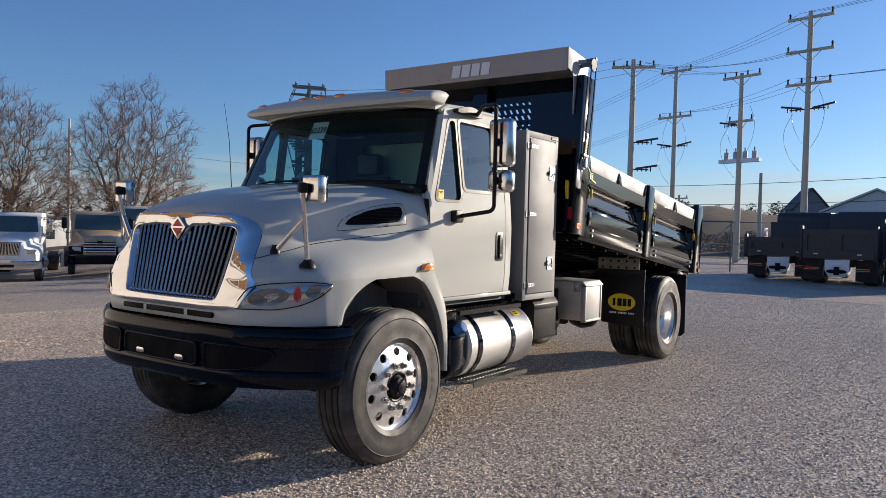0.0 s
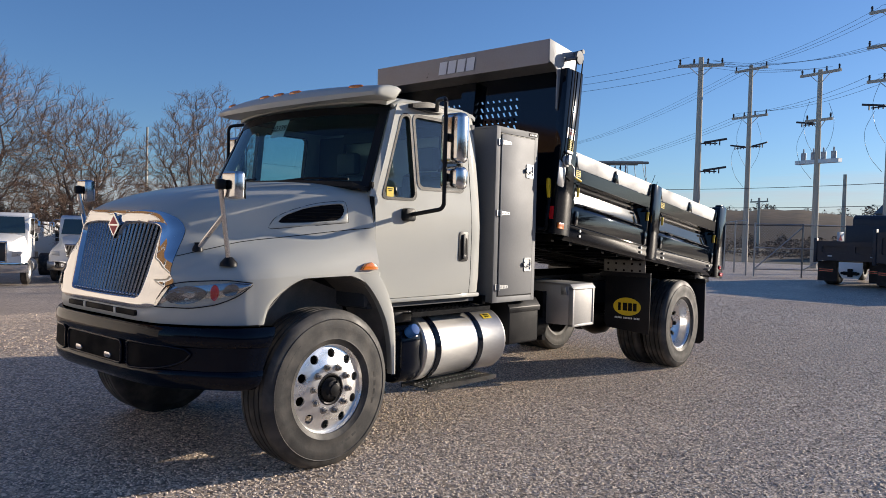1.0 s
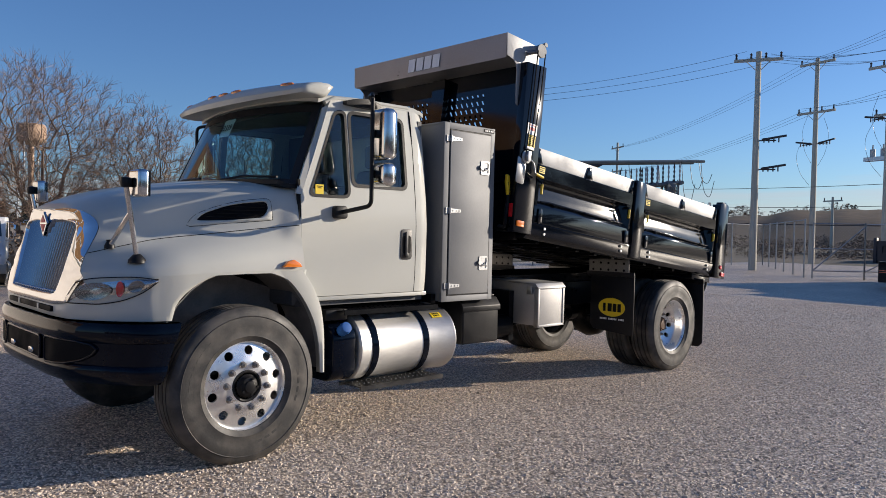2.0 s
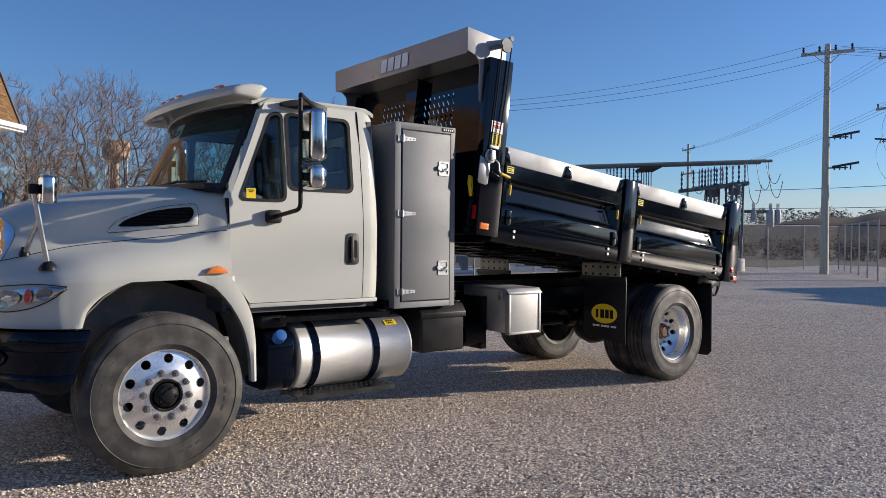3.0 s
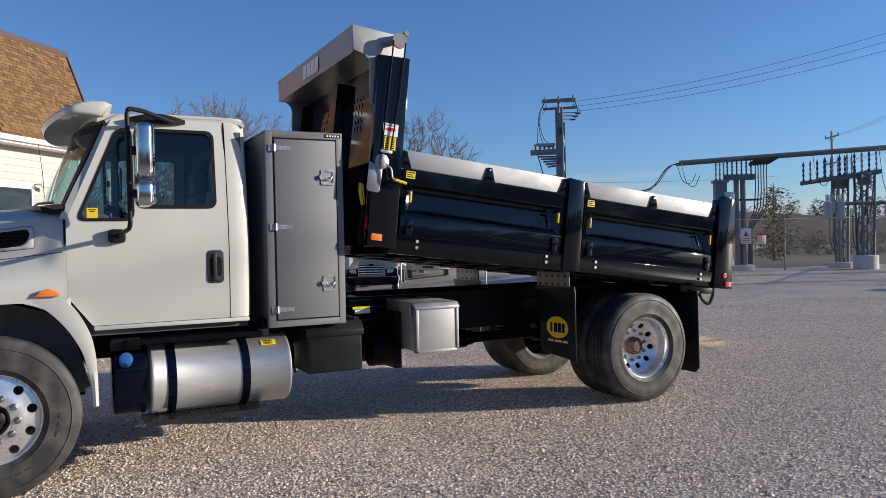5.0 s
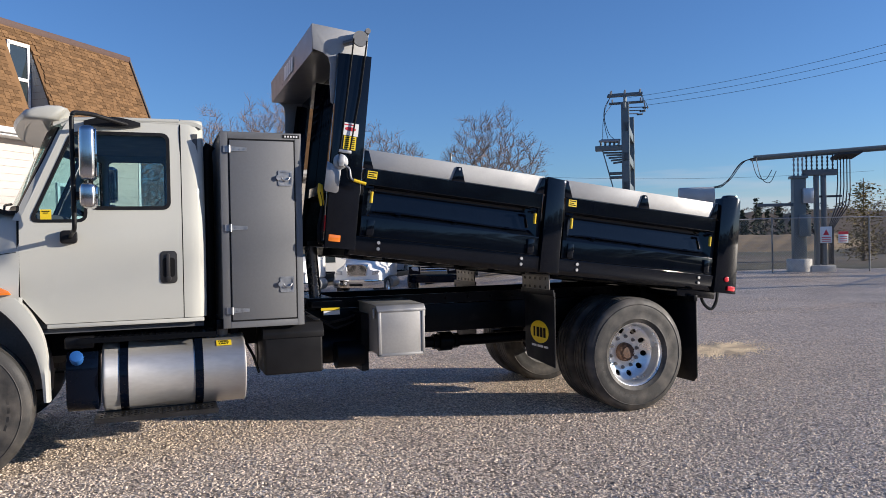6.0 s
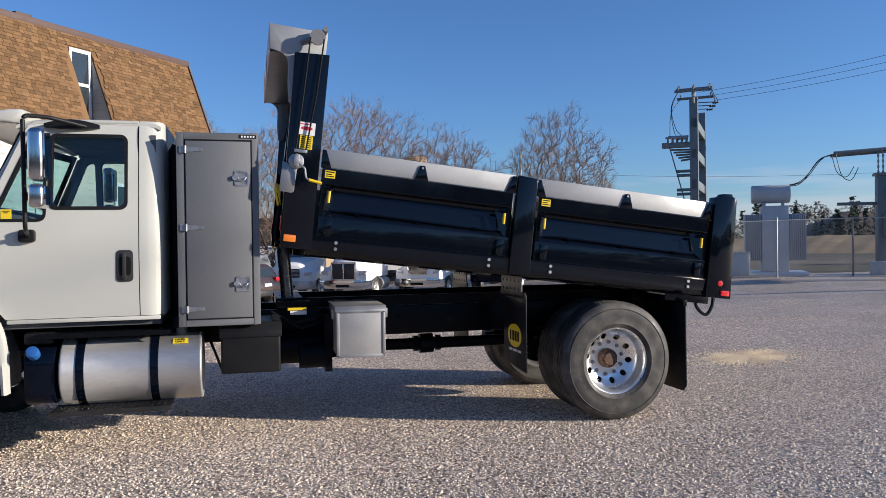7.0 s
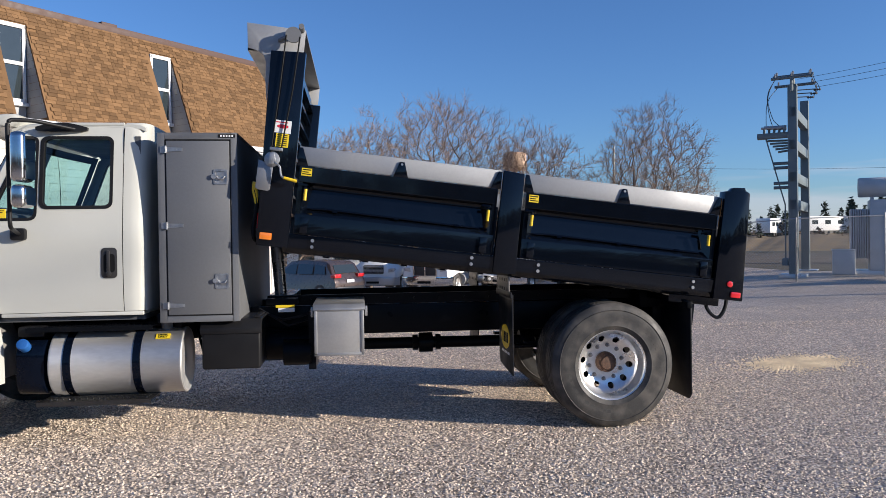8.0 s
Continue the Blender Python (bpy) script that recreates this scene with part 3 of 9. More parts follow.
for A, B in zip(V, V[1:]):
    for i in range(NR):
        bm.faces.new((A[i], A[(i + 1) % NR], B[(i + 1) % NR], B[i]))
grille = part("grille", bm, CHROME, truck, "broad chrome nose round a barred grille", smooth=50)
# plain near-black sheet: the shade behind the bars put into colour
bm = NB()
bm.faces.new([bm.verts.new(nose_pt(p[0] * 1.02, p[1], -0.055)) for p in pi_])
part("grille_mesh", bm, GRILLE_BACK, grille, "near-black sheet standing for the shade behind the bars", smooth=0)


def span_at(y):
    """Lower and upper edge of the grille opening at y."""
    zs = []
    for p, q in zip(full_in, full_in[1:] + full_in[:1]):
        if (p[0] - y) * (q[0] - y) <= 0 and p[0] != q[0]:
            zs.append(p[1] + (q[1] - p[1]) * (y - p[0]) / (q[0] - p[0]))
    return min(zs), max(zs)


for s in (1, -1):
    for i in range(11):
        yt, yb = 0.026 + 0.0487 * i, 0.024 + 0.0425 * i
        zt = span_at(min(yt, 0.53))[1] + 0.004
        bm = NB()
        rows = []
        for k in range(9):
            z = 1.112 + (zt - 1.112) * k / 8
            y = yb + (yt - yb) * k / 8
            c = nose_pt(y * s, z, -0.004)
            rows.append([c + Vector((0.050, -0.002, 0)), c + Vector((0.010, -0.0085, 0)), c + Vector((0.001, -0.006, 0)), c + Vector((-0.005, 0, 0)), c + Vector((0.001, 0.006, 0)), c + Vector((0.010, 0.0085, 0)), c + Vector((0.050, 0.002, 0))])
        grid(bm, rows)
        part("grille_bar", bm, BARCHROME, grille, smooth=60)
        bm = NB()
        c = nose_pt(yb * s, 1.122, 0.006)
        lathe(bm, [(0.009, 0.004), (0.008, -0.004), (0.001, -0.008)], 8, (c.x, c.y, c.z), "x")
        part("bar_rivet", bm, CHROME, grille, smooth=60)

# diamond badge: plain shape
bm = NB()
c = nose_pt(0, 1.55, 0.026)
prism(bm, [(-0.02, 1.632), (0.062, 1.552), (-0.02, 1.462), (-0.102, 1.552)], c.x, c.x - 0.018, "x")
badge = part("badge", bm, CHROME, grille, "chrome diamond badge with red centre", bevel=0.004)
bm = NB()
prism(bm, [(-0.02, 1.606), (0.034, 1.556), (-0.074, 1.556)], c.x - 0.017, c.x - 0.021, "x")
prism(bm, [(-0.02, 1.490), (0.034, 1.545), (-0.074, 1.545)], c.x - 0.017, c.x - 0.021, "x")
part("badge_inlay", bm, INKR, grille)

# ---- headlamps
for s in (1, -1):
    bm = NB()
    rows = []
    for i in range(25):
        f = i / 24
        x = -0.976 + 0.39 * f ** 1.15
        w = half_width(x)
        lo = curve_at([0, 0.3, 0.55, 0.8, 1], [1.066, 1.066, 1.085, 1.135, 1.208], f)
        hi = curve_at([0, 0.06, 0.13, 0.35, 0.7, 1], [1.078, 1.14, 1.195, 1.226, 1.236, 1.222], f)
        nrm = Vector((-0.75 + 0.4 * f, -(0.35 + 0.6 * f), 0)).normalized()
        rows.append([Vector((x, -w, lo + (hi - lo) * q / 6)) + nrm * (0.016 + 0.018 * math.sin(math.pi * q / 6)) * (1 if 0 < i < 24 else 0.3) for q in range(7)])
    rows = [[Vector((p.x, p.y * s, p.z)) for p in r] for r in rows]
    grid(bm, rows)
    lamp = part("headlamp", bm, LENS, truck, "swept clear headlamp with amber side reflector", smooth=60)
    bm = NB()
    back = [[p + Vector((0.020, 0.012 * s, 0)) for p in r] for r in rows]
    grid(bm, back)
    part("reflector", bm, LAMPBACK, lamp, smooth=60)
    for (f0, f1), mm, nm in (((0.14, 0.50), LAMPBOWL, "lamp_bowl"), ((0.56, 0.66), RED, "side_reflector"), ((0.70, 0.84), LAMPBOWL, "turn_lamp")):
        bm = NB()
        cc = [r[3] for r in rows]
        a, b = cc[int(f0 * 24)], cc[int(f1 * 24)]
        mid = (a + b) / 2 + Vector((0.010, 0.006 * s, 0))
        rx = (b - a).length / 2
        t = (b - a).normalized()
        h = 0.054 if nm == "lamp_bowl" else 0.048 if nm == "side_reflector" else 0.036
        ringv = [bm.verts.new(mid + t * rx * math.cos(k * math.pi / 8) + Vector((0, 0, h)) * math.sin(k * math.pi / 8)) for k in range(16)]
        inn = [bm.verts.new(mid + (t * rx * math.cos(k * math.pi / 8) + Vector((0, 0, h)) * math.sin(k * math.pi / 8)) * 0.5 + Vector((0.004, 0.002 * s, 0))) for k in range(16)]
        for k in range(16):
            bm.faces.new((ringv[k], ringv[(k + 1) % 16], inn[(k + 1) % 16], inn[k]))
        bm.faces.new(inn)
        part(nm, bm, mm, lamp)
    bm = NB()
    rim = [r[0] for r in rows] + [r[-1] for r in rows[::-1]]
    tube(bm, [p + Vector((0.004, 0, 0)) for p in rim] + [rim[0]], 0.0035, 6)
    part("lamp_seal", bm, PLASTIC, lamp)

# ---- bumper
def bump_w(x):
    return curve_at([-1.04, -1.03, -1.0, -0.95, -0.885, -0.835, -0.72, -0.6, -0.50], [0.30, 0.50, 0.68, 0.80, 0.91, 0.99, 1.10, 1.155, 1.176], x)


def bump_line():
    pts = [(x, -bump_w(x)) for x in [-0.50 - 0.02 * i for i in range(26)] + [-1.01, -1.02, -1.03, -1.036, -1.04]]
    back = [(x, -y) for x, y in pts[::-1]]
    return pts + [(-1.04 - 0.006 * math.cos(y / 0.3 * math.pi / 2), y) for y in (-0.2, -0.1, 0, 0.1, 0.2)] + back


bm = NB()
rows = []
for x, y in bump_line():
    end = max(0.0, (x + 0.78) / 0.28)
    prof = [(0.07, 0.955), (0.0, 0.955), (-0.016, 0.93), (-0.018, 0.88), (-0.012, 0.845), (0.0, 0.835), (0.004, 0.70), (-0.010, 0.69), (-0.016, 0.668), (-0.006, 0.62), (0.03, 0.585)]
    n = (Vector((x, y, 0)) - Vector((-0.3, 0, 0))).normalized()
    rows.append([Vector((x - (0.955 - z) * 0.32 * end, y, z)) - n * d for d, z in prof])
solid(bm, rows, (0.03, 0, 0))
bumper = part("bumper", bm, BLACK, truck, "gloss black full-width steel bumper", smooth=45)
# recesses with lamps; near-black sheets on the face give the openings' shade
def bump_x(y):
    """Where the bumper's front face stands at a distance from the middle."""
    if abs(y) <= 0.30:
        return -1.044
    return min((abs(bump_w(-1.04 + 0.54 * i / 200) - abs(y)), -1.04 + 0.54 * i / 200) for i in range(201))[1]


side_open = [(0.455, 0.70), (0.45, 0.825), (0.475, 0.845), (0.65, 0.842), (0.80, 0.838), (0.89, 0.825), (0.925, 0.80), (0.90, 0.765), (0.83, 0.728), (0.72, 0.702), (0.60, 0.690), (0.48, 0.686)]
for pts in ([(-y, z) for y, z in side_open], round_rect(-0.385, 0.385, 0.695, 0.835, 0.03), side_open):
    bm = NB()
    cy = sum(p[0] for p in pts) / len(pts)
    rings = [[bm.verts.new((bump_x(cy + (y - cy) * f) - 0.008, cy + (y - cy) * f, 0.76 + (z - 0.76) * f)) for y, z in pts] for f in (1.0, 0.75, 0.5, 0.25, 0.02)]
    for A, B in zip(rings, rings[1:]):
        for i in range(len(pts)):
            bm.faces.new((A[i], A[(i + 1) % len(pts)], B[(i + 1) % len(pts)], B[i]))
    bm.faces.new(rings[-1])
    part("bumper_recess", bm, GRILLE_BACK, bumper, "near-black sheet standing for a shaded opening in the bumper", smooth=40)
    bm = NB()
    ring = rounded([(bump_x(y) - 0.009, y, z) for y, z in pts + pts[:1]], 0.01, 2)
    tube(bm, ring, 0.008, 8)
    part("recess_rim", bm, BLACK, bumper, smooth=60)
for y in (-0.23, 0.19):
    bm = NB()
    prism(bm, round_rect(y - 0.042, y + 0.042, 0.712, 0.748, 0.017), -1.066, -1.035, "x")
    part("marker_lamp", bm, CHROME, bumper, "small clear lamp in chrome bezel", bevel=0.004)

# ---- hood scoops (side air vents)
def ring_of(loop, c, n=96):
    """Points of a closed loop in n directions round c."""
    out = []
    for i in range(n):
        a = 2 * math.pi * i / n
        dx, dz = 2.6 * math.cos(a), math.sin(a)
        far = 0.0
        for (x0, z0), (x1, z1) in zip(loop, loop[1:] + loop[:1]):
            ex, ez = x1 - x0, z1 - z0
            det = dx * ez - dz * ex
            if abs(det) > 1e-9:
                t = ((x0 - c[0]) * ez - (z0 - c[1]) * ex) / det
                u = ((x0 - c[0]) * dz - (z0 - c[1]) * dx) / det
                if -1e-6 <= u <= 1 + 1e-6 and t > far:
                    far = t
        out.append((c[0] + dx * far, c[1] + dz * far))
    return out


MOUTH = round_loop([(-0.238, 1.592), (-0.190, 1.636), (-0.035, 1.697), (0.115, 1.722), (0.212, 1.732), (0.226, 1.700), (0.205, 1.650), (0.165, 1.622), (-0.036, 1.600)], (0.012, 0.03, 0.06, 0.06, 0.018, 0.02, 0.03, 0.03, 0.06))
LIP = round_loop([(-0.305, 1.548), (-0.255, 1.622), (-0.15, 1.673), (0.03, 1.732), (0.225, 1.757), (0.250, 1.745), (0.250, 1.606), (-0.035, 1.577)], (0.01, 0.05, 0.06, 0.08, 0.02, 0.02, 0.012, 0.06))
for s in (1, -1):
    bm = NB()
    cv = (0.03, 1.655)
    inner, outer = ring_of(MOUTH, cv), ring_of(LIP, cv)

    def on_hood(x, z, out):
        best = min((abs(hood_point(x, k / 6).z - z), k / 6) for k in range(66))[1]
        p = hood_point(x, best)
        return Vector((p.x, (p.y - out) * s, z))
    rings = []
    for f, out in ((0.0, -0.010), (0.06, 0.006), (0.30, 0.012), (0.85, 0.006), (1.0, 0.0)):
        rings.append([bm.verts.new(on_hood(x0 + (x1 - x0) * f, z0 + (z1 - z0) * f, out)) for (x0, z0), (x1, z1) in zip(inner, outer)])
    for A, B in zip(rings, rings[1:]):
        for i in range(len(inner)):
            j = (i + 1) % len(inner)
            bm.faces.new((A[i], A[j], B[j], B[i]))
    scoop = part("air_vent", bm, WHITE, truck, "dark slatted vent in the hood side", smooth=60)
    bm = NB()
    tube(bm, [on_hood(x, z, 0.0) for x, z in outer + outer[:1]], 0.0022, 4)
    part("vent_line", bm, INK, scoop)
    bm = NB()
    rings = [[bm.verts.new(on_hood(cv[0] + (x - cv[0]) * f, cv[1] + (z - cv[1]) * f, 0.004)) for x, z in inner] for f in (1.02, 0.7, 0.35, 0.05)]
    for A, B in zip(rings, rings[1:]):
        for i in range(len(inner)):
            bm.faces.new((A[i], A[(i + 1) % len(inner)], B[(i + 1) % len(inner)], B[i]))
    bm.faces.new(rings[-1])
    part("vent_screen", bm, GRILLE_BACK, scoop, smooth=0)
    for i in range(5):
        z = 1.62 + 0.024 * i
        x0, x1 = -0.17 + 0.055 * i, 0.185 + 0.006 * i
        bm = NB()
        tube(bm, [on_hood(x0 + (x1 - x0) * q / 6, z, 0.005) for q in range(7)], 0.004, 4)
        part("vent_slat", bm, INK, scoop)

# ---- side marker
for s in (1, -1):
    bm = NB()
    prism(bm, [(0.245, 1.285), (0.40, 1.285), (0.385, 1.31), (0.335, 1.338), (0.285, 1.325)], -1.135 * s, -1.168 * s)
    part("side_marker", bm, AMBER, truck, "amber side marker lamp", bevel=0.006)

# ---- fender mirrors on tripods
for s in (1, -1):
    bm = NB()
    def on_fender(x, y):
        k = min((abs(hood_point(x, q / 8).y - y), q / 8) for q in range(30, 89))[1]
        return hood_point(x, k)
    foot1, foot2 = on_fender(-0.66, -0.96), on_fender(-0.76, -0.77)
    top = Vector((-0.745, -0.985, 1.80))
    for a, b in ((foot1, top), (foot2, foot1.lerp(top, 0.62))):
        rod(bm, (a.x, a.y * s, a.z), (b.x, b.y * s, b.z), 0.0155, n=10)
    arm = part("fender_mirror", bm, MIRBACK, truck, "chrome tripod hood mirror")
    for nm, ft, r in (("foot", foot1, 0.055), ("foot", foot2, 0.033)):
        bm = NB()
        lathe(bm, [(r, -0.015), (r * 0.95, 0.005), (r * 0.55, 0.03), (0.02, 0.04), (0.001, 0.042)], 16, (ft.x, ft.y * s, ft.z), "z")
        part(nm, bm, PLASTIC, arm, "black rubber foot")
    bm = NB()
    lathe(bm, [(0.001, -0.035), (0.03, -0.028), (0.035, 0), (0.03, 0.028), (0.001, 0.035)], 12, (top.x, (top.y) * s, top.z + 0.01), "z")
    part("pivot", bm, PLASTIC, arm)
    bm = NB()
    box(bm, -0.715, -0.645, -0.08, 0.08, -0.085, 0.085)
    ob = part("mirror_shell", bm, MIRBACK, arm, "square chrome mirror head", bevel=0.02, seg=3)
    ob.matrix_basis = pose(0, top.y * s - 0.035 * s, top.z + 0.005)
    bm = NB()
    box(bm, -0.647, -0.638, -0.072, 0.072, -0.078, 0.078)
    ob = part("mirror_glass", bm, MIRROR, arm)
    ob.matrix_basis = pose(0, top.y * s - 0.035 * s, top.z + 0.005)

# ---- cab
BELT = 1.79


def side_y(z):
    """Half width of the cab at a height."""
    return curve_at([1.0, 1.2, 1.6, BELT, 2.40, 2.50, 2.545, 2.58], [1.055, 1.075, 1.08, 1.065, 0.985, 0.965, 0.945, 0.88], z)


def door_front(z):
    return 0.435 if z > 1.27 else 0.435 + (1.27 - z) * 0.75


cab = None
for s in (1, -1):
    # lower side: the door skin and the strip behind it
    bm = NB()
    zs = [1.065, 1.11, 1.2, 1.27, 1.4, 1.5, 1.6, 1.7, BELT]
    solid(bm, [[(door_front(z) + 0.006, -side_y(z) * s, z), (1.0, -side_y(z) * s, z), (1.513, -side_y(z) * s, z)] for z in zs], (0, 0.04 * s, 0))
    # upper frame with its window openings
    outer_l = [(0.441, BELT), (0.58, 2.12), (0.722, 2.465), (0.745, 2.505), (0.78, 2.53), (1.513, 2.54), (1.513, 2.2), (1.513, BELT)]
    vent = round_loop([(0.522, 1.80), (0.858, 1.80), (0.858, 2.425), (0.782, 2.425)], (0.05, 0.05, 0.03, 0.05))
    pane = round_rect(0.908, 1.422, 1.890, 2.432, 0.045)
    to3 = lambda p: Vector((p[0], -side_y(p[1]) * s, p[1]))
    holed(bm, outer_l, [vent, pane], to3, (0, 0.05 * s, 0))
    door = part("door", bm, WHITE, truck, "white cab door with black handle", smooth=30)
    bm = NB()
    holed(bm, [(x, z) for x, z in round_rect(0.888, 1.440, 1.870, 2.450, 0.055)], [round_rect(0.914, 1.415, 1.897, 2.426, 0.04)], lambda p: Vector((p[0], -(side_y(p[1]) + 0.004) * s, p[1])), (0, 0.05 * s, 0))
    big = round_loop([(0.497, 1.782), (0.876, 1.782), (0.876, 2.444), (0.770, 2.444)], (0.065, 0.065, 0.045, 0.06))
    small = round_loop([(0.526, 1.804), (0.854, 1.804), (0.854, 2.420), (0.784, 2.420)], (0.05, 0.05, 0.03, 0.045))
    holed(bm, big, [small], lambda p: Vector((p[0], -(side_y(p[1]) + 0.004) * s, p[1])), (0, 0.05 * s, 0))
    part("window_seal", bm, PLASTIC, door, "black rubber window seal", smooth=0)
    for loop, nm in ((vent, "vent_window"), (pane, "door_window")):
        bm = NB()
        holed(bm, loop, [], lambda p: Vector((p[0], -(side_y(p[1]) - 0.018) * s, p[1])))
        ob = part(nm, bm, GLASS, door, "tinted glass", smooth=0)
        ob.visible_shadow = False
    # pull handle in a recessed cup
    bm = NB()
    prism(bm, round_rect(1.355, 1.475, 1.325, 1.565, 0.03), -side_y(1.45) * s, -(side_y(1.45) + 0.005) * s)
    handle = part("door_handle", bm, BEZEL, door, "black recessed pull handle", bevel=0.002)
    bm = NB()
    prism(bm, round_rect(1.373, 1.459, 1.372, 1.515, 0.022), -(side_y(1.45) + 0.004) * s, -(side_y(1.45) + 0.0065) * s)
    part("handle_cup", bm, INK, door)
    bm = NB()
    prism(bm, round_rect(1.397, 1.425, 1.352, 1.545, 0.013), -(side_y(1.45) + 0.006) * s, -(side_y(1.45) + 0.018) * s)
    rod(bm, (1.413, -(side_y(1.45) + 0.005) * s, 1.362), (1.413, -(side_y(1.45) + 0.02) * s, 1.362), 0.021, n=14)
    part("handle_grip", bm, BEZEL, door, bevel=0.006)
    # shut lines, set in as dark strips between the panels
    bm = NB()
    line = [(0.432, BELT + 0.01), (0.432, 1.27), (0.585, 1.066)]
    rows = [[(x - 0.007, -(side_y(z) - 0.004) * s, z), (x + 0.01, -(side_y(z) - 0.004) * s, z)] for x, z in [(0.432, 1.9), (0.432, 1.6), (0.432, 1.4), (0.432, 1.27), (0.50, 1.18), (0.585, 1.066)]]
    solid(bm, rows, (0, 0.03 * s, 0))
    rows = [[(1.510, -(side_y(z) - 0.005) * s, z), (1.526, -(side_y(z) - 0.005) * s, z)] for z in [1.065, 1.2, 1.4, 1.6, BELT, 2.0, 2.2, 2.4, 2.5, 2.545, 2.56]]
    solid(bm, rows, (0, 0.03 * s, 0))
    part("door_gap", bm, INK, door, apart=True)
    # yellow label in the vent window
    bm = NB()
    box(bm, 0.572, 0.642, -(side_y(1.84) + 0.002 - 0.012) * s, -(side_y(1.84) - 0.016) * s, 1.80, 1.875)
    if s == 1:
        tag = part("label", bm, YELLOW, door, "yellow paper label")
        bm = NB()
        for z, w in ((1.862, 0.05), (1.85, 0.03)):
            box(bm, 0.607 - w / 2, 0.607 + w / 2, -(side_y(1.84) - 0.008), -(side_y(1.84) - 0.012), z - 0.003, z + 0.003)
        part("label_print", bm, INK, door)
    else:
        bm.free()

# cab rear corners, back wall, roof, sill
bm = NB()
zs = [1.065, 1.2, 1.4, 1.6, BELT, 2.0, 2.2, 2.40, 2.47, 2.52, 2.55, 2.568]
rows = []
for z in zs:
    w = side_y(z)
    half = [(1.520, -w), (1.57, -w), (1.625, -w + 0.010), (1.66, -w + 0.032), (1.682, -w + 0.08), (1.69, -w + 0.16), (1.695, 0)]
    rows.append([(x, y, z) for x, y in half] + [(x, -y, z) for x, y in half[:-1][::-1]])
grid(bm, rows)
# rounded top at the back, then the roof skin forward to the screen
roof = []
for x, dz in ((1.675, -0.02), (1.64, 0.012), (1.55, 0.03), (1.3, 0.045), (1.0, 0.045), (0.8, 0.03), (0.70, 0.0), (0.655, -0.03)):
    row = []
    for k in range(-12, 13):
        y = k / 12
        w = 0.955 if x > 0.8 else 0.94
        row.append((x - 0.10 * (1 - y * y) * (1 if x < 0.9 else 0), y * w, 2.572 + dz * 0.6 - 0.026 * abs(y) ** 8 - 0.014 * y * y))
    roof.append(row)
solid(bm, roof, (0, 0, -0.03))
cab = part("cab_shell", bm, WHITE, truck, "white steel cab rear and roof", smooth=45)
bm = NB()
for s in (1, -1):
    # roof drip rail over the door, joining the upper frame to the roof
    tube(bm, [(0.71, -0.945 * s, 2.485), (0.80, -0.946 * s, 2.533), (1.1, -0.944 * s, 2.545), (1.512, -0.944 * s, 2.547)], 0.017, 8)
    # windscreen pillar skin
    solid(bm, [[(0.40, -1.06 * s, 1.80), (0.445, -1.066 * s, 1.795)], [(0.50, -1.02 * s, 2.03), (0.545, -1.034 * s, 2.03)], [(0.60, -0.985 * s, 2.24), (0.64, -1.0 * s, 2.24)], [(0.69, -0.945 * s, 2.45), (0.73, -0.965 * s, 2.47)]], (0.02, 0.05 * s, 0))
part("roof_rail", bm, WHITE, cab, smooth=50, apart=True)
bm = NB()
box(bm, 0.60, 1.66, -1.06, 1.06, 1.03, 1.062)
part("sill", bm, WHITE, cab, bevel=0.008)
bm = NB()
box(bm, 0.45, 1.66, -1.0, 1.0, 0.99, 1.028)
part("cab_floor", bm, DARKIN, cab)


# ---- windscreen
def screen(y, f):
    """A point of the windscreen: y from -1 to 1, f from its foot to its head."""
    w = 1.02 + (0.93 - 1.02) * f
    x = 0.425 + (0.69 - 0.425) * f - 0.17 * (1 - abs(y) ** 2.2)
    return Vector((x, y * w, 1.865 + (2.475 - 1.865) * f + 0.02 * (1 - y * y)))


bm = NB()
grid(bm, [[screen(k / 12, f / 8) for k in range(-12, 13)] for f in range(9)])
ws = part("windscreen", bm, WSGLASS, truck, "curved tinted windscreen", smooth=60)
ws.visible_shadow = False
bm = NB()
for a, b in (((-1, -0.94), (0, 1)), ((0.94, 1), (0, 1)), ((-1, 1), (0, 0.06)), ((-1, 1), (0.90, 1))):
    rows = [[screen(a[0] + (a[1] - a[0]) * k / 10, b[0] + (b[1] - b[0]) * f / 6) + Vector((-0.004, 0, 0.002)) for k in range(11)] for f in range(7)]
    solid(bm, rows, (0.012, 0, 0))
part("screen_seal", bm, PLASTIC, ws, "black screen border")
# cowl with wipers
bm = NB()
rows = []
for k in range(-12, 13):
    y = k / 12
    p = screen(y, 0)
    rows.append([(p.x + 0.02, p.y, p.z + 0.005), (p.x - 0.05, p.y * 1.0, p.z - 0.0), (p.x - 0.13, p.y * 0.97, p.z - 0.015 + 0.04)])
solid(bm, rows, (0, 0, -0.03))
part("cowl", bm, PLASTIC, truck, "black cowl under the windscreen")
for y0, y1 in ((0.75, 0.1), (-0.2, -0.85)):
    bm = NB()
    tube(bm, [screen(y0, 0.0) + Vector((-0.05, 0, 0.02)), screen((y0 + y1) / 2, 0.035) + Vector((-0.035, 0, 0.03)), screen(y1, 0.05) + Vector((-0.02, 0, 0.02))], 0.009, 6)
    part("wiper", bm, PLASTIC, truck, "black wiper arm")
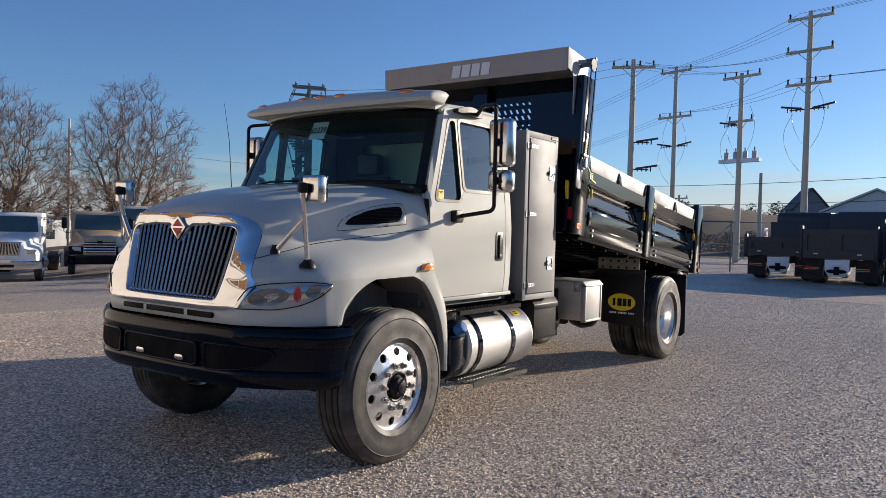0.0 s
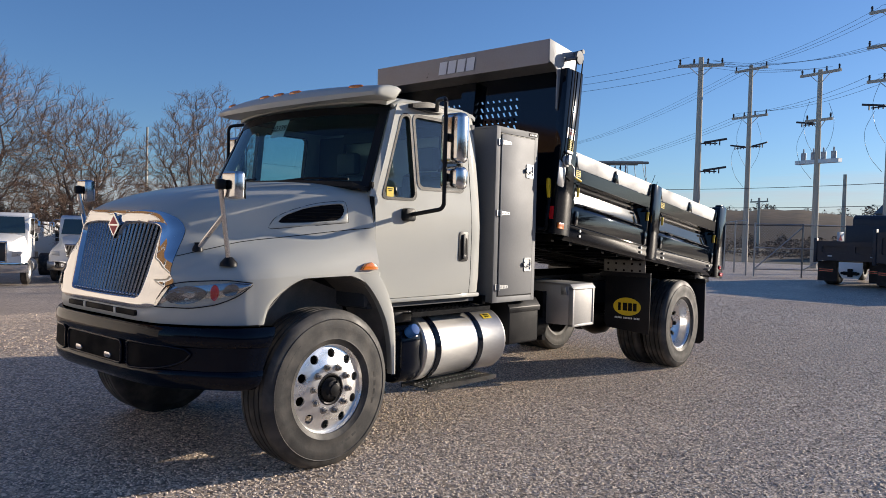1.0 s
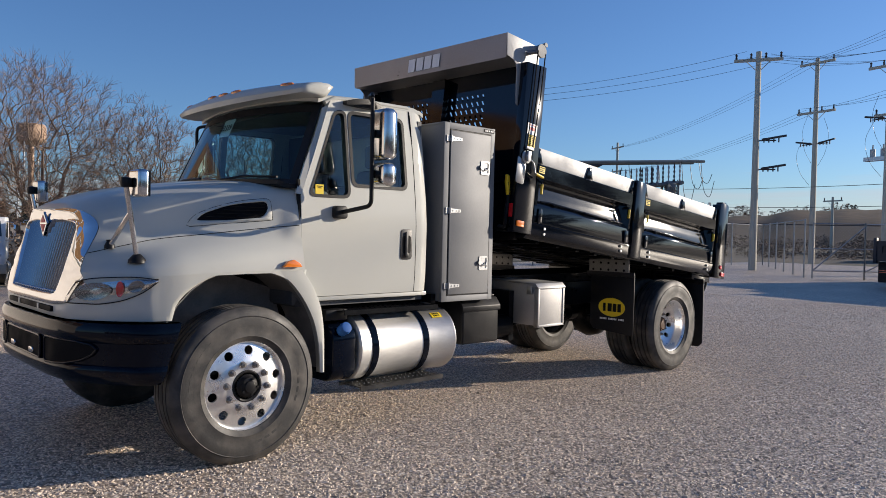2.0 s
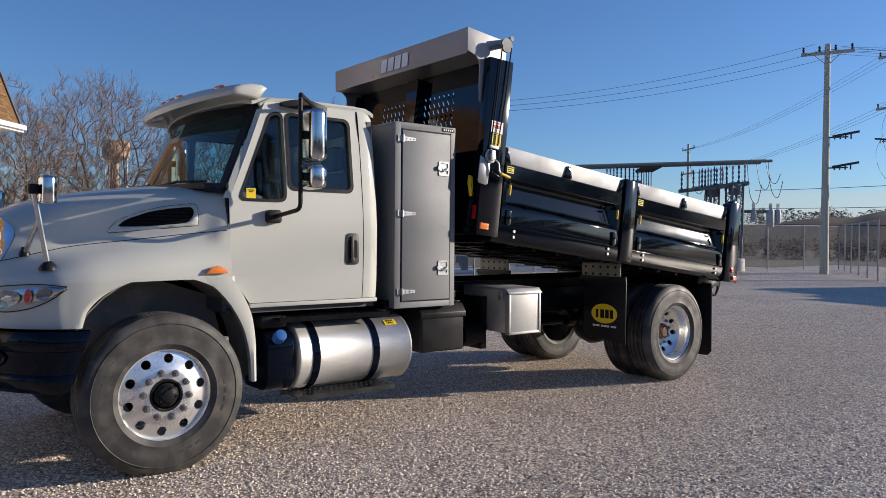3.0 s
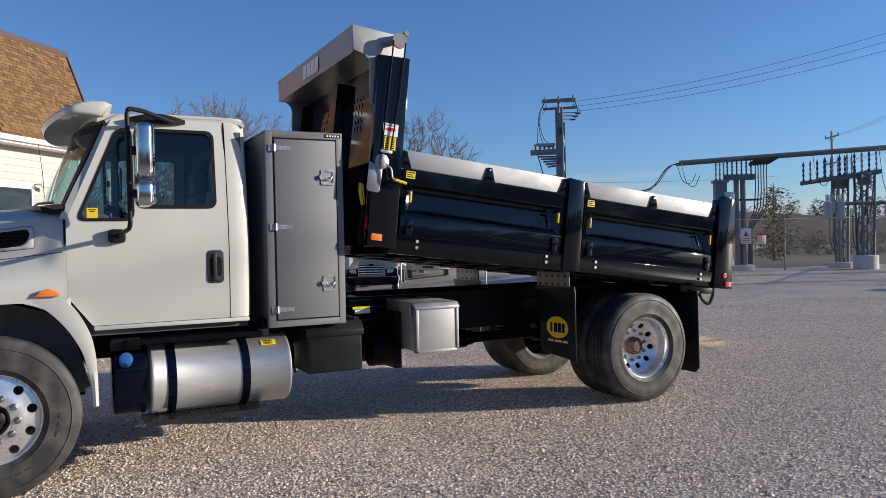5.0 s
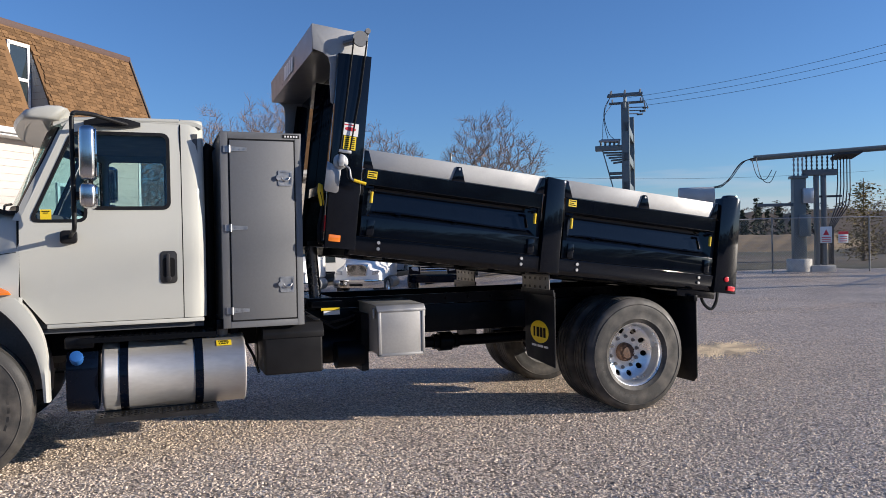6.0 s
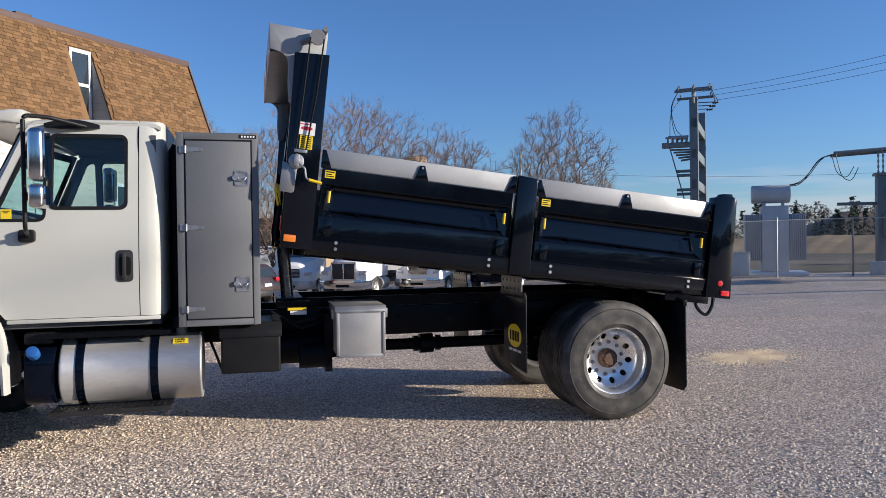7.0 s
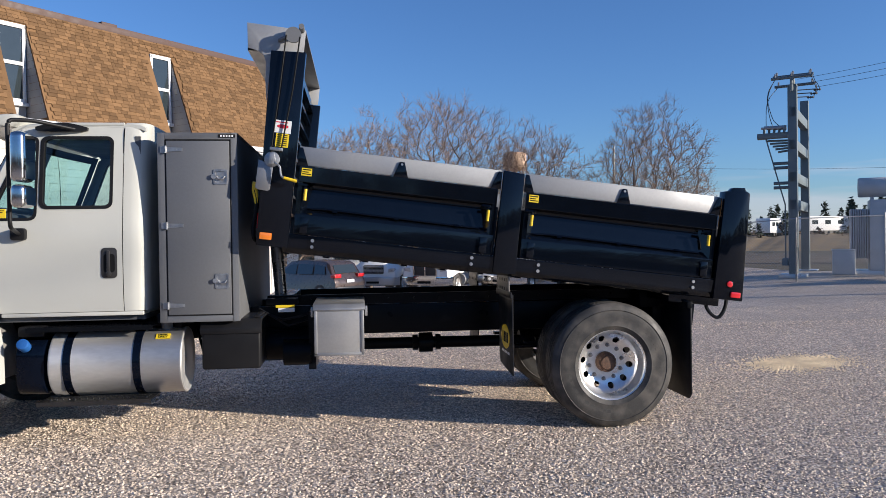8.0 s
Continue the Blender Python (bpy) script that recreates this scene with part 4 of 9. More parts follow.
# paper sign in the windscreen
bm = NB()
rows = [[screen(0.02 + 0.19 * k / 4, 0.66 + 0.24 * f / 3) + Vector((0.012, 0, 0)) for k in range(5)] for f in range(4)]
solid(bm, rows, (0.003, 0, 0))
sign = part("paper_sign", bm, LABELW, truck, "white paper stock sign behind the windscreen")
p0, px, pz = screen(0.115, 0.78), screen(0.02, 0.78) - screen(0.21, 0.78), screen(0.115, 0.9) - screen(0.115, 0.66)
ex, ez = px.normalized(), pz.normalized()
mm = Matrix((ex, ez, ex.cross(ez))).transposed().to_4x4()
mm.translation = p0 + Vector((0.004, 0, 0))
wrote("#2339", 0.075, INK, sign, mm)

# ---- sun visor with marker lamps
VIS_MID = [(0.74, 2.53), (0.76, 2.60), (0.66, 2.645), (0.52, 2.648), (0.40, 2.618), (0.325, 2.575), (0.30, 2.535), (0.315, 2.498), (0.40, 2.525), (0.60, 2.54)]
VIS_END = [(0.69, 2.523), (0.755, 2.604), (0.71, 2.622), (0.63, 2.622), (0.55, 2.607), (0.49, 2.582), (0.465, 2.553), (0.48, 2.528), (0.54, 2.522), (0.62, 2.518)]


def visor(y, k):
    """A point of the visor: y from -1 to 1 across, k along its section from the rear foot over the top to the lip."""
    w = abs(y) ** 2.2
    i, f = int(k), k - int(k)
    j = (i + 1) % len(VIS_MID)
    a, b = [Vector((VIS_MID[q][0] * (1 - w) + VIS_END[q][0] * w, y, VIS_MID[q][1] * (1 - w) + VIS_END[q][1] * w)) for q in (i, j)]
    return a.lerp(b, f)


bm = NB()
secs = []
for y, shrink in [(-1.018, 0.55), (-1.012, 0.82), (-1.0, 0.95)] + [(k / 14 * 0.98, 1.0) for k in range(-14, 15)] + [(1.0, 0.95), (1.012, 0.82), (1.018, 0.55)]:
    q = [visor(max(-1, min(1, y)), k) for k in range(len(VIS_MID))]
    mid = sum(q, Vector()) / len(q)
    secs.append([bm.verts.new(Vector((mid.x + (p.x - mid.x) * shrink, y, mid.z + (p.z - mid.z) * shrink))) for p in q])
for A, B in zip(secs, secs[1:]):
    for k in range(len(A)):
        j = (k + 1) % len(A)
        bm.faces.new((A[k], A[j], B[j], B[k]))
bm.faces.new(secs[0]), bm.faces.new(secs[-1][::-1])
vis = part("sun_visor", bm, WHITE, truck, "white roof sun visor with amber lamps", smooth=50)
for y in (-0.80, -0.2, 0.0, 0.2, 0.80):
    p, k = visor(y, 4.25), visor(y, 3.6) - visor(y, 4.9)
    t = visor(y + 0.03, 4.25) - visor(y - 0.03, 4.25)
    n = t.cross(k).normalized()
    n = n if n.z > 0 else -n
    t.normalize()
    bm = NB()
    lathe(bm, [(1.0, -0.006), (0.98, 0.006), (0.75, 0.013), (0.01, 0.016)], 20, axis="z")
    bmesh.ops.scale(bm, verts=bm.verts[:], vec=(0.064, 0.030, 1))
    m = Matrix((t, n.cross(t), n)).transposed().to_4x4()
    m.translation = p
    bm.transform(m)
    part("marker_lamp", bm, AMBER, vis, "oval amber lamp", smooth=60)

# ---- door mirrors
for s in (1, -1):
    bm = NB()
    path = rounded([(0.76, -1.09 * s, 1.675), (0.82, -1.385 * s, 1.725), (0.815, -1.385 * s, 2.515), (0.93, -1.20 * s, 2.535), (1.16, -0.985 * s, 2.50)], 0.05, 5)
    tube(bm, path, 0.0155, 10)
    mir = part("door_mirror", bm, PLASTIC, truck, "tall door mirror with chrome back on black arm", smooth=60)
    bm = NB()
    prism(bm, round_rect(0.70, 0.81, 1.63, 1.725, 0.025), -1.07 * s, -1.125 * s)
    part("mirror_bracket", bm, PLASTIC, mir, bevel=0.008)
    bm = NB()
    rows = []
    for i in range(9):
        f = i / 8
        w = 0.035 * math.sin(math.pi * (0.12 + 0.76 * f))
        rows.append([(0.86 + 0.38 * f, (-0.985 - w * 0.7 - 0.02 * (1 - f)) * s, 2.505 + 0.012 * math.sin(math.pi * f) + dz) for dz in (-w, 0, w)])
    solid(bm, rows, (0, 0.05 * s, 0))
    part("mirror_bracket", bm, PLASTIC, mir, smooth=60)
    for z0, z1, nm in ((2.055, 2.42, "mirror_head"), (1.865, 2.035, "wide_angle_mirror")):
        bm = NB()
        box(bm, 0.86, 0.965, -1.49 * s, -1.285 * s, z0, z1)
        bmesh.ops.recalc_face_normals(bm, faces=bm.faces[:])
        head = part(nm, bm, MIRBACK, mir, "chrome-backed mirror head", bevel=0.038, seg=4, smooth=60)
        bm = NB()
        prism(bm, [(y * -1 * s, z) for y, z in round_rect(1.305, 1.47, z0 + 0.02, z1 - 0.02, 0.02)], 0.964, 0.972, "x")
        part("mirror_glass", bm, MIRROR, mir)
        bm = NB()
        zc = (z0 + z1) / 2
        rod(bm, (0.835, -1.385 * s, zc), (0.88, -1.385 * s, zc), 0.03, n=14)
        part("mirror_clamp", bm, PLASTIC, mir)

# ---- cab interior
bm = NB()
prism(bm, [(0.42, 1.0), (0.40, 1.80), (0.52, 1.86), (0.72, 1.83), (0.80, 1.70), (0.78, 1.45), (0.62, 1.30), (0.62, 1.0)], -1.0, 1.0)
part("dashboard", bm, DARKIN, cab, "dark dashboard", bevel=0.02)
for y in (-0.52, 0.48):
    bm = NB()
    prism(bm, [(1.02, 1.25), (1.0, 1.42), (1.42, 1.40), (1.50, 2.05), (1.60, 2.08), (1.63, 1.3), (1.6, 1.2)], y - 0.24, y + 0.24)
    prism(bm, [(1.50, 2.08), (1.50, 2.28), (1.60, 2.28), (1.60, 2.08)], y - 0.13, y + 0.13)
    part("seat", bm, SEATM, cab, "grey cloth seat with headrest", bevel=0.03)
bm = NB()
c = Vector((0.90, -0.52, 1.80))
q = Vector((0.55, 0, 0.83)).normalized().to_track_quat("Z", "Y")
tube(bm, [c + q @ Vector((0.21 * math.cos(a), 0.21 * math.sin(a), 0)) for a in [2 * math.pi * i / 28 for i in range(29)]], 0.016, 8)
for a in (0.5, 2.6, 4.7):
    rod(bm, c + q @ Vector((0, 0, -0.03)), c + q @ Vector((0.2 * math.cos(a), 0.2 * math.sin(a), 0)), 0.012, n=6)
rod(bm, c + q @ Vector((0, 0, -0.02)), c + q @ Vector((0, 0, -0.35)), 0.035, n=10)
part("steering_wheel", bm, PLASTIC, cab, "black steering wheel", smooth=60)
bm = NB()
box(bm, 1.60, 1.64, -0.98, -0.62, 1.07, 2.45), box(bm, 1.60, 1.64, 0.62, 0.98, 1.07, 2.45), box(bm, 1.60, 1.64, -0.62, 0.62, 1.07, 1.95)
box(bm, 1.60, 1.64, -0.62, 0.62, 2.38, 2.48), box(bm, 0.75, 1.64, -0.9, 0.9, 2.478, 2.49)
part("back_trim", bm, DARKIN, cab, "dark cab lining")

# ---- chassis
bm = NB()
for s in (1, -1):
    box(bm, -0.75, 6.35, -0.46 * s, -0.38 * s, 0.76, 1.02)
frame_ob = part("chassis_rail", bm, CHASSIS, truck, "black steel chassis rail", bevel=0.006, apart=True)
bm = NB()
for x in (0.2, 1.7, 2.9, 3.9, 4.8, 6.2):
    box(bm, x, x + 0.08, -0.38, 0.38, 0.80, 0.98)
box(bm, -0.6, 0.9, -0.36, 0.36, 0.75, 1.55)
part("cross_member", bm, CHASSIS, frame_ob, bevel=0.01, apart=True)
bm = NB()
for s in (1, -1):
    box(bm, 2.55, 6.30, -0.45 * s, -0.40 * s, 1.025, 1.115)
    for i in range(16):
        x = 2.7 + 0.23 * i
        rod(bm, (x, -0.445 * s, 1.07), (x, -0.475 * s, 1.07), 0.011, n=6)
part("subframe", bm, CHASSIS, frame_ob, "black body subframe with bolts")
bm = NB()
rod(bm, (2.3, -0.05, 0.62), (5.1, -0.02, 0.60), 0.055, n=16)
for x in (3.05, 3.92, 4.9):
    rod(bm, (x, -0.04, 0.61), (x + 0.13, -0.04, 0.61), 0.095, n=12)
for x in (3.86, 4.08):
    rod(bm, (x, -0.04, 0.61), (x + 0.05, -0.04, 0.61), 0.075, n=8)
part("drive_shaft", bm, CHASSIS, frame_ob, "black drive shaft with joints")
bm = NB()
rod(bm, (2.1, -0.55, 0.70), (2.95, -0.55, 0.70), 0.14, n=18)
rod(bm, (2.72, -0.78, 0.66), (2.95, -0.78, 0.66), 0.11, n=18)
box(bm, 2.93, 2.99, -0.85, -0.45, 0.52, 1.0)
part("air_tank", bm, CHASSIS, frame_ob, "black air reservoir")
bm = NB()
tube(bm, [(2.55, -0.6, 0.98), (2.7, -0.64, 0.92), (2.85, -0.66, 0.95), (2.98, -0.62, 0.99)], 0.012, 6)
tube(bm, [(2.5, -0.62, 1.02), (2.75, -0.67, 0.87), (2.95, -0.64, 0.93)], 0.010, 6)
tube(bm, [(1.98, -0.6, 0.85), (2.05, -0.75, 0.7), (2.10, -0.7, 0.55)], 0.012, 6)
part("hose", bm, BLACKR, frame_ob, apart=True)
bm = NB()
rod(bm, (5.455, -0.85, 0.505), (5.455, 0.85, 0.505), 0.085, n=16)
lathe(bm, [(0.08, -0.24), (0.2, -0.14), (0.24, 0), (0.2, 0.14), (0.08, 0.24)], 20, (5.455, 0, 0.51), "y")
for s in (1, -1):
    for k in range(5):
        box(bm, 4.75 + 0.1 * k, 6.1 - 0.1 * k, -0.53 * s, -0.45 * s, 0.60 + 0.03 * k, 0.625 + 0.03 * k)
        box(bm, -0.55 + 0.08 * k, 0.55 - 0.08 * k, -0.47 * s, -0.39 * s, 0.50 + 0.02 * k, 0.517 + 0.02 * k)
rod(bm, (0, -0.85, 0.48), (0, 0.85, 0.48), 0.06, n=12)
box(bm, -0.08, 0.08, -0.6, 0.6, 0.38, 0.48)
part("axle", bm, CHASSIS, frame_ob, "dirty black axle beam and leaf spring", apart=True)
bm = NB()
box(bm, 2.56, 2.83, -0.62, -0.47, 1.05, 1.10)
part("data_plate", bm, CHASSIS, frame_ob)
bm = NB()
box(bm, 2.66, 2.80, -0.625, -0.622, 0.985, 1.02)
part("warning_label", bm, LABELW, frame_ob, "white and yellow warning label")
bm = NB()
box(bm, 2.64, 2.80, -0.625, -0.622, 1.024, 1.046)
part("warning_label", bm, YELLOW, frame_ob)


# ---- wheels
def tyre_mesh():
    prof = [(0.290, 0.095), (0.296, 0.125), (0.327, 0.139), (0.331, 0.1425), (0.335, 0.141), (0.40, 0.149), (0.45, 0.146), (0.458, 0.1445), (0.462, 0.1485), (0.466, 0.1435), (0.485, 0.137), (0.505, 0.127), (0.515, 0.116), (0.521, 0.110)]
    full = prof[:]
    for g in (0.078, 0.030, -0.030, -0.078):
        full += [(0.526, g + 0.007), (0.510, g + 0.005), (0.510, g - 0.005), (0.526, g - 0.007)]
    full += [(r, -a) for r, a in prof[::-1]]
    bm = NB()
    lathe(bm, full, 64, closed=True)
    bm.transform(Matrix.Scale(-1, 4, (0, 1, 0)))
    return bm


def letters_mesh(groups):
    """Raised sidewall marks as plain blocks, letter by letter: first bearing, count, radii, pitch in degrees."""
    bm = NB()
    for a0, count, h0, h1, pitch in groups:
        for i in range(count):
            a, w = radians(a0 - i * pitch), radians(pitch * 0.66)
            rows = [[(R * math.cos(a - w * q / 3), R * math.sin(a - w * q / 3)) for q in range(4)] for R in (h0, (h0 + h1) / 2, h1)]
            solid(bm, [[(x, -0.1488 + 0.0022 * abs(k - 1), z) for x, z in r] for k, r in enumerate(rows)], (0, 0.006, 0))
    return bm


def disc_mesh(prof_y, holes_r, hole_rad, inner_r, outer_r):
    """A wheel disc with ten hand holes; prof_y gives its depth by radius."""
    bm = NB()
    def to3(p):
        return Vector((p[0], prof_y(math.hypot(*p)), p[1]))
    circ = lambda cx, cy, r, n: [(cx + r * math.cos(2 * math.pi * i / n), cy + r * math.sin(2 * math.pi * i / n)) for i in range(n)]
    edges_r = [inner_r, holes_r - hole_rad - 0.022, holes_r + hole_rad + 0.012, outer_r]
    lathe(bm, [(r, prof_y(r)) for r in np.linspace(inner_r, edges_r[1], 8)], 60)
    lathe(bm, [(r, prof_y(r)) for r in np.linspace(edges_r[2], outer_r, 5)], 60)
    hs = [circ(holes_r * math.cos(2 * math.pi * (i + 0.5) / 10), holes_r * math.sin(2 * math.pi * (i + 0.5) / 10), hole_rad, 14) for i in range(10)]
    holed(bm, circ(0, 0, edges_r[2], 60), hs + [circ(0, 0, edges_r[1], 60)], to3)
    bmesh.ops.remove_doubles(bm, verts=bm.verts[:], dist=1e-4)
    for h in hs:
        A, B = [bm.verts.new(to3(p)) for p in h], [bm.verts.new(to3(p) + Vector((0, 0.014, 0))) for p in h]
        for i in range(14):
            bm.faces.new((A[i], A[(i + 1) % 14], B[(i + 1) % 14], B[i]))
    return bm


def make_wheel(parent, x, y, z, front, s, turn=0.0, name="wheel"):
    """A wheel with its outer face towards -y; s = -1 turns it round for the right side."""
    if front:
        py = lambda r: curve_at([0.075, 0.11, 0.15, 0.165, 0.20, 0.275, 0.283], [-0.128, -0.128, -0.126, -0.124, -0.112, -0.096, -0.092], r)
    else:
        py = lambda r: curve_at([0.085, 0.11, 0.16, 0.19, 0.245, 0.262], [0.075, 0.075, 0.072, 0.06, 0.02, 0.0], r)
    bm = disc_mesh(py, 0.235 if front else 0.205, 0.0305 if front else 0.027, 0.075 if front else 0.085, 0.283 if front else 0.262)
    if front:
        lathe(bm, [(0.281, -0.092), (0.288, -0.108), (0.297, -0.118), (0.302, -0.112), (0.300, -0.09)], 60)
    else:
        lathe(bm, [(0.260, 0.0), (0.268, -0.03), (0.274, -0.07), (0.279, -0.098), (0.290, -0.112), (0.300, -0.116), (0.303, -0.108), (0.300, -0.09)], 60)
    lathe(bm, [(0.296, -0.09), (0.28, 0.0), (0.285, 0.10)], 40)
    w = part(name, bm, ALUP, parent, "polished aluminium ten-hole disc wheel", smooth=40)
    part("tyre", tyre_mesh(), RUBBER, w, "dusty black truck tyre", smooth=30)
    part("tyre_mark", letters_mesh([(183, 8, 0.392, 0.425, 6.2), (88, 3, 0.398, 0.415, 4.5), (16, 4, 0.375, 0.43, 9.0), (-42, 4, 0.375, 0.43, 9.0)] if front else [(70, 5, 0.38, 0.42, 6.0), (190, 6, 0.38, 0.42, 6.0), (290, 8, 0.37, 0.43, 10.0)]), RUBBERL, w, smooth=0, apart=True)
    bm = NB()
    if front:
        lathe(bm, [(0.108, -0.122), (0.106, -0.131), (0.098, -0.133), (0.088, -0.128), (0.078, -0.128), (0.066, -0.138), (0.060, -0.160), (0.042, -0.166), (0.036, -0.176), (0.018, -0.180), (0.001, -0.180)], 28)
        for k in range(5):
            a = 2 * math.pi * k / 5
            rod(bm, (0.056 * math.cos(a), -0.166, 0.056 * math.sin(a)), (0.056 * math.cos(a), -0.176, 0.056 * math.sin(a)), 0.009, n=6)
        part("hub_cap", bm, PLASTIC, w, "black hub cap")
    else:
        lathe(bm, [(0.088, 0.075), (0.085, 0.035), (0.075, 0.02), (0.06, 0.015), (0.055, 0.0), (0.001, -0.003)], 24)
        for k in range(8):
            a = 2 * math.pi * k / 8
            rod(bm, (0.068 * math.cos(a), 0.03, 0.068 * math.sin(a)), (0.068 * math.cos(a), 0.008, 0.068 * math.sin(a)), 0.010, n=6)
        part("hub", bm, RUST, w, "rusty axle hub with studs")
    bm = NB()
    off = 0.0 if front else 0.075
    lathe(bm, [(0.21, 0.12 + off), (0.21, 0.05 + off), (0.14, 0.04 + off), (0.05, 0.04 + off)], 32)
    part("brake_drum", bm, CHASSIS, w)
    bm = NB()
    rod(bm, (0, 0, 0), (0, -0.008, 0), 0.024, 0.022, n=12)
    rod(bm, (0, -0.008, 0), (0, -0.030, 0), 0.0175, n=6)
    rod(bm, (0, -0.030, 0), (0, -0.042, 0), 0.011, 0.009, n=8)
    nut = None
    if not front:
        bm.transform(Matrix.Scale(0.78, 4))
    for k in range(10):
        a = 2 * math.pi * k / 10
        m = Matrix.Translation((0.146 * math.cos(a), py(0.146) - 0.001, 0.146 * math.sin(a)))
        if nut is None:
            nut = part("lug_nut", bm, NUT, w, smooth=30)
            nut.matrix_basis = m
        else:
            shared("lug_nut", nut.data, w, m)
    w.matrix_basis = pose(x, y, z, 0, turn, 0 if s == 1 else 180)
    return w


make_wheel(truck, -0.012, -1.035, 0.508, True, 1, 5)
make_wheel(truck, -0.012, 1.035, 0.508, True, -1, 40)
for s in (1, -1):
    make_wheel(truck, 5.455, -1.035 * s, 0.522, False, s, 25)
    bm = tyre_mesh()
    t = part("inner_tyre", bm, RUBBER, truck, "inner dual tyre", smooth=30)
    t.matrix_basis = pose(5.455, -0.70 * s, 0.522, 0, 0, 0 if s == 1 else 180)
    bm = NB()
    lathe(bm, [(0.296, -0.11), (0.28, 0), (0.296, 0.11)], 32, (5.455, -0.70 * s, 0.522))
    part("inner_rim", bm, STEEL, truck)

# ---- fuel tank, steps and side boxes
IRONST = mat("dusty tread aluminium", (0.10, 0.10, 0.098), 0.33, 0.95, var=0.25)
TY, TZ, TR = -0.865, 0.645, 0.262
bm = NB()
prof = [(0.001, 0.955), (0.15, 0.952), (TR - 0.03, 0.945), (TR - 0.004, 0.955), (TR + 0.003, 0.962), (TR + 0.003, 0.975), (TR, 0.98), (TR, 1.93), (TR + 0.003, 1.935), (TR + 0.003, 1.95), (TR - 0.006, 1.958), (TR - 0.03, 1.945), (0.15, 1.95), (0.001, 1.955)]
lathe(bm, prof, 56, (0, TY, TZ), "x")
tank = part("fuel_tank", bm, ALUT, truck, "round satin aluminium fuel tank", smooth=40)
for x in (1.065, 1.585):
    bm = NB()
    lathe(bm, [(TR + 0.001, x), (TR + 0.006, x + 0.002), (TR + 0.006, x + 0.058), (TR + 0.001, x + 0.06)], 56, (0, TY, TZ), "x")
    rod(bm, (x + 0.03, TY - 0.12, TZ - 0.27), (x + 0.03, TY - 0.12, TZ - 0.31), 0.012, n=8)
    part("tank_strap", bm, BLACK, tank, "black tank strap", smooth=50)
bm = NB()
rod(bm, (1.80, TY - 0.03, TZ + TR - 0.01), (1.80, TY - 0.03, TZ + TR + 0.045), 0.045, n=20)
box(bm, 1.77, 1.83, TY - 0.04, TY - 0.02, TZ + TR + 0.045, TZ + TR + 0.058)
part("filler_cap", bm, ALU, tank, "aluminium filler cap")
a = radians(62)
bm = NB()
rows = [[(x, TY - (TR + 0.003) * math.cos(radians(q)), TZ + (TR + 0.003) * math.sin(radians(q))) for x in (1.745, 1.855)] for q in (46, 50, 54, 58)]
solid(bm, rows, (0, -0.002, 0.002))
lab = part("fuel_label", bm, YELLOW, tank, "yellow fuel label")
nq = Vector((0, -math.cos(radians(52)), math.sin(radians(52))))
up = Vector((0, math.sin(radians(52)), math.cos(radians(52))))
for txt, off in (("DIESEL", 0.011), ("ONLY", -0.012)):
    mm = Matrix((Vector((1, 0, 0)), up, nq)).transposed().to_4x4()
    mm.translation = Vector((1.80, TY, TZ)) + nq * (TR + 0.0075) + up * off
    wrote(txt, 0.026, INK, tank, mm)
# tread plates above and below the tank
for x0, x1, y0, y1, z, nm in ((0.80, 1.74, -1.11, -0.84, 0.948, "upper_step"), (0.90, 1.74, -1.19, -0.93, 0.386, "lower_step")):
    bm = NB()
    holes = []
    for i in range(18):
        for j in range(3):
            cx, cy = x0 + 0.04 + i * (x1 - x0 - 0.08) / 17, y0 + 0.06 + j * (y1 - y0 - 0.12) / 2
            holes.append([(cx + 0.013 * math.cos(k * math.pi / 3), cy + 0.013 * math.sin(k * math.pi / 3)) for k in range(6)])
    holed(bm, [(x0, y0), (x1, y0), (x1, y1), (x0, y1)], holes, lambda p: Vector((p[0], p[1], z)), (0, 0, -0.006))
    box(bm, x0, x1, y0 - 0.008, y0, z - 0.03, z + 0.006), box(bm, x0, x1, y1, y1 + 0.008, z - 0.03, z + 0.006)
    for i in range(17):
        for j in range(2):
            cx, cy = x0 + 0.065 + i * (x1 - x0 - 0.08) / 17, y0 + 0.10 + j * 0.09
            rod(bm, (cx, cy, z), (cx, cy, z + 0.006), 0.010, 0.006, n=6)
    st = part(nm, bm, CHASSIS if nm == "upper_step" else IRONST, truck, "perforated black tread step" if nm == "upper_step" else "perforated metal tread step", smooth=30)
    if nm == "lower_step":
        bm = NB()
        for x in (1.12, 1.66):
            box(bm, x, x + 0.05, -1.10, -0.60, 0.353, 0.378), box(bm, x, x + 0.05, -0.62, -0.58, 0.353, 0.8)
        part("step_bracket", bm, CHASSIS, st, bevel=0.004, apart=True)
# fluid tank with blue cap
bm = NB()
prism(bm, [(y, z) for y, z in round_rect(-1.10, -0.62, 0.42, 0.85, 0.12, 6)], 0.715, 0.925, "x")
df = part("fluid_tank", bm, BLACK, truck, "black fluid tank with blue cap", bevel=0.012)
bm = NB()
rod(bm, (0.79, -1.09, 0.80), (0.79, -1.13, 0.822), 0.042, n=14), rod(bm, (0.79, -1.13, 0.822), (0.79, -1.165, 0.84), 0.047, 0.042, n=12)
part("fluid_cap", bm, BLUE, df, "blue filler cap", bevel=0.005)
bm = NB()
box(bm, 0.70, 0.90, -1.02, -0.70, 0.87, 0.955)
part("bracket_box", bm, PLASTIC, df, bevel=0.015)
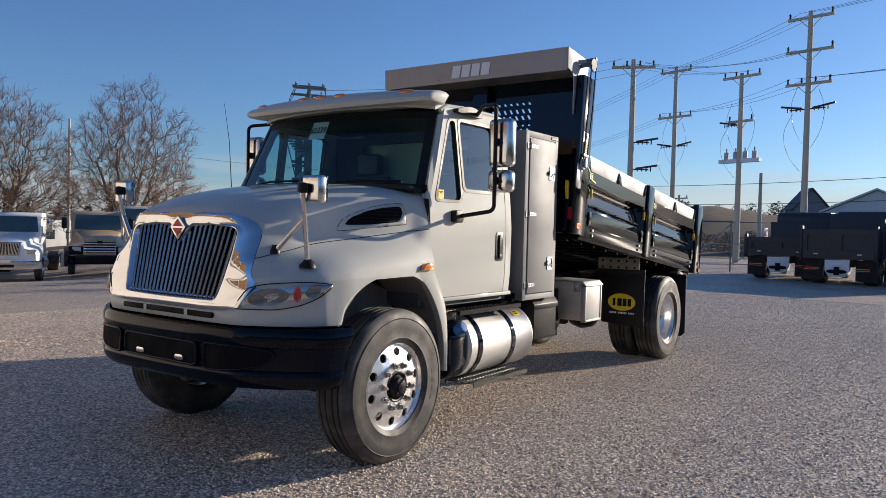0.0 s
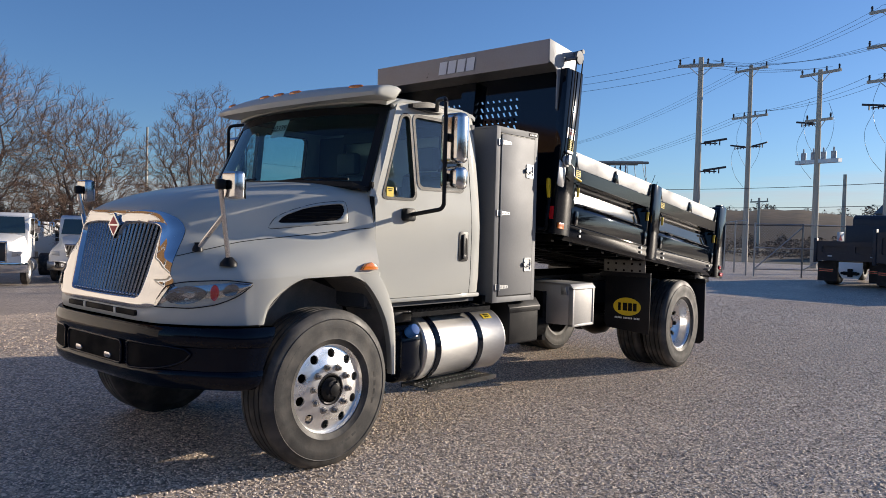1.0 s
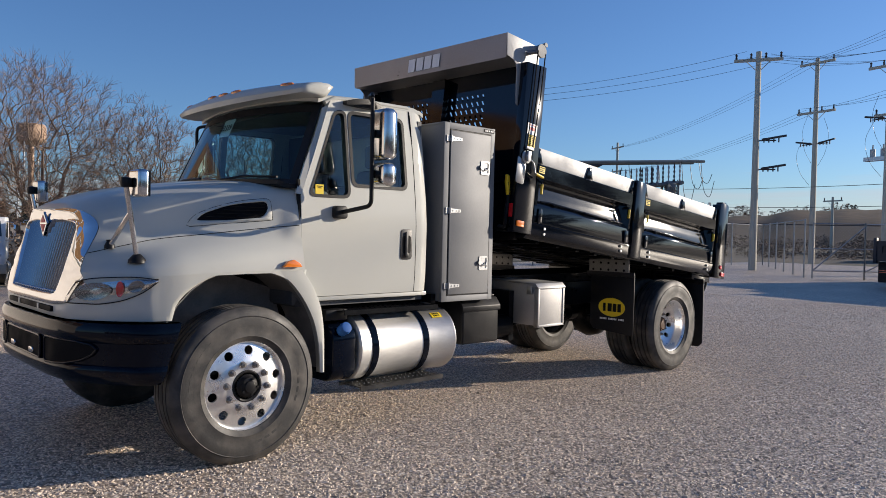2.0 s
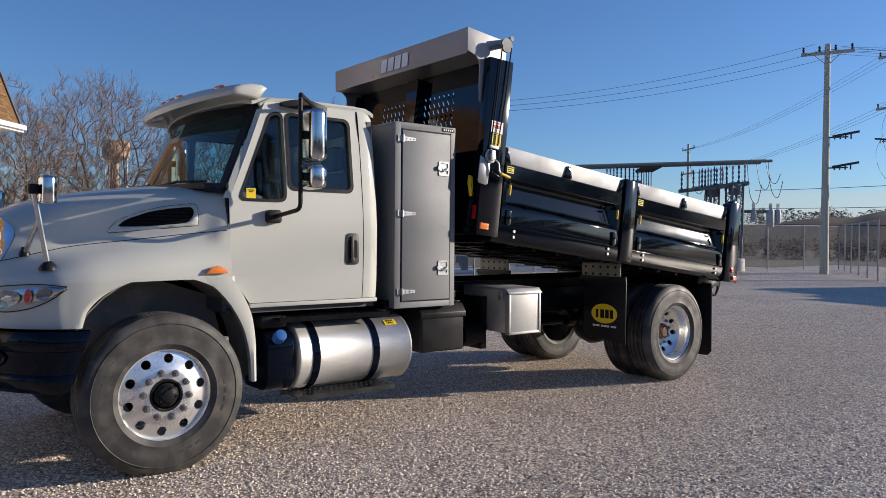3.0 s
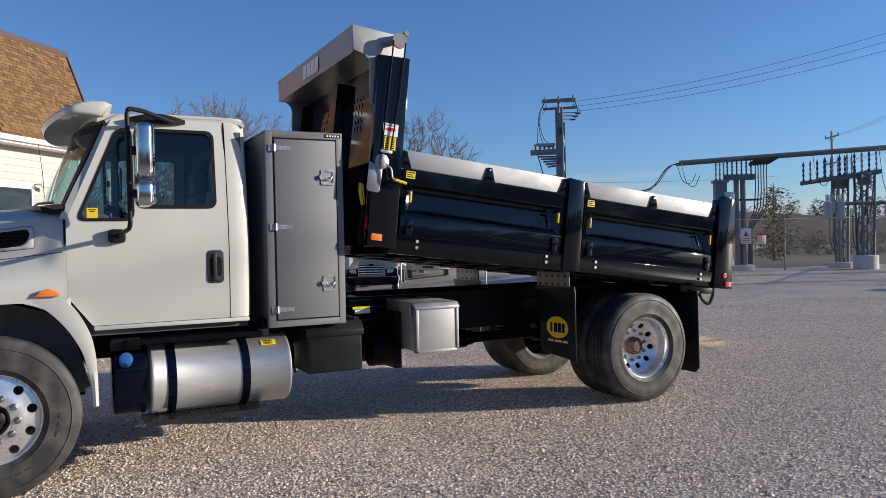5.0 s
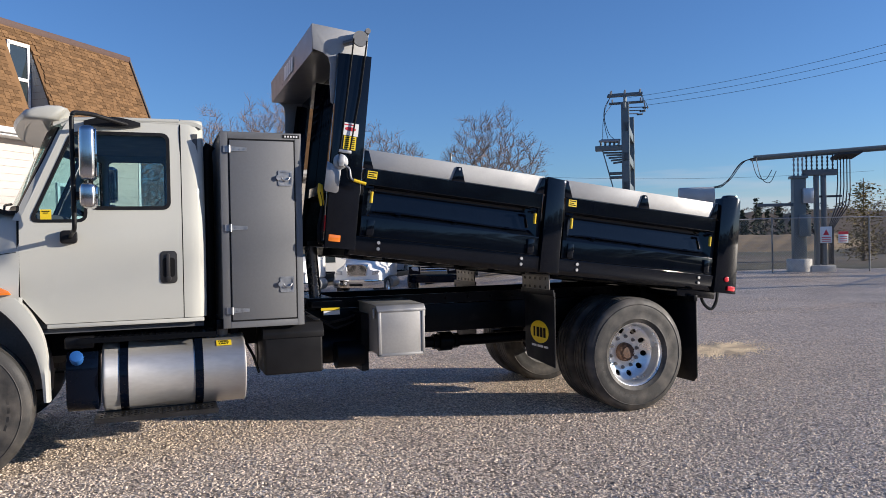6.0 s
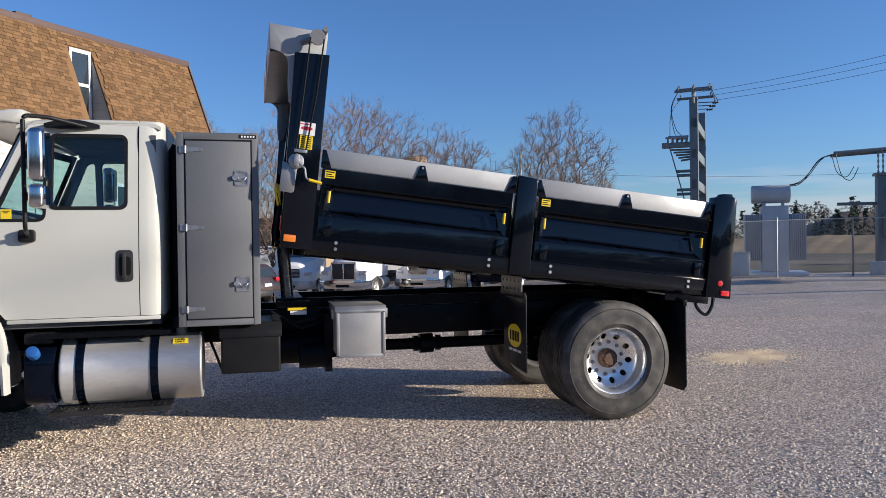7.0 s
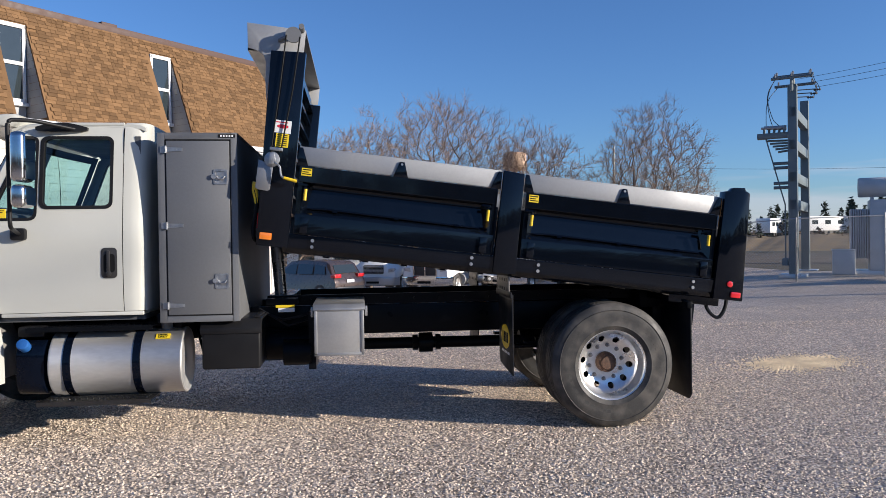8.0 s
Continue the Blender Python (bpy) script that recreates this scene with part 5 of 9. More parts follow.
# black battery box
bm = NB()
prism(bm, [(-1.05, 0.575), (-1.05, 0.90), (-1.0, 0.965), (-0.55, 0.975), (-0.55, 0.575)], 2.10, 2.56, "x")
bb = part("battery_box", bm, PLASTIC, truck, "black plastic battery box", bevel=0.02, seg=3)
bm = NB()
prism(bm, [(-1.062, 0.86), (-1.062, 0.905), (-1.008, 0.975), (-0.55, 0.985), (-0.55, 0.965), (-1.0, 0.955), (-1.045, 0.895), (-1.045, 0.86)], 2.09, 2.57, "x")
for i in range(7):
    box(bm, 2.50 + 0.0, 2.55, -1.0 + i * 0.06, -0.975 + i * 0.06, 0.98, 0.996)
part("battery_lid", bm, PLASTIC, bb, bevel=0.006)
# small aluminium side box
bm = NB()
prism(bm, [(-1.145, 0.685), (-1.145, 1.045), (-1.115, 1.075), (-0.5, 1.085), (-0.5, 0.685)], 3.0, 3.385, "x")
sb = part("side_box", bm, ALUB, truck, "small aluminium step box", bevel=0.006)
bm = NB()
for x0, x1 in ((2.994, 3.018), (3.367, 3.391)):
    box(bm, x0, x1, -1.152, -1.10, 0.68, 1.05)
box(bm, 2.994, 3.391, -1.152, -1.10, 0.672, 0.694), box(bm, 2.994, 3.391, -1.152, -1.10, 1.03, 1.055)
prism(bm, [(-1.16, 1.04), (-1.12, 1.086), (-0.52, 1.097), (-0.52, 1.086), (-1.115, 1.075), (-1.15, 1.036)], 2.985, 3.40, "x")
part("box_edging", bm, ALUE, sb, bevel=0.003, apart=True)
bm = NB()
box(bm, 3.40, 3.42, -1.09, -1.03, 0.98, 1.06), box(bm, 2.965, 2.985, -1.09, -1.03, 0.98, 1.06)
part("box_latch", bm, STEEL, sb, bevel=0.004, apart=True)

# ---- upright aluminium tool cabinet behind the cab
CX0, CX1, CZ0, CZ1, CY = 1.80, 2.405, 0.97, 2.46, -1.09
bm = NB()
box(bm, CX0, CX1, CY + 0.012, 1.05, CZ0, CZ1 - 0.012)
tb = part("tool_cabinet", bm, ALU, truck, "tall aluminium tool cabinet with hinged door", bevel=0.004)
bm = NB()
for a0, a1, b0, b1 in ((CX0 - 0.004, CX0 + 0.052, CZ0 - 0.004, CZ1), (CX1 - 0.045, CX1 + 0.004, CZ0 - 0.004, CZ1), (CX0 + 0.052, CX1 - 0.045, CZ1 - 0.05, CZ1), (CX0 + 0.052, CX1 - 0.045, CZ0 - 0.004, CZ0 + 0.045)):
    box(bm, a0, a1, CY - 0.006, CY + 0.03, b0, b1)
box(bm, CX0 - 0.006, CX1 + 0.006, CY - 0.004, 1.05, CZ1 - 0.014, CZ1 + 0.004)
part("cabinet_edge", bm, ALU, tb, bevel=0.003, apart=True)
bm = NB()
box(bm, CX0 + 0.064, CX1 - 0.057, CY - 0.014, CY + 0.008, CZ0 + 0.056, CZ1 - 0.062)
cd = part("cabinet_door", bm, ALU, tb, "brushed aluminium door panel", bevel=0.004)
bm = NB()
x0, x1, z0, z1 = CX0 + 0.055, CX1 - 0.048, CZ0 + 0.047, CZ1 - 0.053
for b in ((x0, x0 + 0.008, z0, z1), (x1 - 0.008, x1, z0, z1), (x0, x1, z0, z0 + 0.008), (x0, x1, z1 - 0.008, z1)):
    box(bm, b[0], b[1], CY - 0.007, CY, b[2], b[3])
part("door_seal", bm, PLASTIC, tb, apart=True)
for z in (1.10, 1.73, 2.33):
    bm = NB()
    box(bm, CX0 + 0.02, CX0 + 0.058, CY - 0.014, CY - 0.004, z - 0.025, z + 0.025)
    rod(bm, (CX0 + 0.063, CY - 0.02, z - 0.028), (CX0 + 0.063, CY - 0.02, z + 0.028), 0.009, n=8)
    prism(bm, [(CX0 + 0.068, z - 0.019), (CX0 + 0.19, z - 0.012), (CX0 + 0.19, z + 0.012), (CX0 + 0.068, z + 0.019)], CY - 0.014, CY - 0.02)
    for x in (CX0 + 0.10, CX0 + 0.14, CX0 + 0.175):
        rod(bm, (x, CY - 0.02, z), (x, CY - 0.024, z), 0.006, n=8)
    part("cabinet_hinge", bm, STEEL, tb, "bright steel strap hinge", smooth=30)
for z in (1.285, 2.11):
    bm = NB()
    xc = CX1 - 0.125
    holed(bm, round_rect(xc - 0.055, xc + 0.052, z - 0.058, z + 0.062, 0.012), [round_rect(xc - 0.04, xc + 0.04, z - 0.042, z + 0.046, 0.008)], lambda p: Vector((p[0], CY - 0.02, p[1])), (0, 0.008, 0))
    box(bm, xc - 0.04, xc + 0.04, CY - 0.0145, CY - 0.0125, z - 0.042, z + 0.046)
    tube(bm, rounded([(xc - 0.03, CY - 0.022, z + 0.008), (xc - 0.02, CY - 0.03, z - 0.015), (xc + 0.02, CY - 0.03, z - 0.015), (xc + 0.034, CY - 0.022, z + 0.008)], 0.01, 3), 0.006, 8)
    rod(bm, (xc - 0.052, CY - 0.02, z + 0.005), (xc - 0.052, CY - 0.032, z + 0.005), 0.02, n=12)
    part("cabinet_latch", bm, STEEL, tb, "stainless folding T-latch", smooth=40)
bm = NB()
box(bm, CX1 - 0.14, CX1 - 0.01, CY - 0.009, CY - 0.006, CZ1 - 0.036, CZ1 - 0.010)
part("maker_plate", bm, INK, tb, "small dark plate")
bm = NB()
for i in range(5):
    box(bm, CX1 - 0.125 + 0.022 * i, CX1 - 0.112 + 0.022 * i, CY - 0.0105, CY - 0.0085, CZ1 - 0.030, CZ1 - 0.016)
part("plate_print", bm, LABELW, tb)
bm = NB()
for x in (1.86, 2.30):
    box(bm, x, x + 0.06, -0.9, 0.9, 0.90, 0.967)
box(bm, 1.75, 1.80, -1.02, -0.9, 0.955, 1.03)
part("cabinet_mount", bm, CHASSIS, tb, bevel=0.005)

# exhaust stack behind the cab
bm = NB()
tube(bm, [(1.735, -0.55, 1.0), (1.735, -0.55, 2.30), (1.735, -0.55, 2.38), (1.76, -0.55, 2.42)], 0.045, 14)
part("air_pipe", bm, PLASTIC, truck, "black pipe behind the cab", smooth=50)

# ---- dump body: u runs from its front to its tail, w up from its floor edge
TILT = radians(7.0)
BODY = Matrix.Translation((2.56, 0, 1.60)) @ Matrix.Rotation(TILT, 4, "Y")
BW = 1.185
bm = NB()
box(bm, 0.04, 4.0, -1.05, 1.05, -0.02, 0.03)
body = part("dump_body", bm, BEDBLACK, truck, "raised black steel dump body with fold-down sides", bevel=0.004)
body.matrix_basis = BODY
# floor long members and cross sills
bm = NB()
for s in (1, -1):
    box(bm, 0.15, 3.95, -0.44 * s, -0.36 * s, -0.085, -0.022)
for i in range(12):
    box(bm, 0.2 + 0.32 * i, 0.25 + 0.32 * i, -1.04, 1.04, -0.08, -0.022)
part("body_sill", bm, CHASSIS, body, apart=True)
for s in (1, -1):
    S = lambda y: -y * s
    # lower rail
    bm = NB()
    prism(bm, [(1.06, -0.065), (1.06, 0.03), (BW - 0.03, 0.086), (BW + 0.009, 0.084), (BW + 0.009, -0.022), (BW - 0.03, -0.065)] if s == -1 else [(-1.06, -0.065), (-1.06, 0.03), (-BW + 0.03, 0.086), (-BW - 0.009, 0.084), (-BW - 0.009, -0.022), (-BW + 0.03, -0.065)], 0.20, 3.80, "x")
    part("side_rail", bm, BEDBLACK, body, bevel=0.003, smooth=20)
    # front, middle and rear posts
    bm = NB()
    prism(bm, [(0.0, -0.03), (0.245, -0.03), (0.225, 1.52), (-0.045, 1.50)], S(BW - 0.06), S(BW + 0.022))
    part("front_post", bm, BEDBLACK, body, "black headboard post", bevel=0.006)
    bm = NB()
    prism(bm, [(1.895, -0.05), (2.085, -0.05), (2.075, 0.775), (1.90, 0.785)], S(BW - 0.06), S(BW + 0.026))
    part("middle_post", bm, BEDBLACK, body, bevel=0.006)
    bm = NB()
    prism(bm, [(3.79, -0.075), (4.05, -0.075), (4.02, 0.84), (3.97, 0.862), (3.80, 0.835)], S(BW - 0.08), S(BW + 0.028))
    prism(bm, [(3.84, 0.82), (3.88, 0.875), (3.98, 0.885), (4.0, 0.83)], S(BW - 0.07), S(BW + 0.01))
    part("rear_post", bm, BEDBLACK, body, bevel=0.006)
    for u0, u1 in ((0.252, 1.893), (2.088, 3.785)):
        # ribbed drop side: upper rail, deep groove, sloped lower box
        bm = NB()
        prof = [(BW - 0.11, 0.088), (BW + 0.004, 0.088), (BW + 0.004, 0.25), (BW - 0.050, 0.305), (BW - 0.064, 0.38), (BW - 0.092, 0.47), (BW - 0.085, 0.492), (BW + 0.004, 0.503), (BW + 0.004, 0.632), (BW - 0.11, 0.635)]
        prism(bm, [(S(y), z) for y, z in prof], u0 + 0.02, u1 - 0.02, "x")
        side = part("drop_side", bm, BEDBLACK, body, "pressed black steel drop side", bevel=0.005, smooth=20)
        bm = NB()
        prism(bm, [(u0 + 0.02, 0.09), (u0 + 0.055, 0.09), (u0 + 0.055, 0.62), (u0 + 0.02, 0.62)], S(BW - 0.10), S(BW + 0.002))
        prism(bm, [(u1 - 0.055, 0.09), (u1 - 0.02, 0.09), (u1 - 0.02, 0.62), (u1 - 0.055, 0.62)], S(BW - 0.10), S(BW + 0.002))
        part("side_end", bm, BEDBLACK, body, apart=True)
        for ua, ub in ((u0 + 0.056, u0 + 0.14), (u1 - 0.056, u1 - 0.14)):
            bm = NB()
            vs = [bm.verts.new(p) for p in ((ua, S(BW - 0.094), 0.255), (ua, S(BW + 0.003), 0.252), (ua, S(BW + 0.003), 0.49), (ua, S(BW - 0.094), 0.49), (ub, S(BW - 0.094), 0.31), (ub, S(BW - 0.094), 0.49))]
            for q in ((0, 1, 2, 3), (1, 4, 5, 2), (0, 4, 1), (3, 2, 5), (0, 3, 5, 4)):
                bm.faces.new([vs[i] for i in q])
            part("side_gusset", bm, BEDBLACK, body, smooth=0)
        # long latch rod lying on the ledge
        bm = NB()
        L = u1 - u0
        tube(bm, [(u0 + 0.14, S(BW - 0.030), 0.300), (u0 + 0.25, S(BW - 0.024), 0.308), (u0 + L * 0.8, S(BW - 0.022), 0.296), (u1 - 0.14, S(BW - 0.028), 0.296)], 0.0085, 8)
        for f in (0.2, 0.5, 0.8):
            box(bm, u0 + L * f - 0.02, u0 + L * f + 0.02, min(S(BW - 0.05), S(BW - 0.01)), max(S(BW - 0.05), S(BW - 0.01)), 0.29, 0.306)
        part("latch_rod", bm, BLACK, body, smooth=50)
        # white top board with trapezoid plates
        bm = NB()
        prism(bm, [(u0 + 0.005, 0.638), (u1 - 0.005, 0.638), (u1 - 0.005, 0.785), (u0 + 0.005, 0.785)], S(BW - 0.045), S(BW - 0.012))
        part("top_board", bm, TOPB, body, "pale grey top board", bevel=0.003)
        mid = (u0 + u1) / 2
        for uu, kind in ((u0, 0), (mid, 1), (u1, 2)):
            bm = NB()
            shape = {0: [(0, 0.63), (0.085, 0.63), (0.03, 0.775), (0, 0.775)], 1: [(-0.06, 0.63), (0.06, 0.63), (0.02, 0.755), (-0.02, 0.755)], 2: [(-0.085, 0.63), (0, 0.63), (0, 0.775), (-0.03, 0.775)]}[kind]
            prism(bm, [(uu + a, b) for a, b in shape], S(BW - 0.011), S(BW + 0.001))
            part("board_plate", bm, BEDBLACK, body, bevel=0.002)
            if kind == 1:
                bm = NB()
                rod(bm, (uu, S(BW + 0.001), 0.735), (uu, S(BW + 0.006), 0.735), 0.010, n=8)
                part("bolt", bm, STEEL, body, apart=True)
        # yellow-sleeved latch handles at both ends
        for uu in (u0 + 0.085, u1 - 0.085):
            bm = NB()
            tube(bm, rounded([(uu - 0.05, S(BW - 0.03), 0.46), (uu, S(BW + 0.012), 0.47), (uu, S(BW + 0.016), 0.37)], 0.02, 3), 0.008, 8)
            box(bm, uu - 0.06, uu + 0.01, min(S(BW + 0.004), S(BW + 0.02)), max(S(BW + 0.004), S(BW + 0.02)), 0.475, 0.492)
            lh = part("latch_handle", bm, BLACK, body, "black latch with yellow grip")
            bm = NB()
            rod(bm, (uu, S(BW + 0.016), 0.45), (uu, S(BW + 0.016), 0.36), 0.0125, n=10)
            g = part("latch_grip", bm, YELLOWP, body)
        # hinge plates at the foot of the side
        for uu in (u0 + 0.10, u1 - 0.10):
            bm = NB()
            box(bm, uu - 0.03, uu + 0.03, min(S(BW + 0.003), S(BW + 0.02)), max(S(BW + 0.003), S(BW + 0.02)), 0.10, 0.225)
            prism(bm, [(uu - 0.035, 0.225), (uu + 0.035, 0.225), (uu + 0.025, 0.10), (uu - 0.01, 0.08)], S(BW + 0.003), S(BW + 0.012))
            part("side_hinge", bm, BEDBLACK, body, bevel=0.004)
            bm = NB()
            for zz in (0.05, 0.0):
                rod(bm, (uu - 0.08 if uu > mid else uu + 0.08, S(BW + 0.012), zz), (uu - 0.08 if uu > mid else uu + 0.08, S(BW + 0.024), zz), 0.014, n=8)
            part("bolt", bm, STEEL, body, apart=True)
    # yellow labels
    for uu, ww in ((0.325, 0.555), (2.17, 0.555)):
        bm = NB()
        prism(bm, [(uu - 0.035, ww), (uu + 0.045, ww), (uu + 0.045, ww + 0.06), (uu - 0.035, ww + 0.06)], S(BW + 0.004), S(BW + 0.0065))
        part("warning_label", bm, YELLOW, body)
        bm = NB()
        for q, (wa, wb) in enumerate(((0.044, 0.053), (0.026, 0.034), (0.010, 0.018))):
            prism(bm, [(uu - 0.028, ww + wa), (uu + (0.038 if q != 1 else 0.02), ww + wa), (uu + (0.038 if q != 1 else 0.02), ww + wb), (uu - 0.028, ww + wb)], S(BW + 0.0065), S(BW + 0.0075))
        part("label_print", bm, INK, body)
    # tail lamps, front markers
    bm = NB()
    prism(bm, round_rect(3.935, 4.02, -0.05, -0.002, 0.008), S(BW + 0.027), S(BW + 0.045))
    part("tail_marker", bm, RED, body, "red rear marker lamp", bevel=0.004)
    bm = NB()
    ring = [(3.92 + 0.027 * math.cos(k * math.pi / 10), 0.06 + 0.027 * math.sin(k * math.pi / 10)) for k in range(20)]
    prism(bm, ring, S(BW + 0.027), S(BW + 0.042))
    part("tail_lamp", bm, RED, body, "round red lamp", bevel=0.006)
    bm = NB()
    prism(bm, round_rect(0.02, 0.115, 0.02, 0.075, 0.008), S(BW + 0.022), S(BW + 0.04))
    part("front_marker", bm, AMBER, body, "amber marker lamp", bevel=0.004)
    bm = NB()
    prism(bm, [(-0.012, 0.10), (0.004, 0.10), (0.0, 0.22), (-0.016, 0.22)], S(BW - 0.05), S(BW - 0.01))
    part("front_reflector", bm, RED, body, "red reflector strip")
# headboard with sight slots
bm = NB()
slots = []
for g0, g1 in ((-0.62, -0.12), (0.12, 0.62)):
    for r in range(5):
        for c in range(7):
            y = g0 + 0.035 + c * 0.072 + (r % 2) * 0.0
            z = 1.0 + r * 0.068
            slots.append([(y, z), (y + 0.026, z), (y + 0.052, z + 0.045), (y + 0.026, z + 0.045)])
holed(bm, [(-1.12, -0.02), (1.12, -0.02), (1.12, 1.54), (-1.12, 1.54)], slots, lambda p: Vector((0.09, p[0], p[1])), (0.012, 0, 0))
part("headboard", bm, BEDBLACK, body, "black headboard with slanted sight slots", smooth=0)
bm = NB()
box(bm, 0.0, 0.088, -0.09, 0.09, -0.02, 1.5)
box(bm, 0.02, 0.088, -1.12, 1.12, 0.42, 0.50), box(bm, 0.104, 0.16, -1.12, 1.12, 1.42, 1.48)
for i in range(7):
    box(bm, 0.104, 0.15, -1.10, 1.10, 0.25 + 0.17 * i, 0.275 + 0.17 * i)
part("headboard_rib", bm, BEDBLACK, body, apart=True)
# tailgate
bm = NB()
box(bm, 3.93, 3.98, -1.10, 1.10, 0.03, 0.80)
for i in range(5):
    box(bm, 3.98, 4.03, -1.08 + 0.51 * i, -1.0 + 0.51 * i, 0.05, 0.78)
part("tailgate", bm, BEDBLACK, body, bevel=0.005)
# floor rear skirt and hinge
bm = NB()
box(bm, 3.45, 3.90, -1.1, 1.1, -0.14, -0.022)
box(bm, 3.70, 3.95, -0.55, -0.30, -0.36, -0.1), box(bm, 3.70, 3.95, 0.30, 0.55, -0.36, -0.1)
part("rear_sill", bm, BEDBLACK, body, bevel=0.006)
# cab shield over the cab
bm = NB()
prof = [(-0.235, 1.495), (-0.262, 1.71), (0.20, 1.712), (0.20, 1.70), (-0.248, 1.698), (-0.224, 1.51), (0.11, 1.545), (0.11, 1.533), (-0.235, 1.495)]
rows = [[(u, y, w) for u, w in prof] for y in np.linspace(-1.115, 1.115, 7)]
grid(bm, rows)
shield = part("cab_shield", bm, SHIELD, body, "silver steel cab shield with cut slots", smooth=25)
for s in (1, -1):
    bm = NB()
    side = [(-0.262, 1.712), (0.20, 1.712), (0.20, 1.62), (0.20, 1.52), (0.035, 1.50), (0.03, 1.42), (0.028, 1.25), (0.015, 1.14), (-0.02, 1.105), (-0.05, 1.12), (-0.075, 1.28), (-0.085, 1.42), (-0.105, 1.47), (-0.15, 1.50), (-0.235, 1.515)]
    prism(bm, side, -1.115 * s, -1.125 * s)
    part("shield_gusset", bm, TOPB, body, bevel=0.002, smooth=25)
bm = NB()
for i in range(4):
    for s in (1, -1):
        y = 0.26 + 0.19 * i
        box(bm, 0.005, 0.075, min(y * s, (y + 0.13) * s), max(y * s, (y + 0.13) * s), 1.5335, 1.5385)
        box(bm, 0.0, 0.008, min(y * s, (y + 0.13) * s), max(y * s, (y + 0.13) * s), 1.523, 1.537)
part("shield_slot", bm, INK, body)
# maker's mark on the shield: plain blocks
bm = NB()
for i in range(4):
    y0 = 0.215 - i * 0.12
    pts = [(y0 - 0.10 * a - 0.02 * b, 1.535 + 0.125 * b) for a, b in ((0, 0), (1, 0), (1, 1), (0, 1))]
    A = [bm.verts.new((-0.2415 - (w - 1.51) * 0.125 - 0.0035, y, w)) for y, w in pts]
    bm.faces.new(A)
part("maker_mark", bm, LABELW, body, "pale slanted blocks", smooth=0)
# tarp roller with cable and crank
bm = NB()
rod(bm, (0.115, -1.0, 1.66), (0.115, -1.205, 1.64), 0.02, n=12)
rod(bm, (0.115, -1.205, 1.64), (0.115, -1.225, 1.64), 0.062, n=28)
rod(bm, (0.17, -1.06, 1.70), (0.17, -1.22, 1.715), 0.022, n=14)
rod(bm, (0.0, -1.14, 1.60), (0.08, -1.20, 1.63), 0.016, n=10)
pul = part("tarp_pulley", bm, ALU, body, "bright aluminium tarp pulley", smooth=40)
bm = NB()
tube(bm, [(0.062, -1.222, 1.63), (0.055, -1.226, 1.2), (0.04, -1.226, 0.69)], 0.0065, 6)
tube(bm, [(0.168, -1.222, 1.63), (0.155, -1.226, 1.2), (0.115, -1.226, 0.71)], 0.0065, 6)
part("tarp_cable", bm, INK, body)
bm = NB()
prism(bm, [(-0.052, 0.42), (-0.035, 0.405), (0.045, 0.40), (0.062, 0.415), (0.068, 0.60), (-0.048, 0.64)], -1.207, -1.215)
part("crank_plate", bm, SHIELD, body, "silver crank bracket plate", bevel=0.002)
bm = NB()
rod(bm, (0.055, -1.213, 0.65), (0.055, -1.226, 0.65), 0.06, n=28)
rod(bm, (0.055, -1.226, 0.65), (0.055, -1.25, 0.65), 0.03, n=16)
box(bm, 0.035, 0.075, -1.258, -1.232, 0.61, 0.70)
box(bm, 0.03, 0.13, -1.236, -1.214, 0.72, 0.745)
part("crank_drum", bm, STEEL, body, "bright round crank drum", bevel=0.003)
bm = NB()
tube(bm, rounded([(0.055, -1.245, 0.64), (0.10, -1.255, 0.615), (0.125, -1.258, 0.60), (0.14, -1.26, 0.525), (0.17, -1.262, 0.512)], 0.02, 3), 0.008, 8)
part("crank_handle", bm, STEEL, body)
bm = NB()
rod(bm, (0.165, -1.262, 0.514), (0.265, -1.262, 0.498), 0.0125, n=10)
part("crank_grip", bm, YELLOWP, body, "yellow crank grip")
for u0, u1, w0, w1, m, nm in ((0.045, 0.175, 0.865, 0.965, LABELW, "safety_label"), (0.065, 0.165, 0.755, 0.86, YELLOW, "warning_label")):
    bm = NB()
    prism(bm, [(u0, w0), (u1, w0), (u1, w1), (u0, w1)], -(BW + 0.022), -(BW + 0.0245))
    part(nm, bm, m, body)
    bm = NB()
    if nm == "safety_label":
        prism(bm, [(u0 + 0.02 + 0.045 * (1 + math.cos(k * math.pi / 8)), w0 + 0.052 + 0.016 * math.sin(k * math.pi / 8)) for k in range(16)], -(BW + 0.0245), -(BW + 0.0255))
        box(bm, u0 + 0.01, u1 - 0.03, -(BW + 0.0255), -(BW + 0.0245), w1 - 0.02, w1 - 0.012)
    else:
        for q in range(6):
            for k in range(2):
                a = u0 + 0.01 + 0.045 * k
                box(bm, a, a + 0.034, -(BW + 0.0255), -(BW + 0.0245), w0 + 0.01 + 0.016 * q, w0 + 0.017 + 0.016 * q)
    part("label_print", bm, INKR if nm == "safety_label" else INK, body)
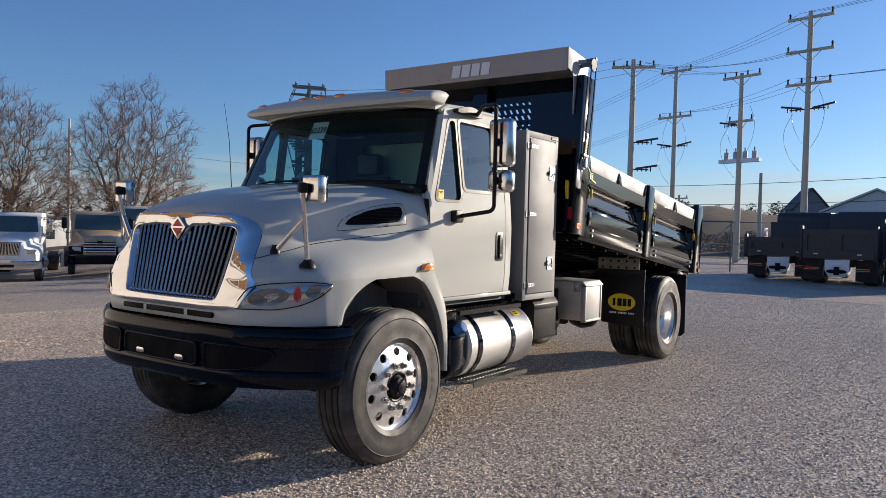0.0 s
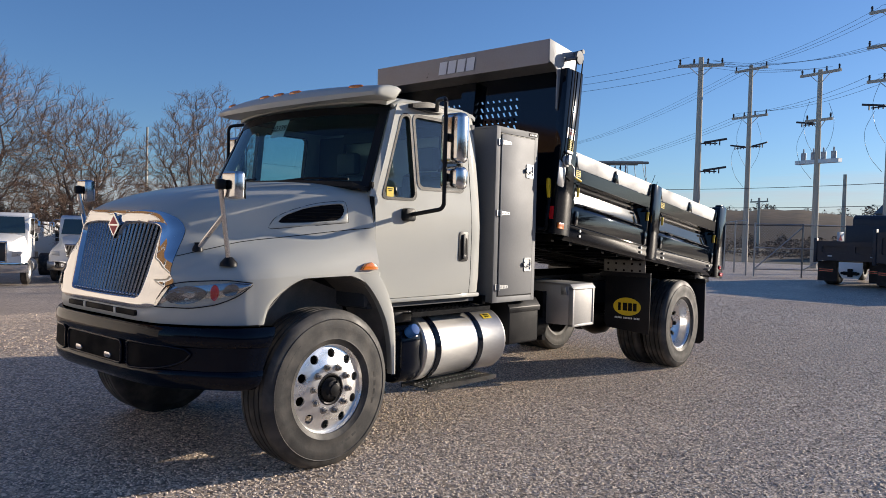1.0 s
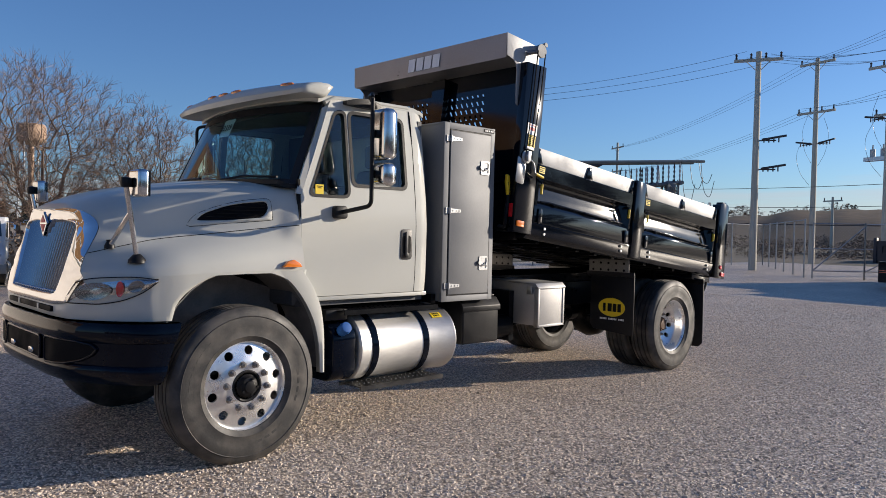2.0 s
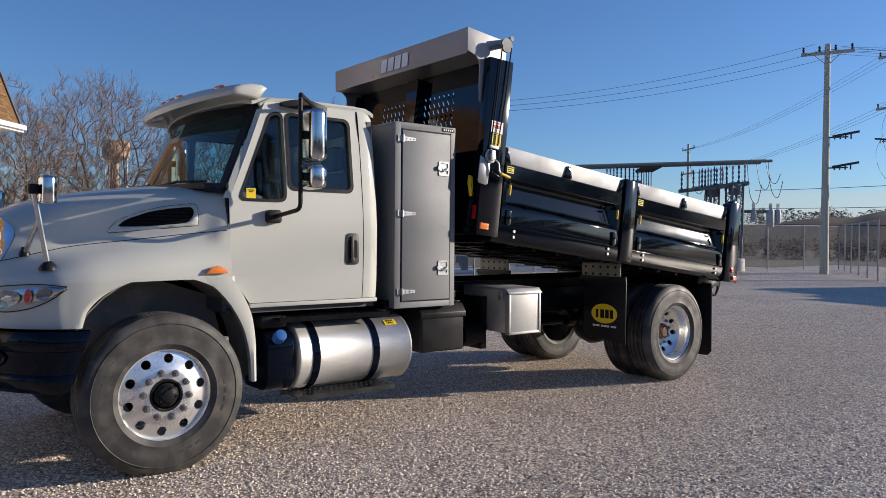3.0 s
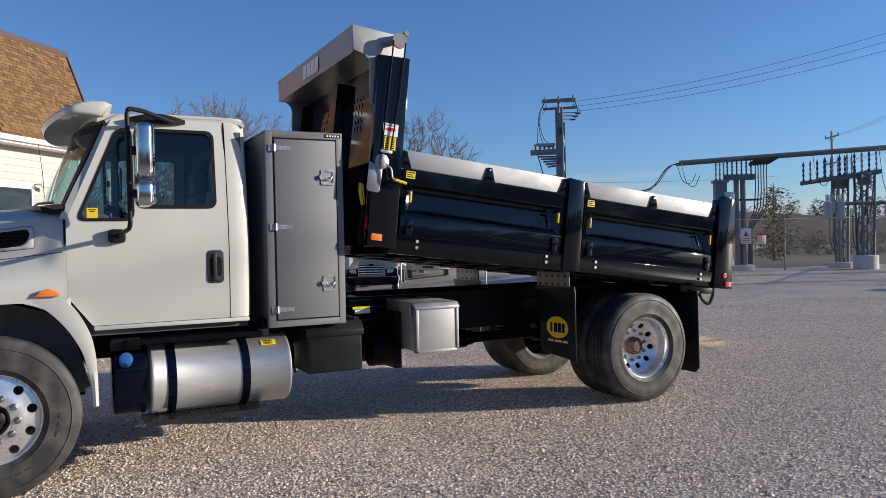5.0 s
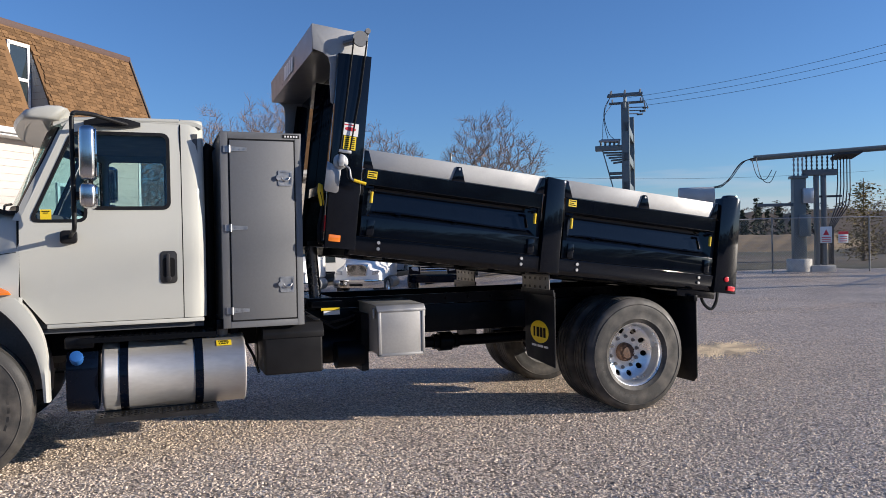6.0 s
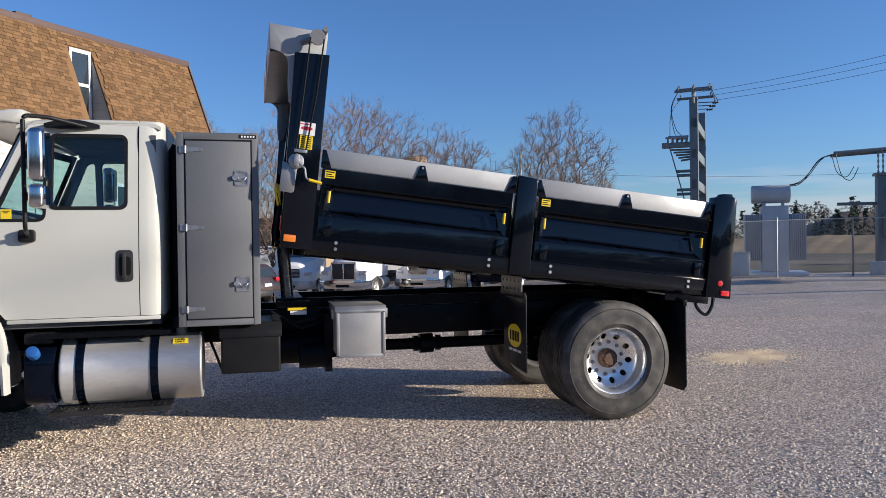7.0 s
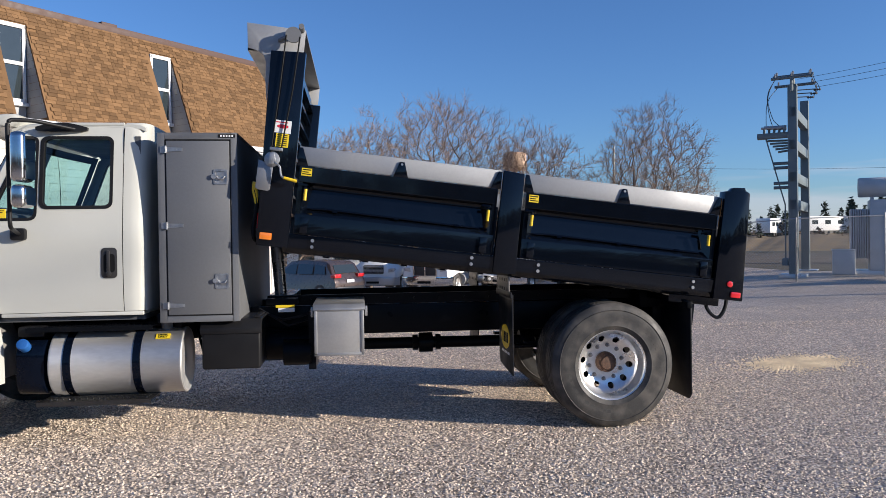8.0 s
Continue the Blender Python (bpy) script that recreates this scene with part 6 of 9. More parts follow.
# yellow-handled tailgate lever ahead of the headboard
bm = NB()
tube(bm, rounded([(0.03, -1.0, 0.02), (-0.03, -1.13, 0.0), (-0.045, -1.13, 0.10), (-0.03, -1.13, 0.30), (-0.065, -1.13, 0.40)], 0.05, 4), 0.016, 10)
part("tailgate_lever", bm, CHASSIS, body, "black release lever")
bm = NB()
prism(bm, [(-0.085, 0.40), (-0.05, 0.29), (-0.022, 0.295), (-0.05, 0.46), (-0.085, 0.47)], -1.115, -1.145)
part("lever_grip", bm, YELLOWP, body, "yellow lever grip", bevel=0.006)

# ---- hoist, hinge plates and flaps
bm = NB()
rod(bm, (2.66, -0.30, 1.06), (2.62, -0.30, 1.58), 0.055, n=16)
box(bm, 2.56, 2.78, -0.42, 0.42, 1.03, 1.12)
part("hoist_ram", bm, RAM, truck, "dark steel hoist cylinder", smooth=40)
for s in (1, -1):
    bm = NB()
    box(bm, 4.586, 4.598, min(-1.10 * s, -0.58 * s), max(-1.10 * s, -0.58 * s), 1.13, 1.285)
    part("hanger_plate", bm, HANGER, truck, "galvanised plate with holes", bevel=0.003)
    bm = NB()
    for i in range(5):
        for j in range(2):
            y = (-1.04 + 0.10 * i) * s
            rod(bm, (4.586, y, 1.17 + 0.075 * j), (4.582, y, 1.17 + 0.075 * j), 0.014, n=8)
    part("bolt", bm, CHASSIS, truck, apart=True)
    # splash flap with emblem ahead of the rear wheels
    bm = NB()
    prism(bm, [(y * s, z) for y, z in ((-1.165, 1.13), (-0.60, 1.15), (-0.60, 0.56), (-0.64, 0.50), (-1.16, 0.46))], 4.60, 4.612, "x")
    box(bm, 4.585, 4.60, min(-1.17 * s, -0.55 * s), max(-1.17 * s, -0.55 * s), 1.10, 1.15)
    fl = part("splash_flap", bm, BLACKR, truck, "black mud flap with yellow oval emblem", bevel=0.002)
    bm = NB()
    prism(bm, [((-0.885 + 0.172 * math.cos(k * math.pi / 24)) * s, 0.755 + 0.103 * math.sin(k * math.pi / 24)) for k in range(48)], 4.597, 4.600, "x")
    part("emblem", bm, YELLOW, fl, "yellow oval")
    bm = NB()
    for y0, wd in ((-0.775, 0.035), (-0.835, 0.055), (-0.90, 0.05), (-0.962, 0.045)):
        A = [bm.verts.new((4.5955, (y0 - a * wd) * s, 0.708 + 0.09 * b)) for a, b in ((0, 0), (1, 0), (1, 1), (0, 1))]
        bm.faces.new(A)
    part("emblem_mark", bm, INK, fl, "dark emblem blocks", smooth=0)
    bm = NB()
    for k in range(17):
        if k == 5 or k == 12:
            continue
        y0 = -0.735 - 0.0185 * k
        box(bm, 4.5965, 4.5998, min(y0 * s, (y0 - 0.013) * s), max(y0 * s, (y0 - 0.013) * s), 0.615, 0.635)
    part("emblem_print", bm, LABELW, fl, apart=True)
    # rear mud flap
    bm = NB()
    prism(bm, [(y * s, z) for y, z in ((-1.17, 1.0), (-0.55, 1.0), (-0.55, 0.24), (-0.60, 0.21), (-1.12, 0.21), (-1.17, 0.26))], 6.13, 6.142, "x")
    part("mud_flap", bm, BLACKR, truck, "black rubber rear mud flap", bevel=0.002)
    bm = NB()
    box(bm, 6.10, 6.145, min(-1.18 * s, -0.4 * s), max(-1.18 * s, -0.4 * s), 0.985, 1.04)
    part("flap_bracket", bm, CHASSIS, truck, bevel=0.004)
# rear frame end and hose
bm = NB()
box(bm, 6.05, 6.33, -0.55, 0.55, 0.70, 1.10)
box(bm, 5.9, 6.25, -0.62, -0.5, 0.95, 1.12)
part("rear_plate", bm, CHASSIS, truck, bevel=0.006)
bm = NB()
tube(bm, rounded([(6.34, -0.95, 1.14), (6.37, -0.98, 0.94), (6.46, -1.0, 0.86), (6.53, -1.0, 0.96), (6.56, -0.98, 1.14)], 0.06, 4), 0.016, 8)
part("rear_hose", bm, BLACKR, truck)
# radio aerial
bm = NB()
tube(bm, [(0.30, 0.98, 1.90), (0.285, 1.0, 2.3), (0.25, 1.03, 2.62)], [0.004, 0.003, 0.0015], 5)
part("aerial", bm, PLASTIC, truck, "thin whip aerial")

# ---------------------------------------------------------------- the house with the mansard roof
SHINGLE = mat("brown asphalt shingle", (0.178, 0.102, 0.049), 0.95, var=0.18, scale=4, fine=120, rand=0.3, bump=0.08, spec=0.2)
SHINGLES = mat("brown asphalt shingles", (0.178, 0.102, 0.049), 0.95, var=0.18, scale=4, fine=120, isl=0.3, bump=0.08, spec=0.2)
SIDING = mat("pale vinyl siding", (0.52, 0.475, 0.425), 0.55, var=0.05, scale=1.5, dirt=(0.5, 0.46, 0.41), dirt_at=0.72)
GREYSID = mat("grey vinyl siding", (0.34, 0.35, 0.355), 0.6, var=0.06)
TRIM = mat("white painted trim", (0.74, 0.74, 0.73), 0.45, var=0.04)
BROWNTRIM = mat("brown metal flashing", (0.09, 0.052, 0.04), 0.6, var=0.1)
ROOFEDGE = mat("dark grey flashing", (0.10, 0.10, 0.105), 0.5, var=0.1)
PANET = mat("teal windscreen pane", (0.045, 0.085, 0.10), 0.04, var=0.2, scale=3, spec=0.8)
PANE = mat("dark window pane", (0.03, 0.04, 0.045), 0.04, var=0.1, spec=0.8)
HU, HN = Vector((0.649, 0.7608, 0)), Vector((0.7608, -0.649, 0))
HT = Vector((0.70, 15.52, 0))
HL, HTOP, HEAVE, HOUT = 17.0, 6.81, 4.195, 1.06


def hp(u, n, z):
    p = HT + HU * u + HN * n
    return Vector((p.x, p.y, z))


def hm(u, n, z):
    m = Matrix((HU, -HN, Vector((0, 0, 1)))).transposed().to_4x4()
    m.translation = hp(u, n, z)
    return m


def hbox(bm, u0, u1, n0, n1, z0, z1):
    vs = [bm.verts.new(hp(u, n, z)) for u in (u0, u1) for n in (n0, n1) for z in (z0, z1)]
    for f in ((0, 1, 3, 2), (4, 6, 7, 5), (0, 4, 5, 1), (2, 3, 7, 6), (0, 2, 6, 4), (1, 5, 7, 3)):
        bm.faces.new([vs[i] for i in f])


house = thing("house", "two-storey house with brown shingled mansard roof and pale siding", "house")
WALLN = 0.69
bm = NB()
hbox(bm, -HL, -0.45, -9.0, WALLN - 0.02, -1.0, HEAVE + 0.05)
house_wall = part("wall", bm, SIDING, house, "pale vinyl siding wall")
WIN = [(-3.99, -3.39), (-7.66, -7.06), (-11.33, -10.73), (-15.0, -14.4)]


def roof_n(z):
    return HOUT * (HTOP - z) / (HTOP - HEAVE)


bm = NB()
# sloping roof deck, broken at the inset windows
cuts = [0.0] + [e for a, b in WIN for e in (b + 0.03, a - 0.03)] + [-HL]
for i in range(0, len(cuts), 2):
    a, b = cuts[i], cuts[i + 1]
    A = [bm.verts.new(p) for p in (hp(a, roof_n(HTOP), HTOP), hp(b, roof_n(HTOP), HTOP), hp(b, roof_n(HEAVE), HEAVE), hp(a, roof_n(HEAVE), HEAVE))]
    B = [bm.verts.new(p) for p in (hp(a, -0.25, HTOP), hp(b, -0.25, HTOP), hp(b, -0.25, HEAVE), hp(a, -0.25, HEAVE))]
    bm.faces.new(A), bm.faces.new(B[::-1])
    for k in range(4):
        bm.faces.new((A[k], B[k], B[(k + 1) % 4], A[(k + 1) % 4]))
for a, b in WIN:
    z0, z1 = 6.36, HTOP
    A = [bm.verts.new(p) for p in (hp(b + 0.03, 0, z1), hp(a - 0.03, 0, z1), hp(a - 0.03, roof_n(z0), z0), hp(b + 0.03, roof_n(z0), z0))]
    B = [bm.verts.new(p) for p in (hp(b + 0.03, -0.25, z1), hp(a - 0.03, -0.25, z1), hp(a - 0.03, -0.25, z0), hp(b + 0.03, -0.25, z0))]
    bm.faces.new(A), bm.faces.new(B[::-1])
    for k in range(4):
        bm.faces.new((A[k], B[k], B[(k + 1) % 4], A[(k + 1) % 4]))
hbox(bm, -HL, 0.0, -9.0, -0.2, HEAVE, HTOP + 0.02)
roof = part("roof", bm, SHINGLES, house, "brown shingled mansard roof", smooth=0)
# flashings, eave and soffit
bm = NB()
hbox(bm, -HL, 0.02, -0.05, 0.06, HTOP - 0.10, HTOP + 0.06)
part("ridge_flashing", bm, BROWNTRIM, house, bevel=0.01)
bm = NB()
A = [hp(0.03, 0.05, HTOP), hp(0.03, HOUT + 0.04, HEAVE), hp(0.03, HOUT - 0.12, HEAVE), hp(0.03, -0.12, HTOP)]
vs = [bm.verts.new(p) for p in A] + [bm.verts.new(p - HU * 0.05) for p in A]
bm.faces.new(vs[:4]), bm.faces.new(vs[4:][::-1])
for k in range(4):
    bm.faces.new((vs[k], vs[4 + k], vs[4 + (k + 1) % 4], vs[(k + 1) % 4]))
part("corner_flashing", bm, ROOFEDGE, house)
bm = NB()
hbox(bm, -HL, 0.06, WALLN - 0.02, HOUT + 0.02, HEAVE - 0.16, HEAVE - 0.10), hbox(bm, -HL, 0.06, HOUT + 0.02, HOUT + 0.06, HEAVE - 0.17, HEAVE + 0.02)
hbox(bm, -0.47, 0.06, -9.0, WALLN - 0.02, HEAVE - 0.16, HEAVE - 0.10)
part("eave", bm, TRIM, house, "white eave and soffit", bevel=0.008)
bm = NB()
hbox(bm, -HL, 0.05, HOUT + 0.06, HOUT + 0.15, HEAVE - 0.12, HEAVE + 0.0)
part("gutter", bm, TRIM, house, bevel=0.02)
bm = NB()
hbox(bm, -4.87, -4.45, -0.75, -0.45, HTOP, HTOP + 0.28)
part("roof_vent", bm, BROWNTRIM, house, "brown roof vent", bevel=0.02)
# inset windows with a grey cheek
for a, b in WIN:
    bm = NB()
    hbox(bm, a, b, 0.10, 0.17, 4.50, 6.36)
    w = part("window", bm, TRIM, house, "white sash window set into the roof")
    for za, zb in ((4.76, 5.48), (5.56, 6.28)):
        bm = NB()
        hbox(bm, a + 0.07, b - 0.07, 0.172, 0.18, za, zb)
        part("pane", bm, PANE, w, smooth=0)
    bm = NB()
    for u0, u1, z0, z1 in ((a, a + 0.07, 4.66, 6.36), (b - 0.07, b, 4.66, 6.36), (a, b, 6.28, 6.37), (a, b, 4.66, 4.76), (a, b, 5.48, 5.56)):
        hbox(bm, u0, u1, 0.17, 0.21, z0, z1)
    hbox(bm, a - 0.02, b + 0.02, 0.17, 0.27, 4.60, 4.68)
    part("frame", bm, TRIM, w, "white frame with sill", bevel=0.006)
    bm = NB()
    for k in range(13):
        z = 4.30 + 0.16 * k
        n1 = max(0.18, roof_n(min(z + 0.10, HTOP)))
        q = [bm.verts.new(p) for p in (hp(b + 0.020, -0.05, z), hp(b + 0.020, n1, z), hp(b + 0.026, n1 - 0.06, z + 0.158), hp(b + 0.026, -0.05, z + 0.158))]
        bm.faces.new(q)
    hbox(bm, a, b, 0.08, 0.18, 4.25, 4.60)
    part("cheek", bm, GREYSID, w, "grey siding beside the window", smooth=0, apart=True)
# lower window
bm = NB()
hbox(bm, -3.2, -2.05, WALLN - 0.01, WALLN + 0.02, 2.3, 3.15)
w = part("window", bm, TRIM, house, "white ground-floor window")
bm = NB()
hbox(bm, -3.12, -2.13, WALLN + 0.021, WALLN + 0.03, 2.38, 3.07)
part("pane", bm, PANE, w, smooth=0)
bm = NB()
for u0, u1, z0, z1 in ((-3.2, -3.12, 2.3, 3.15), (-2.13, -2.05, 2.3, 3.15), (-3.2, -2.05, 3.07, 3.15), (-3.2, -2.05, 2.3, 2.38)):
    hbox(bm, u0, u1, WALLN + 0.02, WALLN + 0.06, z0, z1)
part("frame", bm, TRIM, w, bevel=0.006)
bm = NB()
rod(bm, hp(-1.95, WALLN, 3.2), hp(-1.95, WALLN + 0.22, 3.2), 0.02, n=8)
rod(bm, hp(-1.98, WALLN + 0.2, 3.17), hp(-1.75, WALLN + 0.3, 3.14), 0.045, n=10)
part("security_camera", bm, TRIM, house, "small white camera on a bracket")
# lap boards
for k in range(26):
    z = -0.2 + 0.165 * k
    if z + 0.165 > HEAVE - 0.15:
        break
    bm = NB()
    vs = [hp(-HL, WALLN, z), hp(-0.45, WALLN, z), hp(-0.45, WALLN - 0.012, z + 0.165), hp(-HL, WALLN - 0.012, z + 0.165)]
    A = [bm.verts.new(p + HN * 0.014) for p in vs[:2]] + [bm.verts.new(p + HN * 0.012) for p in vs[2:]]
    B = [bm.verts.new(p - HN * 0.01) for p in vs]
    bm.faces.new(A)
    for i in range(4):
        bm.faces.new((A[i], A[(i + 1) % 4], B[(i + 1) % 4], B[i]))
    part("siding_board", bm, SIDING, house_wall, smooth=0)
bm = NB()
hbox(bm, -0.50, -0.42, WALLN - 0.05, WALLN + 0.03, -0.9, HEAVE - 0.16)
part("corner_board", bm, TRIM, house, bevel=0.006)


# ---------------------------------------------------------------- bare trees
BARK = mat("grey-brown bark", (0.21, 0.165, 0.13), 0.9, var=0.35, scale=8, fine=60, spec=0.2)
TWIG = mat("reddish brown twigs", (0.31, 0.215, 0.155), 0.9, var=0.3, scale=2, spec=0.2)


def limb_mesh(name, segs, sides, material):
    pv, pf = [], []
    for p, q, r0, r1 in segs:
        d = (q - p)
        if d.length < 1e-5:
            continue
        s = d.cross(Vector((0.3, 0.8, 0.5)))
        s.normalize()
        v = d.normalized().cross(s)
        k = len(pv)
        for c, r in ((p, r0), (q, r1)):
            for i in range(sides):
                a = 2 * math.pi * i / sides
                o = c + (s * math.cos(a) + v * math.sin(a)) * r
                pv.append((o.x, o.y, o.z))
        for i in range(sides):
            j = (i + 1) % sides
            pf.append((k + i, k + j, k + sides + j, k + sides + i))
    me = bpy.data.meshes.new(name)
    me.from_pydata(pv, [], pf)
    me.materials.append(material)
    return me


def bare_tree(name, seed, height, wide, stems, label, x, y, joints=2100, twigs=8):
    """Stems fan out from the foot; branches fork towards points scattered through a domed crown, each thicker the more it carries."""
    r = random.Random(seed)
    mid = height * 0.42
    pts, parent, run = [Vector((0, 0, -0.15))], [-1], [0.0]

    def add(p, k):
        pts.append(p), parent.append(k), run.append(run[k] + (p - pts[k]).length)
        return len(pts) - 1

    for s in range(stems):
        a = 2 * math.pi * (s + r.random() * 0.7) / stems
        reach, rise, k = wide * r.uniform(0.25, 0.5), height * r.uniform(0.42, 0.6), 0
        for i in range(1, 8):
            f = i / 7
            k = add(Vector((math.cos(a) * reach * f ** 1.2, math.sin(a) * reach * f ** 1.2, rise * f)) + Vector((r.gauss(0, 0.06), r.gauss(0, 0.06), 0)), k)
    aims = []
    while len(aims) < joints:
        v = Vector((r.gauss(0, 1), r.gauss(0, 1), r.gauss(0.25, 1))).normalized()
        k = r.random() ** 0.42 * (1 + 0.22 * noise.noise(v * 2.2 + Vector((seed, 0, 0))) + 0.12 * noise.noise(v * 6 + Vector((0, seed, 0))))
        p = Vector((v.x * wide * k, v.y * wide * k, mid + v.z * k * (height * 0.58 if v.z > 0 else height * 0.27)))
        aims.append(p)
    foot = Vector((0, 0, height * 0.2))
    aims.sort(key=lambda p: (p - foot).length)
    have = np.zeros((len(pts) + joints * 2, 3))
    cost = np.zeros(len(have))
    for k, p in enumerate(pts):
        have[k], cost[k] = p[:], run[k]
    cost[0] = 99.0
    for p in aims:
        n = len(pts)
        d = np.sqrt(((have[:n] - np.array(p[:])) ** 2).sum(1))
        k = int(np.argmin(d + 0.30 * cost[:n]))
        if d[k] > 0.5:
            q = pts[k].lerp(p, 0.5) + Vector((r.gauss(0, 1), r.gauss(0, 1), r.gauss(0, 1))) * 0.07 * float(d[k])
            k = add(q, k)
            have[k], cost[k] = q[:], run[k]
        k = add(p, k)
        have[k], cost[k] = p[:], run[k]
    load = [1.0] * len(pts)
    for k in range(len(pts) - 1, 0, -1):
        load[parent[k]] += load[k]
    thick = lambda k: 0.0050 * load[k] ** 0.47
    segs, heart = [], Vector((0, 0, height * 0.35))
    for k in range(1, len(pts)):
        segs.append((pts[parent[k]], pts[k], min(thick(parent[k]), thick(k) * 1.35), thick(k)))
        if load[k] < 12:
            way = (pts[k] - pts[parent[k]]).normalized() * 0.5 + (pts[k] - heart).normalized() * 0.5
            for t in range(twigs):
                o = pts[parent[k]].lerp(pts[k], r.uniform(0.2, 1.0))
                w = (way + Vector((r.gauss(0, 0.55), r.gauss(0, 0.55), r.gauss(0.08, 0.5)))).normalized()
                segs.append((o, o + w * r.uniform(0.02, 0.062) * height, 0.0052, 0.0035))
    tree = thing(name, label, "tree", group="bare trees beyond the yard", at=Matrix.Translation((x, y, ground_z(x, y))))
    shared("trunk", limb_mesh("trunk", [g for g in segs if g[3] > 0.021], 6, BARK), tree)
    shared("crown", limb_mesh("crown", [g for g in segs if g[3] <= 0.021], 3, TWIG), tree)
    return tree


bare_tree("bare_tree", 11, 9.3, 3.9, 4, "broad leafless tree with reddish twigs", 20.2, 34.6)
bare_tree("bare_tree", 12, 8.9, 3.6, 3, "leafless spreading tree with grey-brown twigs", 13.4, 34.6)
bare_tree("bare_tree", 13, 11.0, 4.5, 3, "tall leafless tree with dense twigs", 8.6, 35.5)
bare_tree("bare_tree", 14, 9.3, 3.6, 3, "leafless tree with leaning stems", 4.0, 34.0)
bare_tree("bare_tree", 15, 9.4, 3.8, 3, "leafless tree with a forked trunk", -0.8, 33.0)
bare_tree("bare_tree", 16, 8.6, 3.6, 3, "leafless tree behind the house", -6.5, 36.0)
bare_tree("bare_tree", 17, 7.0, 1.3, 2, "slender young leafless tree", 24.0, 36.5, joints=160, twigs=3)
bare_tree("bare_tree", 18, 6.0, 2.4, 3, "small leafless tree on the far rise", 128.0, 5.0, joints=300, twigs=4)

# ---------------------------------------------------------------- poles and wires
POLE = mat("weathered pole timber", (0.50, 0.47, 0.39), 0.9, var=0.25, scale=3, aniso=(6, 6, 0.5), bump=0.1, spec=0.2)
IRON = mat("dull dark ironwork", (0.06, 0.06, 0.065), 0.6, 0.3, var=0.2)
PORC = mat("grey porcelain insulator", (0.30, 0.31, 0.33), 0.3, var=0.1)
WIRE = mat("bare conductor wire", (0.05, 0.05, 0.055), 0.5, 0.5, var=0.1)


def insulator(bm, x, y, z, h=0.3, r=0.06):
    n = 4
    pr = [(0.02, 0)]
    for i in range(n):
        pr += [(r, h * (i + 0.2) / n), (r * 0.4, h * (i + 0.7) / n)]
    pr += [(0.02, h)]
    lathe(bm, pr, 8, (x, y, z), "z")


def utility_pole(x, y, h, arms, turn, cans=0, switches=(), thick=1.0, label="weathered wooden utility pole with crossarms"):
    z0 = ground_z(x, y)
    pole = thing("utility_pole", label, "utility pole", group="utility poles", at=pose(x, y, z0, 0, 0, turn))
    bm = NB()
    rod(bm, (0, 0, -0.2), (0, 0, h), 0.19 * thick, 0.12 * thick, 12)
    part("post", bm, POLE, pole)
    for z, w, ins in arms:
        bm = NB()
        box(bm, -0.06, 0.06, -w / 2, w / 2, z - 0.07, z + 0.07)
        if w > 1.5:
            rod(bm, (0, -w * 0.25, z - 0.05), (0, 0, z - 0.6), 0.02, n=5), rod(bm, (0, w * 0.25, z - 0.05), (0, 0, z - 0.6), 0.02, n=5)
        arm = part("crossarm", bm, POLE, pole)
        for k in range(ins):
            bm = NB()
            yy = -w / 2 + 0.1 + (w - 0.2) * k / max(1, ins - 1)
            insulator(bm, 0, yy, z + 0.07, 0.28, 0.07)
            part("insulator", bm, IRON, arm)
    for z, side in switches:
        bm = NB()
        rod(bm, (0, 0, z), (0, side * 0.9, z), 0.035, n=6)
        rod(bm, (0, side * 0.25, z + 0.04), (0, side * 1.35, z + 0.22), 0.055, n=8)
        for k in range(4):
            rod(bm, (0, side * (0.35 + 0.22 * k), z - 0.1), (0, side * (0.35 + 0.22 * k), z + 0.12), 0.035, n=6)
        part("switch", bm, IRON, pole)
    for k in range(cans):
        bm = NB()
        yy = -0.9 + 1.8 * k / max(1, cans - 1)
        rod(bm, (0.1, yy, 0), (0.1, yy, 0.42), 0.14, n=12)
        insulator(bm, 0.1, yy, 0.42, 0.25, 0.06)
        bm.transform(Matrix.Translation((0, 0, h * 0.54 + 0.1)))
        part("capacitor", bm, GREYST, pole)
    if cans:
        bm = NB()
        box(bm, -0.1, 0.24, -1.3, 1.3, h * 0.54 - 0.12, h * 0.54 + 0.1)
        part("platform", bm, SILVER, pole)
    return pole


P1, P2, P3, P4 = (33.6, 10.5), (47.2, 12.8), (42.1, 7.2), (38.5, 3.0)
utility_pole(*P1, 10.6, [(10.2, 2.2, 4)], 25, switches=((6.3, -1), (4.9, -1)))
utility_pole(*P2, 13.0, [(12.7, 2.4, 3), (9.6, 2.6, 4)], -15, switches=((7.6, 1), (7.6, -1)))
utility_pole(*P3, 11.1, [(10.9, 2.4, 4), (8.3, 1.6, 3)], -18, cans=4, switches=((8.1, 1),))
utility_pole(*P4, 13.2, [(12.9, 2.3, 3), (11.2, 2.4, 2), (9.5, 2.3, 4)], -12, switches=((8.2, 1), (8.2, -1)))
utility_pole(20.9, 42.4, 8.0, [], 0, thick=0.55, label="slim wooden telegraph pole")
utility_pole(74.0, 45.2, 12.6, [(12.0, 3.0, 3), (9.2, 2.6, 3)], -30, label="far wooden pole with crossarm")
utility_pole(80.0, 23.0, 6.0, [(5.6, 2.6, 3)], -30, label="low far wooden pole")
utility_pole(58.0, 9.5, 6.5, [], 0, label="short plain wooden pole")


